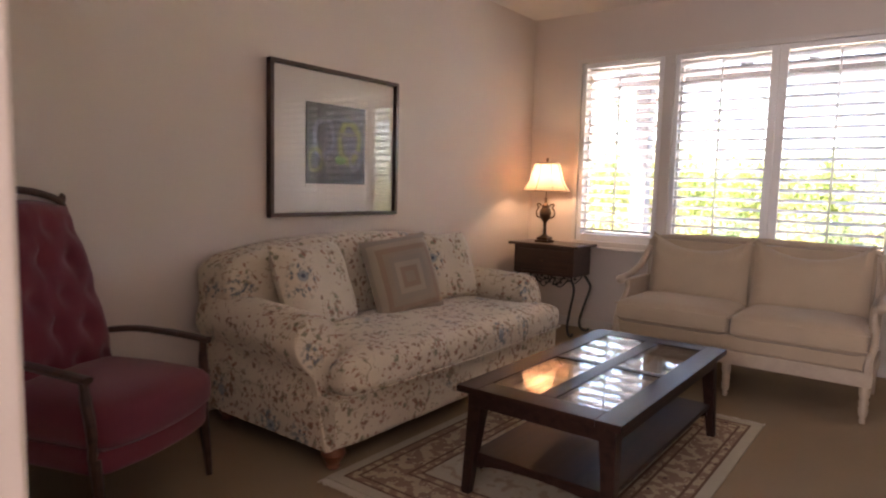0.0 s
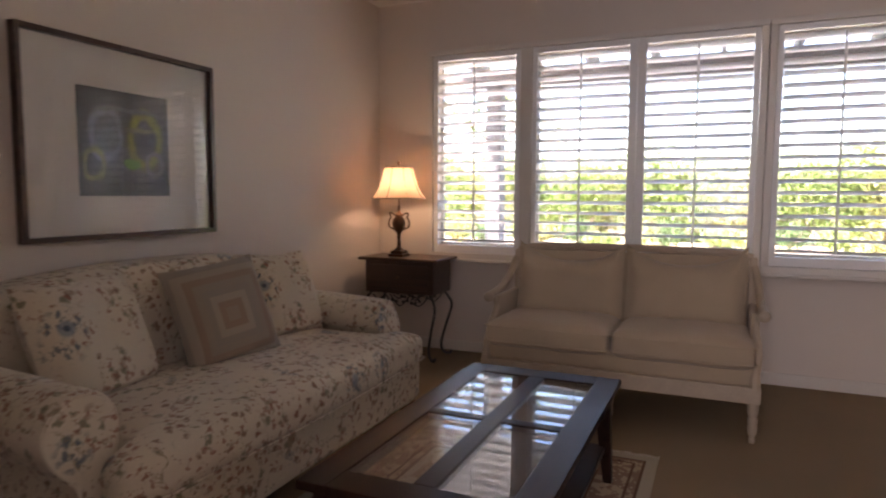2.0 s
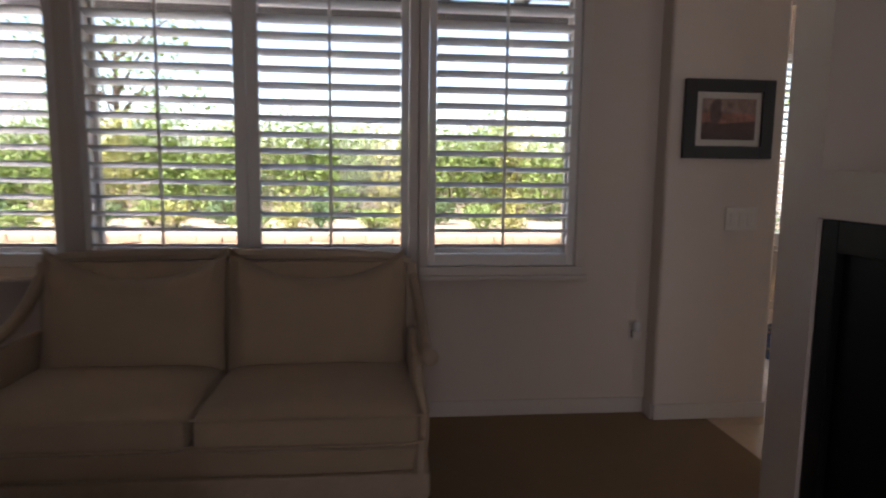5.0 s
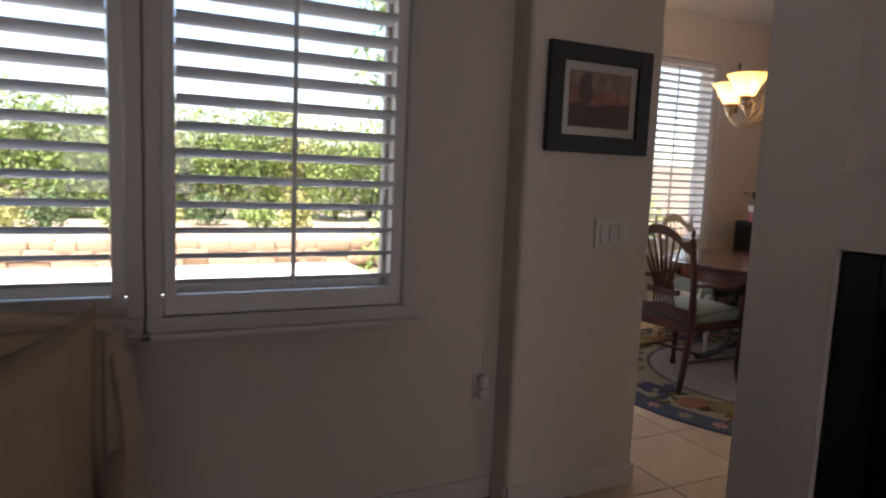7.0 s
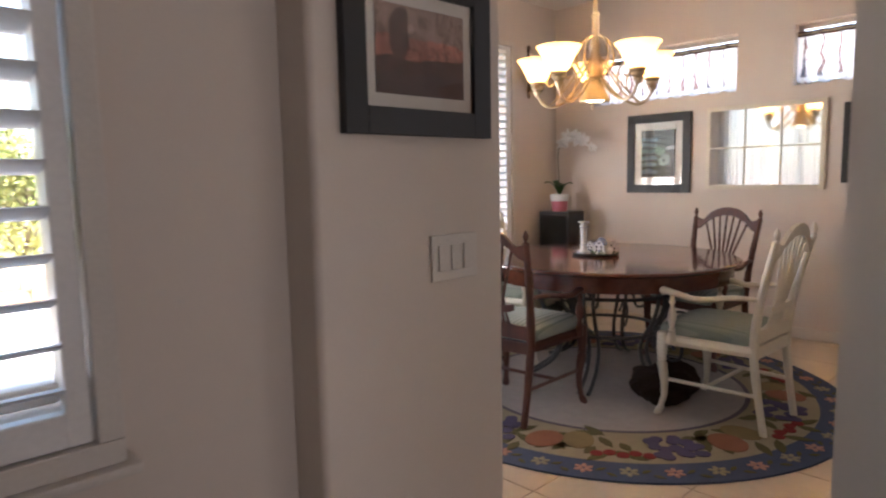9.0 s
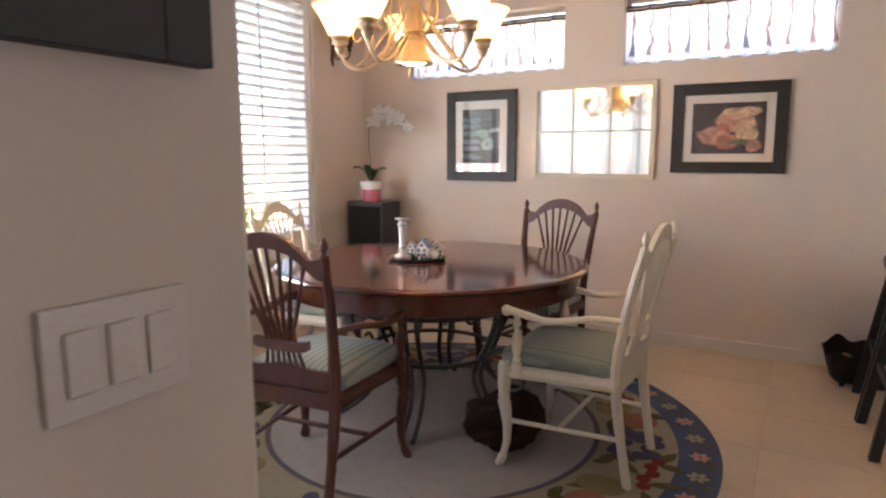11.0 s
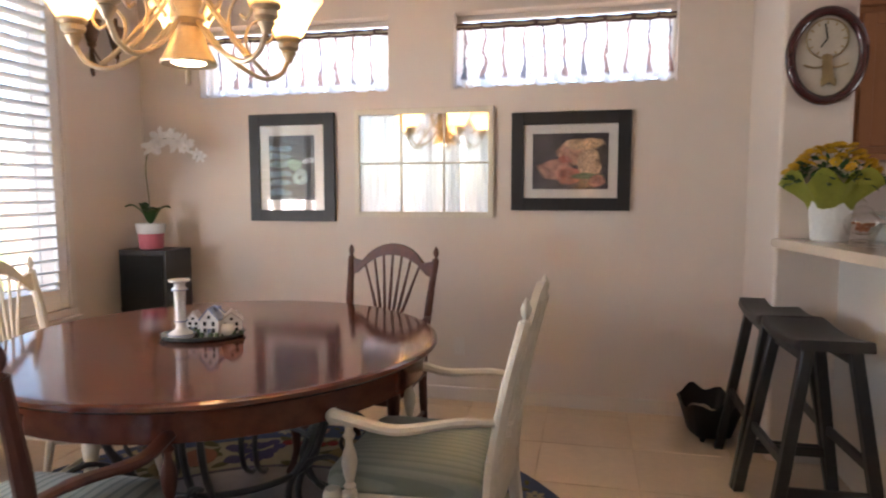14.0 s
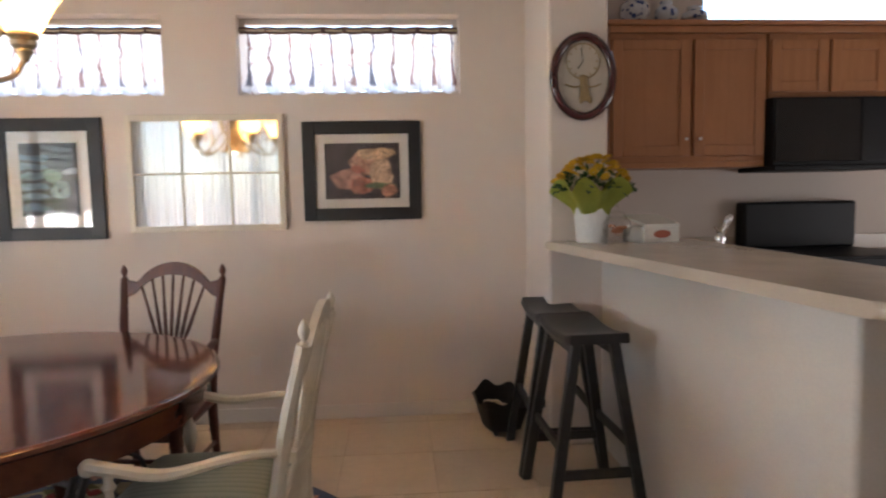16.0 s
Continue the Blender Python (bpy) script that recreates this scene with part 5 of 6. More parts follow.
for i, (x, y, w, h) in enumerate(((3.99, 6.50, .065, .100), (4.045, 6.455, .075, .080), (4.085, 6.54, .060, .085), (4.03, 6.595, .050, .075), (4.075, 6.61, .045, .055))):
    ho = thing("ceramic_house", "small white ceramic house with a blue roof on the tray", "ornament", pose(x, y, .775, 0, 0, -60 + 22 * (i % 3 - 1)), group="tray ornaments")
    bm = B()
    prism(bm, [(-w / 2, 0), (w / 2, 0), (w / 2, h * .62), (0, h), (-w / 2, h * .62)], -w * .38, w * .38)
    part("house_body", bm, PORCELAIN, ho, smooth=False)
    bm = B()
    for q in (-1, 1):
        prism(bm, [(q * (w / 2 + .004), h * .58), (q * (w / 2 + .004), h * .65), (0, h + .007), (0, h)], -w * .44, w * .44)
    bx(bm, w * .15, w * .27, -.006, .006, h * .80, h * 1.05)
    part("roof", bm, DELFT if i % 2 == 0 else GREYROOF, ho, smooth=False)
    for q, z0_, z1_ in ((-1, .16, .32), (1, .16, .32), (-1, .40, .56), (1, .40, .56), (0, .66, .78)):
        bm = B()
        bx(bm, q * w * .24 - .0055, q * w * .24 + .0055, -w * .38 - .0015, -w * .375, h * z0_, h * z1_)
        part("window", bm, BLACK, ho, smooth=False)
    bm = B()
    bx(bm, -.006, .006, -w * .38 - .002, -w * .375, .001, h * .30)
    part("door", bm, DELFT, ho, smooth=False)
    bm = B()
    for q in (-.4, .1, .45):
        ball(bm, (q * w, -w * .45, .008), .010, .009, .010, 8, 6)
    part("shrubs", bm, SHRUB, ho)
for i, (x, y) in enumerate(((4.105, 6.505), (4.015, 6.455), (4.105, 6.61))):
    pot = thing("small_pot", "little white lidded ceramic pot on the tray", "pot", pose(x, y, .775), group="tray ornaments")
    bm = B()
    lathe(bm, [(0, 0), (.018, 0), (.026, .012), (.026, .026), (.018, .038), (.006, .042), (.008, .048), (0, .052)], (0, 0, 0), 14)
    part("body", bm, PORCELAIN, pot)

# dark cushion under the table
cu = thing("floor_cushion", "dark brown plush cushion lying on the round rug", "cushion", pose(3.83, 5.98, .009))
bm = B()
ball(bm, (0, 0, .09), .26, .18, .095, 56, 32)
for v in bm.verts:
    v.co += .05 * Vector((noise.noise(v.co * 6), noise.noise(v.co * 6 + Vector((5, 0, 0))), .8 * noise.noise(v.co * 8 + Vector((0, 5, 0)))))
    v.co += .012 * Vector((noise.noise(v.co * 45), noise.noise(v.co * 45 + Vector((3, 0, 0))), noise.noise(v.co * 45 + Vector((0, 3, 0)))))
    v.co.z = max(v.co.z, 0)
PLUSH = fabric("dark_plush", (0.030, 0.015, 0.010), 150, .5)
PLUSH.node_tree.nodes["Principled BSDF"].inputs["Sheen Weight"].default_value = 0.0
part("cover", bm, PLUSH, cu)

# chandelier
cx, cy = 3.88, 6.48
chd = thing("chandelier", "antique gold five-arm chandelier with glowing glass bell shades", "chandelier", pose(cx, cy, 1.73) @ Matrix.Scale(1.13, 4))
bm = B()
lathe(bm, [(.066, -.012), (.078, -.018), (.080, -.012), (.070, .008), (.054, .04), (.044, .07), (.048, .085), (.036, .095), (.05, .11), (.042, .16), (.035, .21), (.022, .24), (.028, .27), (.02, .30), (.018, .42), (.024, .43), (.012, .45), (.009, .60)], (0, 0, 0), 18)
part("column", bm, BRASS, chd)
bm = B()
for k in range(7):
    z = .635 + .048 * k
    tube(bm, [(.012 * math.cos(q * .785) * (k % 2), .012 * math.cos(q * .785) * ((k + 1) % 2), z + .024 * math.sin(q * .785)) for q in range(9)], .003, 5)
lathe(bm, [(0, .945), (.055, .955), (.06, .999), (0, .999)], (0, 0, 0), 20)
part("chain", bm, BRASS, chd)
bm = B()
lathe(bm, [(0, -.020), (.04, -.016), (.062, -.006), (.058, .004), (0, .006)], (0, 0, 0), 20)
GLOWSHADE, _, gs_b, _ = sheer("amber_glass_shade", (0.92, 0.72, 0.43), 0.06)
gs_b.inputs["Roughness"].default_value = 0.3
gs_b.inputs["Emission Color"].default_value, gs_b.inputs["Emission Strength"].default_value = (1.0, 0.56, 0.16, 1), 0.7
part("downlight", bm, glowing("lit_bulb_glass", (1.0, 0.80, 0.50), 3.0, (0.8, 0.7, 0.5)), chd, "glowing glass disc")
for k in range(5):
    a = 2 * math.pi * k / 5 + .62
    c, s = math.cos(a), math.sin(a)
    bm = B()
    tube(bm, spline([(c * .045, s * .045, .10), (c * .12, s * .12, .02), (c * .22, s * .22, -.03), (c * .285, s * .285, -.015), (c * .315, s * .315, .03), (c * .32, s * .32, .06)], 6), .0075, 8)
    tube(bm, spline([(c * .05, s * .05, .20), (c * .10, s * .10, .13), (c * .19, s * .19, .03), (c * .25, s * .25, -.02)], 5), .005, 6)
    tube(bm, spline([(c * .03, s * .03, .32), (c * .085, s * .085, .28), (c * .10, s * .10, .19), (c * .06, s * .06, .12)], 6), .007, 6)
    tube(bm, spline([(c * r_, s * r_, z) for r_, z in ((.24, -.02), (.19, .03), (.175, .09), (.20, .135), (.245, .14), (.265, .105), (.245, .08), (.222, .095))], 5), .005, 6)
    part("arm", bm, BRASS, chd)
    bm = B()
    lathe(bm, [(.010, .03), (.016, .045), (.024, .058), (.020, .064), (.032, .074), (.034, .086), (.030, .09), (.040, .10), (.038, .112)], (c * .32, s * .32, 0), 14)
    part("cup", bm, BRASS, chd)
    bm = B()
    lathe(bm, [(.036, .105), (.048, .118), (.062, .145), (.080, .182), (.102, .216), (.112, .228), (.109, .230), (.098, .217), (.076, .183), (.058, .146), (.044, .12), (.032, .110)], (c * .32, s * .32, 0), 24)
    part("shade", bm, GLOWSHADE, chd, "glowing amber glass bell shade")
    bulb("chandelier_bulb", (cx + c * .362, cy + s * .362, 1.73 + .195), 1.5, (1.0, 0.83, 0.64), .035)

# sconce on the north wall
sc = thing("wall_sconce", "dark bronze two-arm wall sconce", "sconce", pose(5.33, YN, 2.02))
bm = B()
bx(bm, -.012, .012, -.014, 0, -.0, .42, .005, 2)
ball(bm, (0, -.012, .43), .018, .012, .028)
ball(bm, (0, -.012, -.01), .014, .010, .022)
part("backplate", bm, BRONZE, sc)
for s in (-1, 1):
    bm = B()
    tube(bm, spline([(0, -.012, .14), (s * .03, -.05, .06), (s * .075, -.085, .03), (s * .105, -.10, .07), (s * .10, -.10, .12)], 6), .007, 6)
    tube(bm, spline([(0, -.012, .10), (s * .03, -.04, .02), (s * .05, -.05, .05)], 5), .005, 6)
    part("arm", bm, BRONZE, sc)
    bm = B()
    lathe(bm, [(.010, .085), (.018, .10), (.012, .11), (.030, .13), (.024, .14), (.034, .16), (.044, .22), (.056, .262), (.060, .272), (.040, .278), (.014, .275), (.012, .33), (0, .33)], (s * .10, -.10, 0), 16)
    part("candle_cup", bm, BRONZE, sc)

# black pedestal speaker with an orchid
sp = thing("loudspeaker", "black floor-standing loudspeaker in the corner", "speaker", pose(5.465, 7.845, -.002, 0, 0, -90))
bm = B()
bx(bm, -.165, .165, -.125, .135, .0, .94, .006, 2)
part("cabinet", bm, BLACKWOOD, sp)
bm = B()
bx(bm, -.15, .15, -.137, -.1255, .04, .91, .006, 2)
part("grille", bm, fabric("black_grille_cloth", (0.012, 0.012, 0.012), 500), sp)
orc = thing("orchid", "white orchid in a pink and white pot on the speaker", "plant", pose(5.455, 7.86, .938))
bm = B()
lathe(bm, [(0, 0), (.066, 0), (.072, .01), (.078, .10), (.0, .10)], (0, 0, 0), 24)
part("pot", bm, mat("pink_glaze", (0.50, 0.13, 0.17), 0.35, vary=.1, scale=10), orc, "pink glazed pot")
bm = B()
lathe(bm, [(.078, .095), (.084, .098), (.090, .155), (.086, .16), (.078, .15), (0, .145)], (0, 0, 0), 24)
part("pot_rim", bm, PORCELAIN, orc, "white pot collar")
for k, (a, l, up) in enumerate(((.3, .13, .10), (2.2, .14, .12), (3.7, .13, .09), (5.2, .12, .11), (1.3, .10, .13))):
    bm = B()
    c, s = math.cos(a), math.sin(a)
    rows = []
    for j in range(7):
        t_ = j / 6
        w = .034 * math.sin(math.pi * min(t_ * .93 + .07, 1)) ** .7 + .002
        z = .15 + up * math.sin(t_ * 2.0)
        rows.append([bm.verts.new((c * l * t_ - s * w * o, s * l * t_ + c * w * o, z + .012 * abs(o))) for o in (-1, 0, 1)])
    for p_, q_ in zip(rows, rows[1:]):
        for j in range(2):
            bm.faces.new((p_[j], p_[j + 1], q_[j + 1], q_[j]))
    bmesh.ops.solidify(bm, geom=bm.faces[:], thickness=.003)
    part("leaf", bm, LEAF, orc)
stem = spline([(0, 0, .15), (.005, .01, .32), (.0, .02, .50), (.02, .0, .62), (.05, -.07, .685), (.06, -.16, .68), (.07, -.24, .63), (.075, -.30, .57)], 6)
bm = B()
tube(bm, stem, .004, 6)
part("stem", bm, mat("orchid_stem", (0.12, 0.13, 0.05), .5), orc)
PETAL = mat("white_orchid_petal", (0.86, 0.85, 0.84), 0.6, vary=.04, scale=30, bump=.1)
for i in range(13):
    p_ = stem[19 + int(i * 1.9)] if 19 + int(i * 1.9) < len(stem) else stem[-1]
    bm = B()
    fm = Matrix.Translation(p_ + Vector((rng.uniform(-.03, .03), rng.uniform(-.02, .02), rng.uniform(-.05, .015)))) @ Euler((radians(75 + rng.uniform(-20, 20)), 0, radians(-70 + rng.uniform(-45, 45)))).to_matrix().to_4x4()
    k_ = .072 if i < 9 else .042
    for j in range(5):
        a = 2 * math.pi * j / 5 + .3
        c, s = math.cos(a), math.sin(a)
        w = .62 if j in (0, 2) else .42
        pts = [(0, 0, 0), (.4, w * .5, .1), (.75, w * .45, .12), (1, 0, .05), (.75, -w * .45, .12), (.4, -w * .5, .1)]
        vs = [bm.verts.new(fm @ Vector(((c * x - s * y) * k_, (s * x + c * y) * k_, z * k_))) for x, y, z in pts]
        bm.faces.new(vs)
    bmesh.ops.solidify(bm, geom=bm.faces[:], thickness=.001)
    part("blossom", bm, PETAL, orc, smooth=False)

# pictures and mirror on the east wall
EAST = -90
ART3 = art("blue_green_print", (0.02, 0.025, 0.03), [(-.08, .46, .10, .022, 0, (0.10, 0.15, 0.20)), (-.09, .41, .10, .022, 0, (0.12, 0.17, 0.21)), (-.09, .36, .10, .022, 0, (0.13, 0.20, 0.22)), (-.09, .30, .10, .024, 0, (0.12, 0.18, 0.22)),
            (-.09, .24, .10, .022, 0, (0.14, 0.2, 0.24)), (-.09, .19, .10, .02, 0, (0.1, 0.15, 0.2)), (.06, .28, .06, .055, .3, (0.24, 0.33, 0.33)), (.02, .36, .05, .04, 0, (0.16, 0.25, 0.20)), (.12, .38, .06, .02, 0, (0.3, 0.33, 0.36))])
ART4 = art("coral_tulip_print", (0.05, 0.04, 0.045), [(-.08, .24, .11, .06, 0, (0.42, 0.21, 0.15)), (.02, .33, .10, .07, 0, (0.45, 0.24, 0.16)), (.11, .27, .07, .10, 0, (0.52, 0.36, 0.24)), (.08, .38, .12, .04, 0, (0.5, 0.33, 0.2)),
            (.0, .20, .07, .05, 0, (0.40, 0.15, 0.10)), (.10, .20, .10, .016, 0, (0.12, 0.16, 0.08)), (-.03, .29, .05, .025, 0, (0.38, 0.12, 0.08)), (.15, .17, .05, .04, 0, (0.38, 0.17, 0.12))])
framed("framed_picture", "blue-green still life in a wide black frame", pose(XE - .001, 7.035, 1.105, 0, 0, EAST), .585, .68, .072, .025, BLACKFRAME, .065, ART3, "pictures on the dining wall")
framed("framed_picture", "coral tulip print in a wide black frame", pose(XE - .001, 5.293, 1.182, 0, 0, EAST), .677, .568, .072, .025, BLACKFRAME, .052, ART4, "pictures on the dining wall")
mi = thing("wall_mirror", "six-pane mirror in a cream wooden window frame", "mirror", pose(XE - .001, 6.174, 1.135, 0, 0, EAST))
w, h = .876, .661
bm = B()
for x0, x1, z0, z1 in ((-w / 2, -w / 2 + .035, 0, h), (w / 2 - .035, w / 2, 0, h), (-w / 2 + .035, w / 2 - .035, h - .035, h), (-w / 2 + .035, w / 2 - .035, 0, .035)):
    bx(bm, x0, x1, -.024, -.001, z0, z1, .004, 2)
part("frame", bm, WHITEWOOD, mi)
for i in range(3):
    for j in range(2):
        x0 = -w / 2 + .035 + i * (w - .07) / 3
        z0 = .035 + j * (h - .07) / 2
        bm = B()
        bx(bm, x0 + .001, x0 + (w - .07) / 3 - .001, -.012, -.006, z0 + .001, z0 + (h - .07) / 2 - .001)
        part("pane", bm, MIRROR, mi, "silvered mirror pane", smooth=False)
bm = B()
for i in (1, 2):
    x = -w / 2 + .035 + i * (w - .07) / 3
    bx(bm, x - .006, x + .006, -.019, -.0125, .035, h - .035, .002, 1)
bx(bm, -w / 2 + .035, w / 2 - .035, -.0185, -.0125, h / 2 - .006, h / 2 + .006, .002, 1)
part("muntin", bm, WHITEWOOD, mi)

# breakfast bar
bar = tagged(new("half_wall"), "white painted half wall under the breakfast bar", "wall", kind="structure")
bm = B()
bx(bm, 3.37, 5.21, 3.92, 4.06, 0, 1.035, .018, 3)
bx(bm, 3.37, 3.42, 3.60, 3.90, 0, 1.035, .018, 3)
part("half_wall_body", bm, mat("cool_white_paint", (0.62, 0.58, 0.53), .6, vary=.03, scale=2, fine=130, bump=.06), bar)
ctr = thing("bar_counter", "cream solid-surface breakfast bar top with a rounded edge", "counter")
bm = B()
pts = [(5.188, 3.60), (5.188, 4.355), (5.15, 4.35)] + [(3.24 + .06 - .06 * math.sin(q * math.pi / 12), 4.03 + .06 * math.cos(q * math.pi / 12)) for q in range(7)] + [(3.24, 3.60)]
plate(bm, pts, 1.036, 1.076)
bmesh.ops.bevel(bm, geom=[e for e in bm.edges if abs(e.verts[0].co.z - e.verts[1].co.z) < 1e-5], offset=.016, segments=4, affect="EDGES", profile=.5)
part("top", bm, COUNTER, ctr)
# kitchen
def cabinet(name, label, y0, y1, z0, z1, xf, xb, splits, knob_low=True, group="wall cabinets"):
    c = thing(name, label, "cabinet", group=group)
    bm = B()
    bx(bm, xf, xb, y0, y1, z0, z1, .003, 1)
    part("body", bm, MAPLE, c)
    ys = [y0, *splits, y1]
    for a, b in zip(ys, ys[1:]):
        a_, b_, lo, hi, fr = a + .012, b - .012, z0 + .035, z1 - .035, .062
        bm = B()
        bx(bm, xf - .012, xf - .0005, a_ + fr, b_ - fr, lo + fr, hi - fr)
        d = part("door", bm, MAPLE, c, "recessed-panel honey wood door")
        for nm, p0, p1, q0, q1 in (("stile", a_, a_ + fr, lo, hi), ("stile", b_ - fr, b_, lo, hi), ("rail", a_ + fr, b_ - fr, hi - fr, hi), ("rail", a_ + fr, b_ - fr, lo, lo + fr)):
            bm = B()
            bx(bm, xf - .021, xf - .0005, p0, p1, q0, q1, .003, 1)
            part(nm, bm, MAPLE, d)
        if knob_low is not None:
            bm = B()
            ky = a_ + .03 if b == ys[-1] and len(ys) > 2 else b_ - .03
            lathe(bm, [(0, 0), (.008, 0), (.006, .012), (.014, .02), (.010, .027), (0, .028)], (0, 0, 0), 12)
            for v in bm.verts:
                v.co = Vector((xf - .021 - v.co.z, ky + v.co.x, lo + .10 + v.co.y))
            part("knob", bm, CHROME, d)
    return c


XC = 5.77
cabinet("wall_cabinet", "honey-stained wooden wall cabinet with two doors", 2.865, 3.825, 1.49, 2.245, XC, 6.098, [3.33])
cabinet("wall_cabinet", "short honey wooden cabinet over the microwave", 2.10, 2.855, 1.865, 2.245, XC, 6.098, [2.475], None)
cabinet("wall_cabinet", "honey-stained wooden wall cabinet with one door", 1.20, 2.09, 1.49, 2.245, XC, 6.098, [1.645])
cr = thing("cornice", "honey wood crown moulding along the cabinet tops", "moulding")
bm = B()
bx(bm, XC - .03, 6.098, 1.19, 3.835, 2.2455, 2.287, .008, 2)
bx(bm, XC - .055, 6.098, 1.17, 3.855, 2.2872, 2.315, .006, 2)
part("moulding", bm, MAPLE, cr)
lr = thing("light_rail", "honey wood rail under the wall cabinet", "moulding")
bm = B()
bx(bm, XC - .005, 6.098, 2.867, 3.823, 1.455, 1.4895, .003, 1)
part("moulding", bm, MAPLE, lr)
mw = thing("microwave", "black over-range microwave oven", "microwave")
bm = B()
bx(bm, XC - .06, 6.098, 2.105, 2.85, 1.455, 1.863, .006, 2)
part("case", bm, BLACK, mw)
bm = B()
bx(bm, XC - .072, XC - .0605, 2.305, 2.84, 1.48, 1.85, .004, 1)
part("door", bm, mat("black_glass", (.008, .008, .009), .08, vary=0, bump=0), mw)
bm = B()
bx(bm, XC - .068, XC - .0605, 2.115, 2.295, 1.48, 1.85, .003, 1)
part("control_panel", bm, BLACK, mw)
bm = B()
bx(bm, XC - .09, 6.098, 2.105, 2.85, 1.425, 1.4548, .004, 1)
part("vent_base", bm, BLACK, mw)
ra = thing("range", "black freestanding kitchen range", "range")
bm = B()
bx(bm, 5.44, 6.02, 2.105, 2.86, -.004, .915, .005, 2)
part("body", bm, BLACK, ra)
bm = B()
bx(bm, 5.43, 6.00, 2.10, 2.865, .9152, .932, .004, 1)
part("cooktop", bm, BLACK, ra)
bm = B()
bx(bm, 5.98, 6.095, 2.10, 2.865, .9325, 1.235, .02, 3)
part("backguard", bm, BLACK, ra)
for y0, y1 in ((2.875, 4.028), (.62, 2.09)):
    cb = thing("base_cabinet", "honey wooden base cabinet under a cream counter", "cabinet", group="base cabinets")
    bm = B()
    bx(bm, 5.50, 6.098, y0, y1, -.004, .87, .003, 1)
    part("body", bm, MAPLE, cb)
    kc = thing("kitchen_counter", "cream solid-surface kitchen counter", "counter", group="kitchen counters")
    bm = B()
    bx(bm, 5.46, 6.098, y0, y1, .8705, .91, .008, 2)
    bx(bm, 6.075, 6.098, y0, y1, .9105, 1.01, .004, 1)
    part("top", bm, COUNTER, kc)
cb = thing("base_cabinet", "honey wooden sink cabinet behind the bar", "cabinet", group="base cabinets")
bm = B()
bx(bm, 3.43, 5.44, 3.05, 3.60, -.004, .87, .003, 1)
part("body", bm, MAPLE, cb)
kc = thing("kitchen_counter", "cream sink counter behind the bar", "counter", group="kitchen counters")
bm = B()
bx(bm, 3.425, 5.452, 3.0, 3.915, .8705, .91, .008, 2)
part("top", bm, COUNTER, kc)
fa = thing("faucet", "chrome kitchen faucet with pull-out spray", "faucet", pose(4.95, 3.565, .91))
bm = B()
lathe(bm, [(0, 0), (.03, 0), (.03, .01), (.022, .02), (.02, .10), (.026, .105), (.026, .135), (.021, .14), (.021, .165), (.026, .17), (.026, .19), (.016, .205), (0, .208)], (0, 0, 0), 18)
part("body", bm, CHROME, fa)
bm = B()
tube(bm, spline([(0, 0, .185), (-.004, -.022, .23), (-.006, -.04, .27), (-.006, -.052, .283)], 5), [.014, .016, .019, .016], 10)
part("spray_head", bm, CHROME, fa)
bm = B()
tube(bm, [(0, .0, .195), (.0, .026, .232)], .006, 8)
part("lever", bm, CHROME, fa)
for i, (y, r_, h_) in enumerate(((3.62, .09, .20), (3.42, .07, .16), (3.24, .08, .13))):
    ja = thing("jar", "blue and white porcelain jar on top of the cabinets", "jar", pose(5.93, y, 2.315), group="cabinet-top jars")
    bm = B()
    lathe(bm, [(0, 0), (r_ * .6, 0), (r_, h_ * .45), (r_ * .9, h_ * .7), (r_ * .5, h_ * .86), (r_ * .55, h_), (0, h_)], (0, 0, 0), 20)
    m = mat("blue_white_glaze", (.6, .62, .66), .2, vary=.05, scale=8, bump=0)
    nt, b_, tc = nodes_of(m)
    q = tex(nt, tc, "Voronoi", 26)
    over(m, ramp(nt, q.outputs["Distance"], .42, .34), (.05, .08, .22))
    part("body", bm, m, ja)

# on the bar: mums, jar, carton
fl = thing("potted_mums", "yellow chrysanthemums in a white pot with green tissue", "plant", pose(5.07, 4.15, 1.076) @ Matrix.Scale(1.14, 4))
bm = B()
lathe(bm, [(0, 0), (.062, 0), (.066, .01), (.078, .15), (.074, .155), (0, .14)], (0, 0, 0), 24)
m = mat("white_embossed_pot", (.68, .68, .66), .5, vary=.06, scale=12, fine=70, bump=.9)
part("pot", bm, m, fl)
TISSUE = mat("lime_tissue", (.42, .45, .08), .6, vary=.2, scale=10, bump=.3)
bm = B()
n = 64
rings = []
for j, (r_, z) in enumerate(((.066, .10), (.085, .155), (.115, .19), (.145, .222), (.158, .245))):
    rings.append([bm.verts.new(((r_ + .025 * (j / 4) * math.sin(k * 2 * math.pi / n * 5 + 1)) * math.cos(2 * math.pi * k / n), (r_ + .025 * (j / 4) * math.sin(k * 2 * math.pi / n * 5 + 1)) * math.sin(2 * math.pi * k / n), z + .03 * (j / 4) * math.cos(k * 2 * math.pi / n * 7))) for k in range(n)])
for a, b in zip(rings, rings[1:]):
    for k in range(n):
        bm.faces.new((a[k], a[(k + 1) % n], b[(k + 1) % n], b[k]))
bmesh.ops.solidify(bm, geom=bm.faces[:], thickness=.002)
part("tissue", bm, TISSUE, fl, "crumpled lime green tissue", angle=60)
bm = B()
rng = random.Random(3)
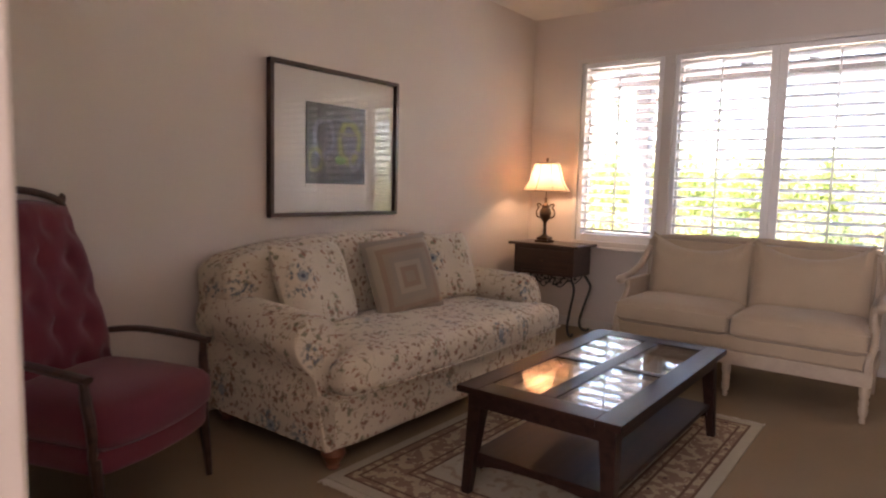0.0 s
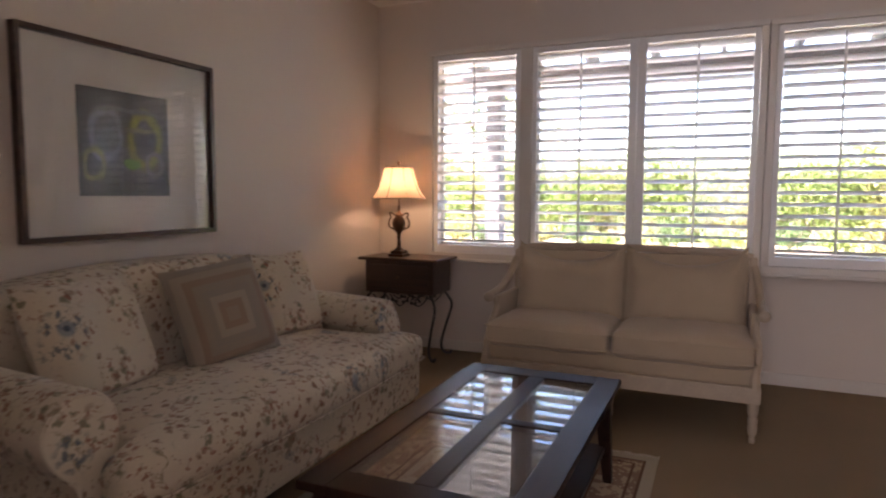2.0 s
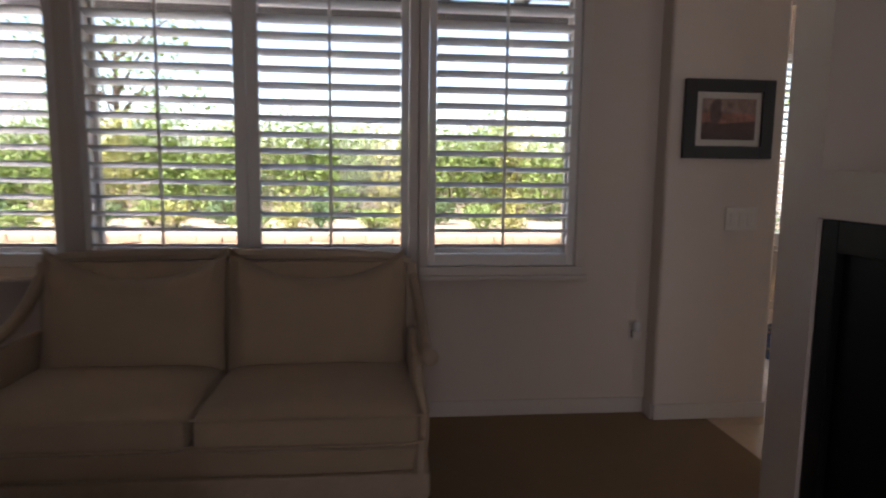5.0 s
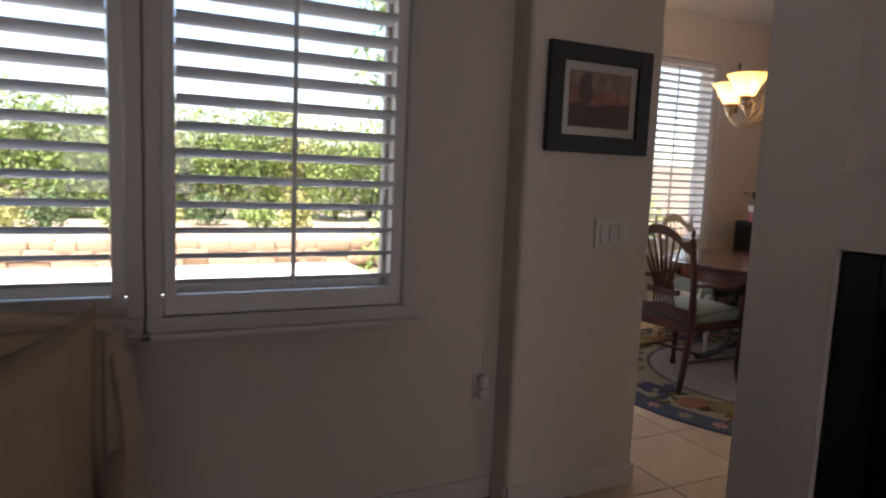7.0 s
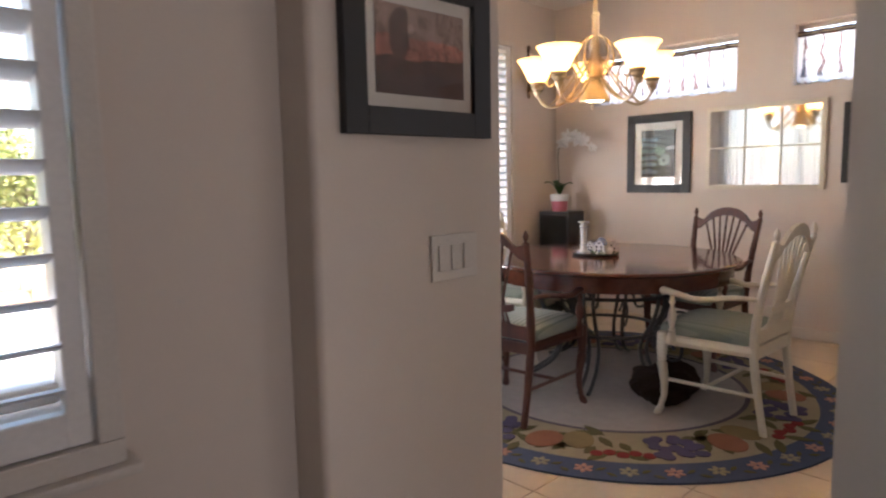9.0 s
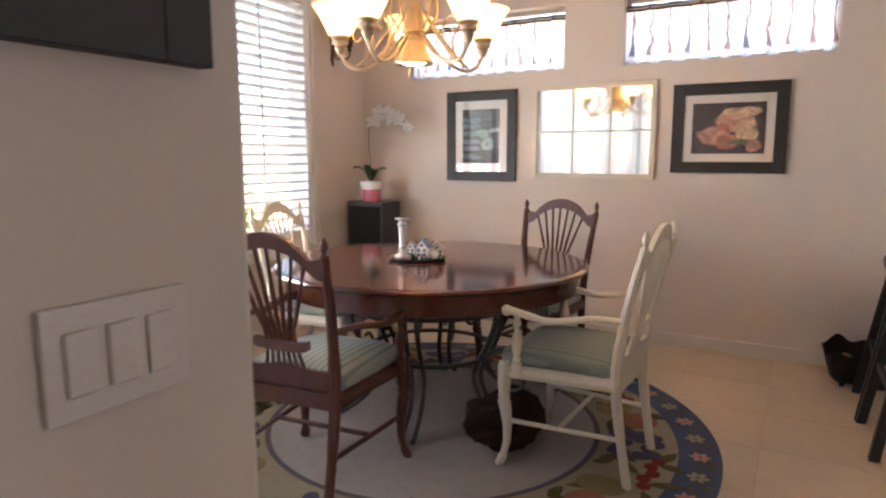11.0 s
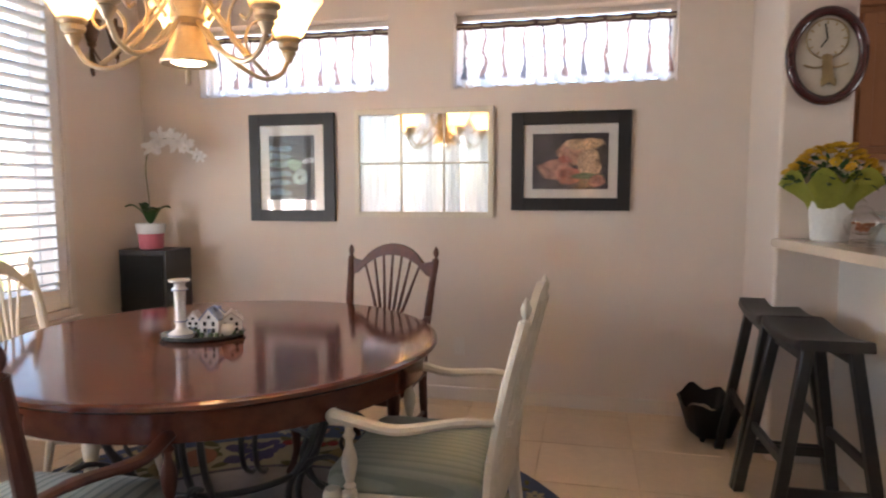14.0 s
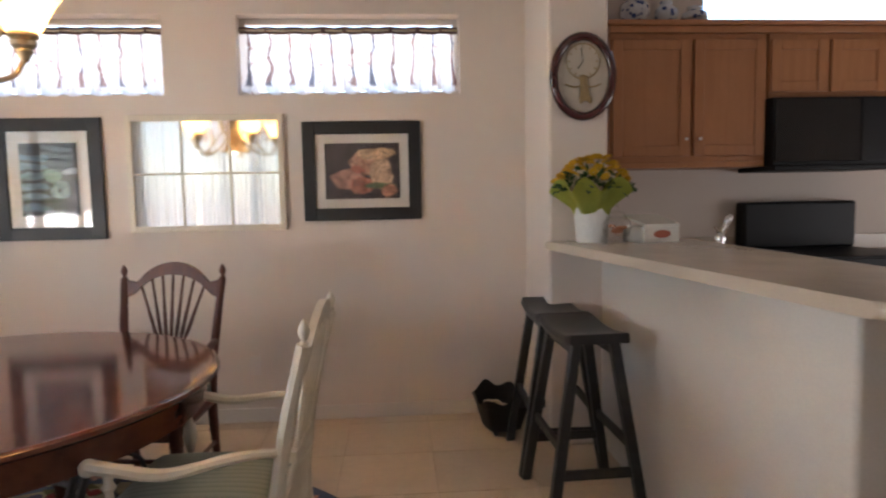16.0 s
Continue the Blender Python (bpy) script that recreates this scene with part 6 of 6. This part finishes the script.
for i in range(140):
    a, r_ = rng.uniform(0, 6.28), .15 * math.sqrt(rng.random())
    z = .20 + .16 * (1 - (r_ / .16) ** 2) * rng.uniform(.4, 1)
    m_ = Matrix.Translation((r_ * math.cos(a), r_ * math.sin(a), z)) @ Euler((rng.uniform(-1, 1), rng.uniform(-1, 1), a)).to_matrix().to_4x4()
    vs = [bm.verts.new(m_ @ Vector(p_)) for p_ in ((0, 0, 0), (.02, .012, .004), (.045, 0, 0), (.02, -.012, .004))]
    bm.faces.new(vs)
part("foliage", bm, LEAF, fl, smooth=False)
MUM = mat("yellow_petals", (.62, .36, .012), .6, vary=.2, scale=60, bump=.2)
bm = B()
for i in range(46):
    a, q = i * 2.4, math.sqrt((i + .5) / 46)
    r_ = .155 * q
    c_ = Vector((r_ * math.cos(a), r_ * math.sin(a), .255 + .115 * (1 - q * q) + rng.uniform(-.012, .012)))
    m_ = Matrix.Translation(c_) @ Euler((-.9 * q * math.sin(a) + rng.uniform(-.2, .2), .9 * q * math.cos(a) + rng.uniform(-.2, .2), a)).to_matrix().to_4x4()
    for ring, (n_, l, up) in enumerate(((11, .027, .004), (9, .019, .010))):
        for k in range(n_):
            b_ = 2 * math.pi * k / n_ + ring * .3
            c, s = math.cos(b_), math.sin(b_)
            vs = [bm.verts.new(m_ @ Vector(((c * x - s * y), (s * x + c * y), z))) for x, y, z in ((.002, 0, 0), (l * .6, .005, up), (l, 0, up * .6), (l * .6, -.005, up))]
            bm.faces.new(vs)
part("blossoms", bm, MUM, fl, smooth=False)
gj = thing("glass_jar", "round glass jar of candies with a knobbed lid", "jar", pose(4.955, 4.065, 1.076))
bm = B()
lathe(bm, [(.03, 0), (.035, .004), (.02, .015), (.055, .035), (.07, .07), (.065, .105), (.04, .125), (.036, .122), (.06, .10), (.065, .07), (.05, .04), (0, .03)], (0, 0, 0), 24)
part("bowl", bm, GLASS, gj)
bm = B()
lathe(bm, [(.042, .126), (.03, .145), (.008, .155), (.015, .17), (0, .182)], (0, 0, 0), 20)
part("lid", bm, GLASS, gj)
bm = B()
for i in range(26):
    a, r_ = rng.uniform(0, 6.28), .04 * math.sqrt(rng.random())
    ball(bm, (r_ * math.cos(a), r_ * math.sin(a), .048 + .035 * rng.random()), .012, .009, .008, 7, 5)
part("candies", bm, mat("caramel_candy", (.36, .12, .04), .35, vary=.4, scale=30), gj)
bo = thing("pastry_box", "white cardboard bakery box with a red oval label", "box", pose(5.06, 3.86, 1.076, 0, 0, -78) @ Matrix.Scale(.86, 4))
CARD = mat("white_card", (.70, .68, .64), .7, vary=.03, scale=5)
bm = B()
bx(bm, -.11, .11, -.11, .11, 0, .085, .002, 1)
part("box_base", bm, CARD, bo)
bm = B()
plate(bm, [(-.112, -.112), (.112, -.112), (.112, .112), (-.112, .112)], .0855, .10)
for v in bm.verts:
    if v.co.y > 0:
        v.co.z += .05
part("lid", bm, CARD, bo)
bm = B()
disc(bm, 0, 0, .055, .022, 0, .002, 0, 20)
for v in bm.verts:
    v.co = Vector((v.co.x, -.1125 + v.co.z, .045 + v.co.y))
part("label", bm, mat("red_oval_print", (.38, .10, .05), .6), bo)

# oval clock on the pillar
ck = thing("wall_clock", "oval wall clock with a dark mahogany rim and pendulum", "clock", pose(5.1895, 4.165, 1.89, 0, 0, -90))
def oval(bm, rx, rz, r, n=48, y=0.0):
    return tube(bm, [(rx * math.cos(2 * math.pi * k / n), y, rz * math.sin(2 * math.pi * k / n)) for k in range(n + 1)], r, 10)
bm = B()
oval(bm, .148, .195, .022, y=-.022)
part("rim", bm, mat("mahogany_rim", (.05, .010, .010), .2, vary=.3, scale=10, coat=.5), ck)
bm = B()
lathe(bm, [(0, 0), (1, 0), (1, .012), (0, .012)], (0, 0, 0), 48, .145, .192)
for v in bm.verts:
    v.co = Vector((v.co.x, -.004 - v.co.z, v.co.y))
part("face", bm, mat("cream_clock_face", (.48, .44, .37), .5, vary=.12, scale=18), ck)
GOLDP = mat("gilt", (.32, .24, .12), .4, .5, vary=.2, scale=20)
bm = B()
oval(bm, .085, .085, .003, y=-.020)
for v in bm.verts:
    v.co.z += .075
for k in range(12):
    a = math.pi * k / 6
    bx(bm, -.003, .003, -.0205, -.018, .064, .078, m=Matrix.Translation((0, 0, .075)) @ Matrix.Rotation(a, 4, "Y"))
part("dial", bm, GOLDP, ck)
for l, a in ((.045, 215), (.065, 350)):
    bm = B()
    bx(bm, -.003, .003, -.024, -.0225, 0, l, m=Matrix.Translation((0, 0, .075)) @ Matrix.Rotation(radians(a), 4, "Y"))
    part("clock_hand", bm, BLACK, ck)
bm = B()
tube(bm, [(0, -.022, -.02), (.012, -.022, -.10)], .002, 5)
lathe(bm, [(0, 0), (.033, 0), (.028, .006), (0, .008)], (0, 0, 0), 20)
for v in bm.verts:
    if abs(v.co.x) < .04 and v.co.y > -.021:
        v.co = Vector((v.co.x + .012, -.022 - v.co.z, v.co.y - .115))
part("pendulum", bm, GOLDP, ck)
bm = B()
tube(bm, spline([(-.09, -.02, -.035), (-.05, -.02, -.05), (0, -.02, -.045), (.05, -.02, -.05), (.09, -.02, -.035)], 5), .004, 6)
part("scrollwork", bm, GOLDP, ck)


# bar stools
def bar_stool(m):
    s_ = thing("bar_stool", "black wooden saddle-seat bar stool at the breakfast bar", "stool", m, "bar stools")
    bm = B()
    n = 16
    rows = []
    for i in range(n + 1):
        x = -.235 + .47 * i / n
        z = .742 + .024 * (x / .235) ** 2
        e = .008 * (abs(x) > .23)
        rows.append([bm.verts.new((x, y, zz)) for y, zz in ((-.128 + e, z - .014), (-.124 + e, z + .004), (-.112, z + .010 - e * .4), (0, z + .006), (.112, z + .010 - e * .4), (.124 - e, z + .004), (.128 - e, z - .014), (.12, z - .034), (-.12, z - .034))])
    for a, b in zip(rows, rows[1:]):
        for k in range(9):
            bm.faces.new((a[k], a[(k + 1) % 9], b[(k + 1) % 9], b[k]))
    bm.faces.new(rows[0])
    bm.faces.new(rows[-1])
    part("seat", bm, BLACKWOOD, s_, angle=30)
    for sy in (-1, 1):
        bm = B()
        bx(bm, -.17, .17, sy * .078 - .010, sy * .078 + .010, .672, .722, .003, 1)
        part("apron", bm, BLACKWOOD, s_)
    for sx in (-1, 1):
        for sy in (-1, 1):
            bm = B()
            bx(bm, -.021, .021, -.021, .021, 0, .728, .004, 1)
            for v in bm.verts:
                k = 1 - v.co.z / .728
                v.co.x += sx * (.172 + .05 * k)
                v.co.y += sy * (.078 + .112 * k)
            part("leg", bm, BLACKWOOD, s_)
        bm = B()
        k = 1 - .20 / .728
        x = sx * (.172 + .05 * k)
        bx(bm, x - .010, x + .010, -.155, .155, .18, .22, .003, 1)
        part("side_stretcher", bm, BLACKWOOD, s_)
    for sy in (-1, 1):
        bm = B()
        k = 1 - .30 / .728
        y = sy * (.078 + .112 * k)
        bx(bm, -.195, .195, y - .010, y + .010, .285, .325, .003, 1)
        part("long_stretcher", bm, BLACKWOOD, s_)
    return s_


ST = bar_stool(pose(4.63, 4.335, -.001, 0, 0, 2))
copy_thing(ST, pose(5.085, 4.34, -.001, 0, 0, -2))

bn = thing("basket", "black folded-rim basket on the floor by the wall", "basket", pose(5.46, 4.55, -.001, 0, 0, 10))
bm = B()
rows = []
n = 40
for j in range(8):
    t_ = j / 7
    r_ = .105 + .05 * t_
    rows.append([])
    for k in range(n):
        a = 2 * math.pi * k / n
        sq = 1 / max(abs(math.cos(a)), abs(math.sin(a))) ** .55
        wav = .022 * max(t_ - .75, 0) * 4 * math.sin(6 * a)
        rows[-1].append(bm.verts.new((1.15 * r_ * sq * math.cos(a), .9 * r_ * sq * math.sin(a), .035 + .165 * t_ + wav + .03 * t_ * abs(math.cos(a)) ** 6)))
for a, b in zip(rows, rows[1:]):
    for k in range(n):
        bm.faces.new((a[k], a[(k + 1) % n], b[(k + 1) % n], b[k]))
bm.faces.new(rows[0])
bmesh.ops.solidify(bm, geom=bm.faces[:], thickness=.006)
part("body", bm, BLACKWOOD, bn, angle=60)
for sx in (-1, 1):
    for sy in (-1, 1):
        bm = B()
        lathe(bm, [(.010, 0), (.016, .015), (.012, .045), (0, .045)], (sx * .07, sy * .05, 0), 10)
        part("foot", bm, BLACKWOOD, bn)
bm = B()
for i in range(7):
    ball(bm, (rng.uniform(-.07, .07), rng.uniform(-.05, .05), .13 + rng.uniform(-.01, .02)), .05, .04, .03, 10, 7)
part("contents", bm, fabric("rolled_cloth", (.30, .22, .16), 200, .3), bn)

# wall outlet on the east wall
eo = thing("wall_outlet", "white wall outlet low on the dining wall", "outlet", pose(XE, 5.95, .34, 0, 0, -90))
bm = B()
bx(bm, -.035, .035, -.006, 0, -.057, .057, .002, 1)
part("plate", bm, TRIM, eo)
for z in (-.025, .025):
    bm = B()
    bx(bm, -.014, .014, -.0085, -.006, z - .014, z + .014, .002, 1)
    part("socket", bm, TRIM, eo)

# ---- garden ----
CONC = mat("pale_concrete", (0.74, 0.71, 0.66), 0.8, vary=0.1, scale=1.2, fine=60, bump=0.2)
GRAVEL = mat("tan_bed_gravel", (0.40, 0.31, 0.22), 0.9, vary=0.2, scale=2.5, fine=45, bump=0.6)
EARTH = mat("dry_earth", (0.28, 0.20, 0.13), 0.95, vary=0.25, scale=1.5, fine=30, bump=0.6)
STONE = mat("tan_garden_stone", (0.40, 0.27, 0.17), 0.85, vary=0.35, scale=4, fine=40, bump=0.6)
GREEN = mat("hedge_leaf", (0.22, 0.30, 0.07), 0.55, vary=0.5, scale=3, fine=20, bump=0)
DEEP = mat("shade_leaf", (0.09, 0.15, 0.045), 0.55, vary=0.4, scale=3, fine=20, bump=0)
YELLOW = mat("yellow_leaf", (0.40, 0.40, 0.12), 0.55, vary=0.4, scale=3, fine=20, bump=0)
STUCCO = mat("grey_patio_paint", (0.15, 0.145, 0.15), 0.7, vary=0.06, scale=3)
BARK = mat("bark", (0.13, 0.09, 0.06), 0.9, vary=0.3, scale=8, fine=40, bump=0.8)
bm = B()
bx(bm, -400, 400, -400, 400, -.3, -.12)
tagged(part("ground", bm, EARTH, smooth=False), "dry earth garden ground", "ground", kind="structure")
bm = B()
bx(bm, -9, 1.6, YW + .2, 9.6, -.12, -.02)
tagged(part("pavement", bm, CONC, smooth=False), "pale concrete patio", "pavement", kind="structure")
bm = B()
bx(bm, -9, 2.6, 9.602, 12.2, -.12, -.02)
tagged(part("pavement", bm, CONC, smooth=False), "pale concrete garden path", "pavement", kind="structure")
# patio roof on a post
pr = thing("patio_cover", "grey painted open patio rafters on square posts", "patio cover")
for k in range(16):
    bm = B()
    x = -8.6 + .64 * k
    bx(bm, x - .025, x + .025, YW + .165, 8.05, 2.66, 2.80, .006, 1)
    part("rafter", bm, STUCCO, pr)
bm = B()
bx(bm, -9, 1.6, 7.64, 7.76, 2.48, 2.66, .01, 1)
part("beam", bm, STUCCO, pr)
for x in (-2.62, -6.3):
    bm = B()
    bx(bm, x - .09, x + .09, 7.61, 7.79, -.02, 2.48, .012, 1)
    part("post", bm, STUCCO, pr)
# raised bed with a stone front
sw_ = thing("garden_wall", "low tan stone wall of a raised garden bed", "garden wall")
bm = B()
bx(bm, -11, 3.0, 12.25, 12.5, -.12, .27)
part("wall_core", bm, EARTH, sw_, smooth=False)
rng = random.Random(11)
stones = []
for q in range(5):
    bm = B()
    bx(bm, -.5, .5, -.5, .5, -.5, .5, .12, 2)
    for v in bm.verts:
        v.co += .07 * Vector((noise.noise(v.co * 3 + Vector((q * 9, 0, 0))), noise.noise(v.co * 3 + Vector((0, q * 9, 0))), noise.noise(v.co * 3 + Vector((0, 0, q * 9)))))
    me = bpy.data.meshes.new("stone")
    bm.to_mesh(me)
    bm.free()
    me.materials.append(STONE)
    for p_ in me.polygons:
        p_.use_smooth = True
    stones.append(me)
for row in range(3):
    x = -9.0
    while x < 2.9:
        w = rng.uniform(.22, .48)
        piece("stone", stones[rng.randrange(5)], sw_, Matrix.LocRotScale((x + w / 2, 12.22 + rng.uniform(-.02, .03), .0 + row * .12 + rng.uniform(-.01, .01)), Euler((0, rng.uniform(-.06, .06), 0)), (w * 1.02, .17, .135)))
        x += w
bm = B()
bx(bm, -14, 6.0, 12.5, 18.0, -.12, .24)
tagged(part("garden_bed", bm, GRAVEL, smooth=False), "raised tan gravel bed behind the stone wall", "ground", kind="structure")


def leaves(bm, c, rx, ry, rz, count, size, rng):
    for _ in range(count):
        while True:
            p = Vector((rng.uniform(-1, 1), rng.uniform(-1, 1), rng.uniform(-1, 1)))
            if .35 < p.length < 1:
                break
        k = 1 + .3 * noise.noise(p * 2 + Vector(c))
        q = Vector((c[0] + p.x * rx * k, c[1] + p.y * ry * k, c[2] + p.z * rz * k))
        m_ = Matrix.Translation(q) @ Euler((rng.uniform(-1.2, 1.2), rng.uniform(-1.2, 1.2), rng.uniform(0, 6.28))).to_matrix().to_4x4()
        s = size * rng.uniform(.6, 1.3)
        vs = [bm.verts.new(m_ @ Vector(v)) for v in ((-s, 0, 0), (0, s * .45, .1 * s), (s, 0, 0), (0, -s * .45, .1 * s))]
        bm.faces.new(vs)
    return bm


def bush(name, label, x, y, z, r, h, material, count, size=.06, group="garden shrubs"):
    b = thing(name, label, "shrub", pose(x, y, z), group)
    bm = B()
    for k in range(5):
        a = rng.uniform(0, 6.28)
        tube(bm, [(0, 0, 0), (.3 * r * math.cos(a), .3 * r * math.sin(a), h * .4), (.6 * r * math.cos(a), .6 * r * math.sin(a), h * .8)], [.025, .018, .008], 6)
    part("stems", bm, BARK, b)
    bm = B()
    for k in range(7):
        a = rng.uniform(0, 6.28)
        q = rng.uniform(0, .55) * r
        leaves(bm, (q * math.cos(a), q * math.sin(a), h * rng.uniform(.2, .75)), r * .66, r * .66, h * .36, count // 7, size, rng)
    part("crown", bm, material, b, smooth=False)
    return b


for i in range(25):
    x = -12.2 + i * .72 + rng.uniform(-.12, .12)
    bush("hedge_shrub", "dense sunlit green hedge shrub behind the stone wall", x, 16.4 + rng.uniform(-.3, .3), .23, .85, 2.15 + rng.uniform(-.2, .3), (GREEN, YELLOW, GREEN, GREEN)[i % 4], 4600, .046)
for i in range(18):
    x = -9.0 + i * .66 + rng.uniform(-.15, .15)
    bush("low_shrub", "low mixed flowering shrub along the stone wall", x, 14.4 + rng.uniform(-.7, .9), .23, .42, .48 + rng.uniform(-.15, .3), (DEEP, GREEN, YELLOW)[i % 3], 900, .036)
for i, (x, y) in enumerate(((2.9, 10.3), (3.8, 10.0), (4.7, 10.3), (5.6, 10.1), (3.4, 11.2), (4.4, 11.3))):
    bush("dining_shrub", "tall pale green shrub outside the dining window", x, y, -.13, .7, 1.5 + .5 * (i > 3), (GREEN, DEEP, DEEP)[i % 3], 2200, .042)


def tree(x, y, h, spread, count, label):
    t_ = thing("tree", label, "tree", pose(x, y, -.13), group="garden trees")
    bm = B()
    tube(bm, spline([(0, 0, 0), (.1, .05, h * .3), (0, .1, h * .6), (.1, 0, h * .9)], 4), [.14, .12, .08, .04], 8)
    tips = []
    for k in range(9):
        a = k * 2.4
        z0 = h * (.35 + .055 * k)
        e = Vector((spread * math.cos(a) * rng.uniform(.6, 1), spread * math.sin(a) * rng.uniform(.6, 1), z0 + h * .28))
        tube(bm, spline([(0.05, .05, z0), e * .5 + Vector((0, 0, z0 * .5)), e], 4), [.05, .03, .012], 6)
        tips.append(e)
    part("trunk", bm, BARK, t_)
    bm = B()
    for e in tips:
        leaves(bm, tuple(e), spread * .55, spread * .55, h * .14, count // 9, .085, rng)
    part("crown", bm, GREEN, t_, smooth=False)


tree(-6.5, 18.6, 5.0, 1.8, 1500, "green garden tree beyond the hedge")
tree(4.9, 13.2, 4.6, 1.6, 2400, "leafy garden tree outside the dining room")
# neighbouring garden wall far behind, and a spa pool on the patio
bm = B()
bx(bm, -30, 20, 22.0, 22.2, -.13, 1.9)
tagged(part("boundary_wall", bm, mat("tan_block_wall", (.42, .35, .27), .85, vary=.15, scale=2, fine=30, bump=.4), smooth=False), "tan block boundary wall", "wall", kind="structure")
pl = thing("pool", "round pale blue pool set in the patio", "pool", pose(-.55, 7.75, -.02))
bm = B()
lathe(bm, [(.86, 0), (.98, 0), (1.0, .02), (.98, .04), (.88, .04), (.86, .03), (.86, 0)], (0, 0, 0), 48, 1.3, .8)
part("coping", bm, STONE, pl)
bm = B()
lathe(bm, [(0, .004), (.862, .004), (.862, .012), (0, .012)], (0, 0, 0), 48, 1.3, .8)
part("water", bm, mat("pool_water", (.22, .36, .42), .06, vary=.1, scale=3, bump=0), pl)

# ---- floor tiles of dining room and kitchen ----
tile_meshes = []
TS = .455
for q in range(3):
    bm = B()
    bx(bm, -TS / 2 + .002, TS / 2 - .002, -TS / 2 + .002, TS / 2 - .002, -.0055, .0, .0018, 1)
    me = bpy.data.meshes.new("tile")
    bmesh.ops.recalc_face_normals(bm, faces=bm.faces)
    bm.to_mesh(me)
    bm.free()
    me.materials.append(TILE)
    tile_meshes.append(me)
nt, b_, tc = nodes_of(TILE)
oi = nt.nodes.new("ShaderNodeObjectInfo")
off = nt.nodes.new("ShaderNodeVectorMath")
off.operation = "MULTIPLY_ADD"
off.inputs[1].default_value = (30, 50, 10)
nt.links.new(oi.outputs["Random"], off.inputs[0])
nt.links.new(tc.outputs["Object"], off.inputs[2])
for n_ in nt.nodes:
    if n_.type == "TEX_NOISE":
        nt.links.new(off.outputs[0], n_.inputs["Vector"])
hs = nt.nodes.new("ShaderNodeHueSaturation")
nt.links.new(ramp(nt, oi.outputs["Random"], 0, 1, .94, 1.05), hs.inputs["Value"])
nt.links.new(b_.inputs["Base Color"].links[0].from_socket, hs.inputs["Color"])
nt.links.new(hs.outputs[0], b_.inputs["Base Color"])
for i in range(10):
    for j in range(17):
        x, y = 1.56 + TS * (i + .5), YN - TS * (j + .5)
        piece("tile", tile_meshes[(i * 7 + j * 3) % 3], tile_floor, pose(x, y, 0, 0, 0, 90 * ((i + j) % 4)))
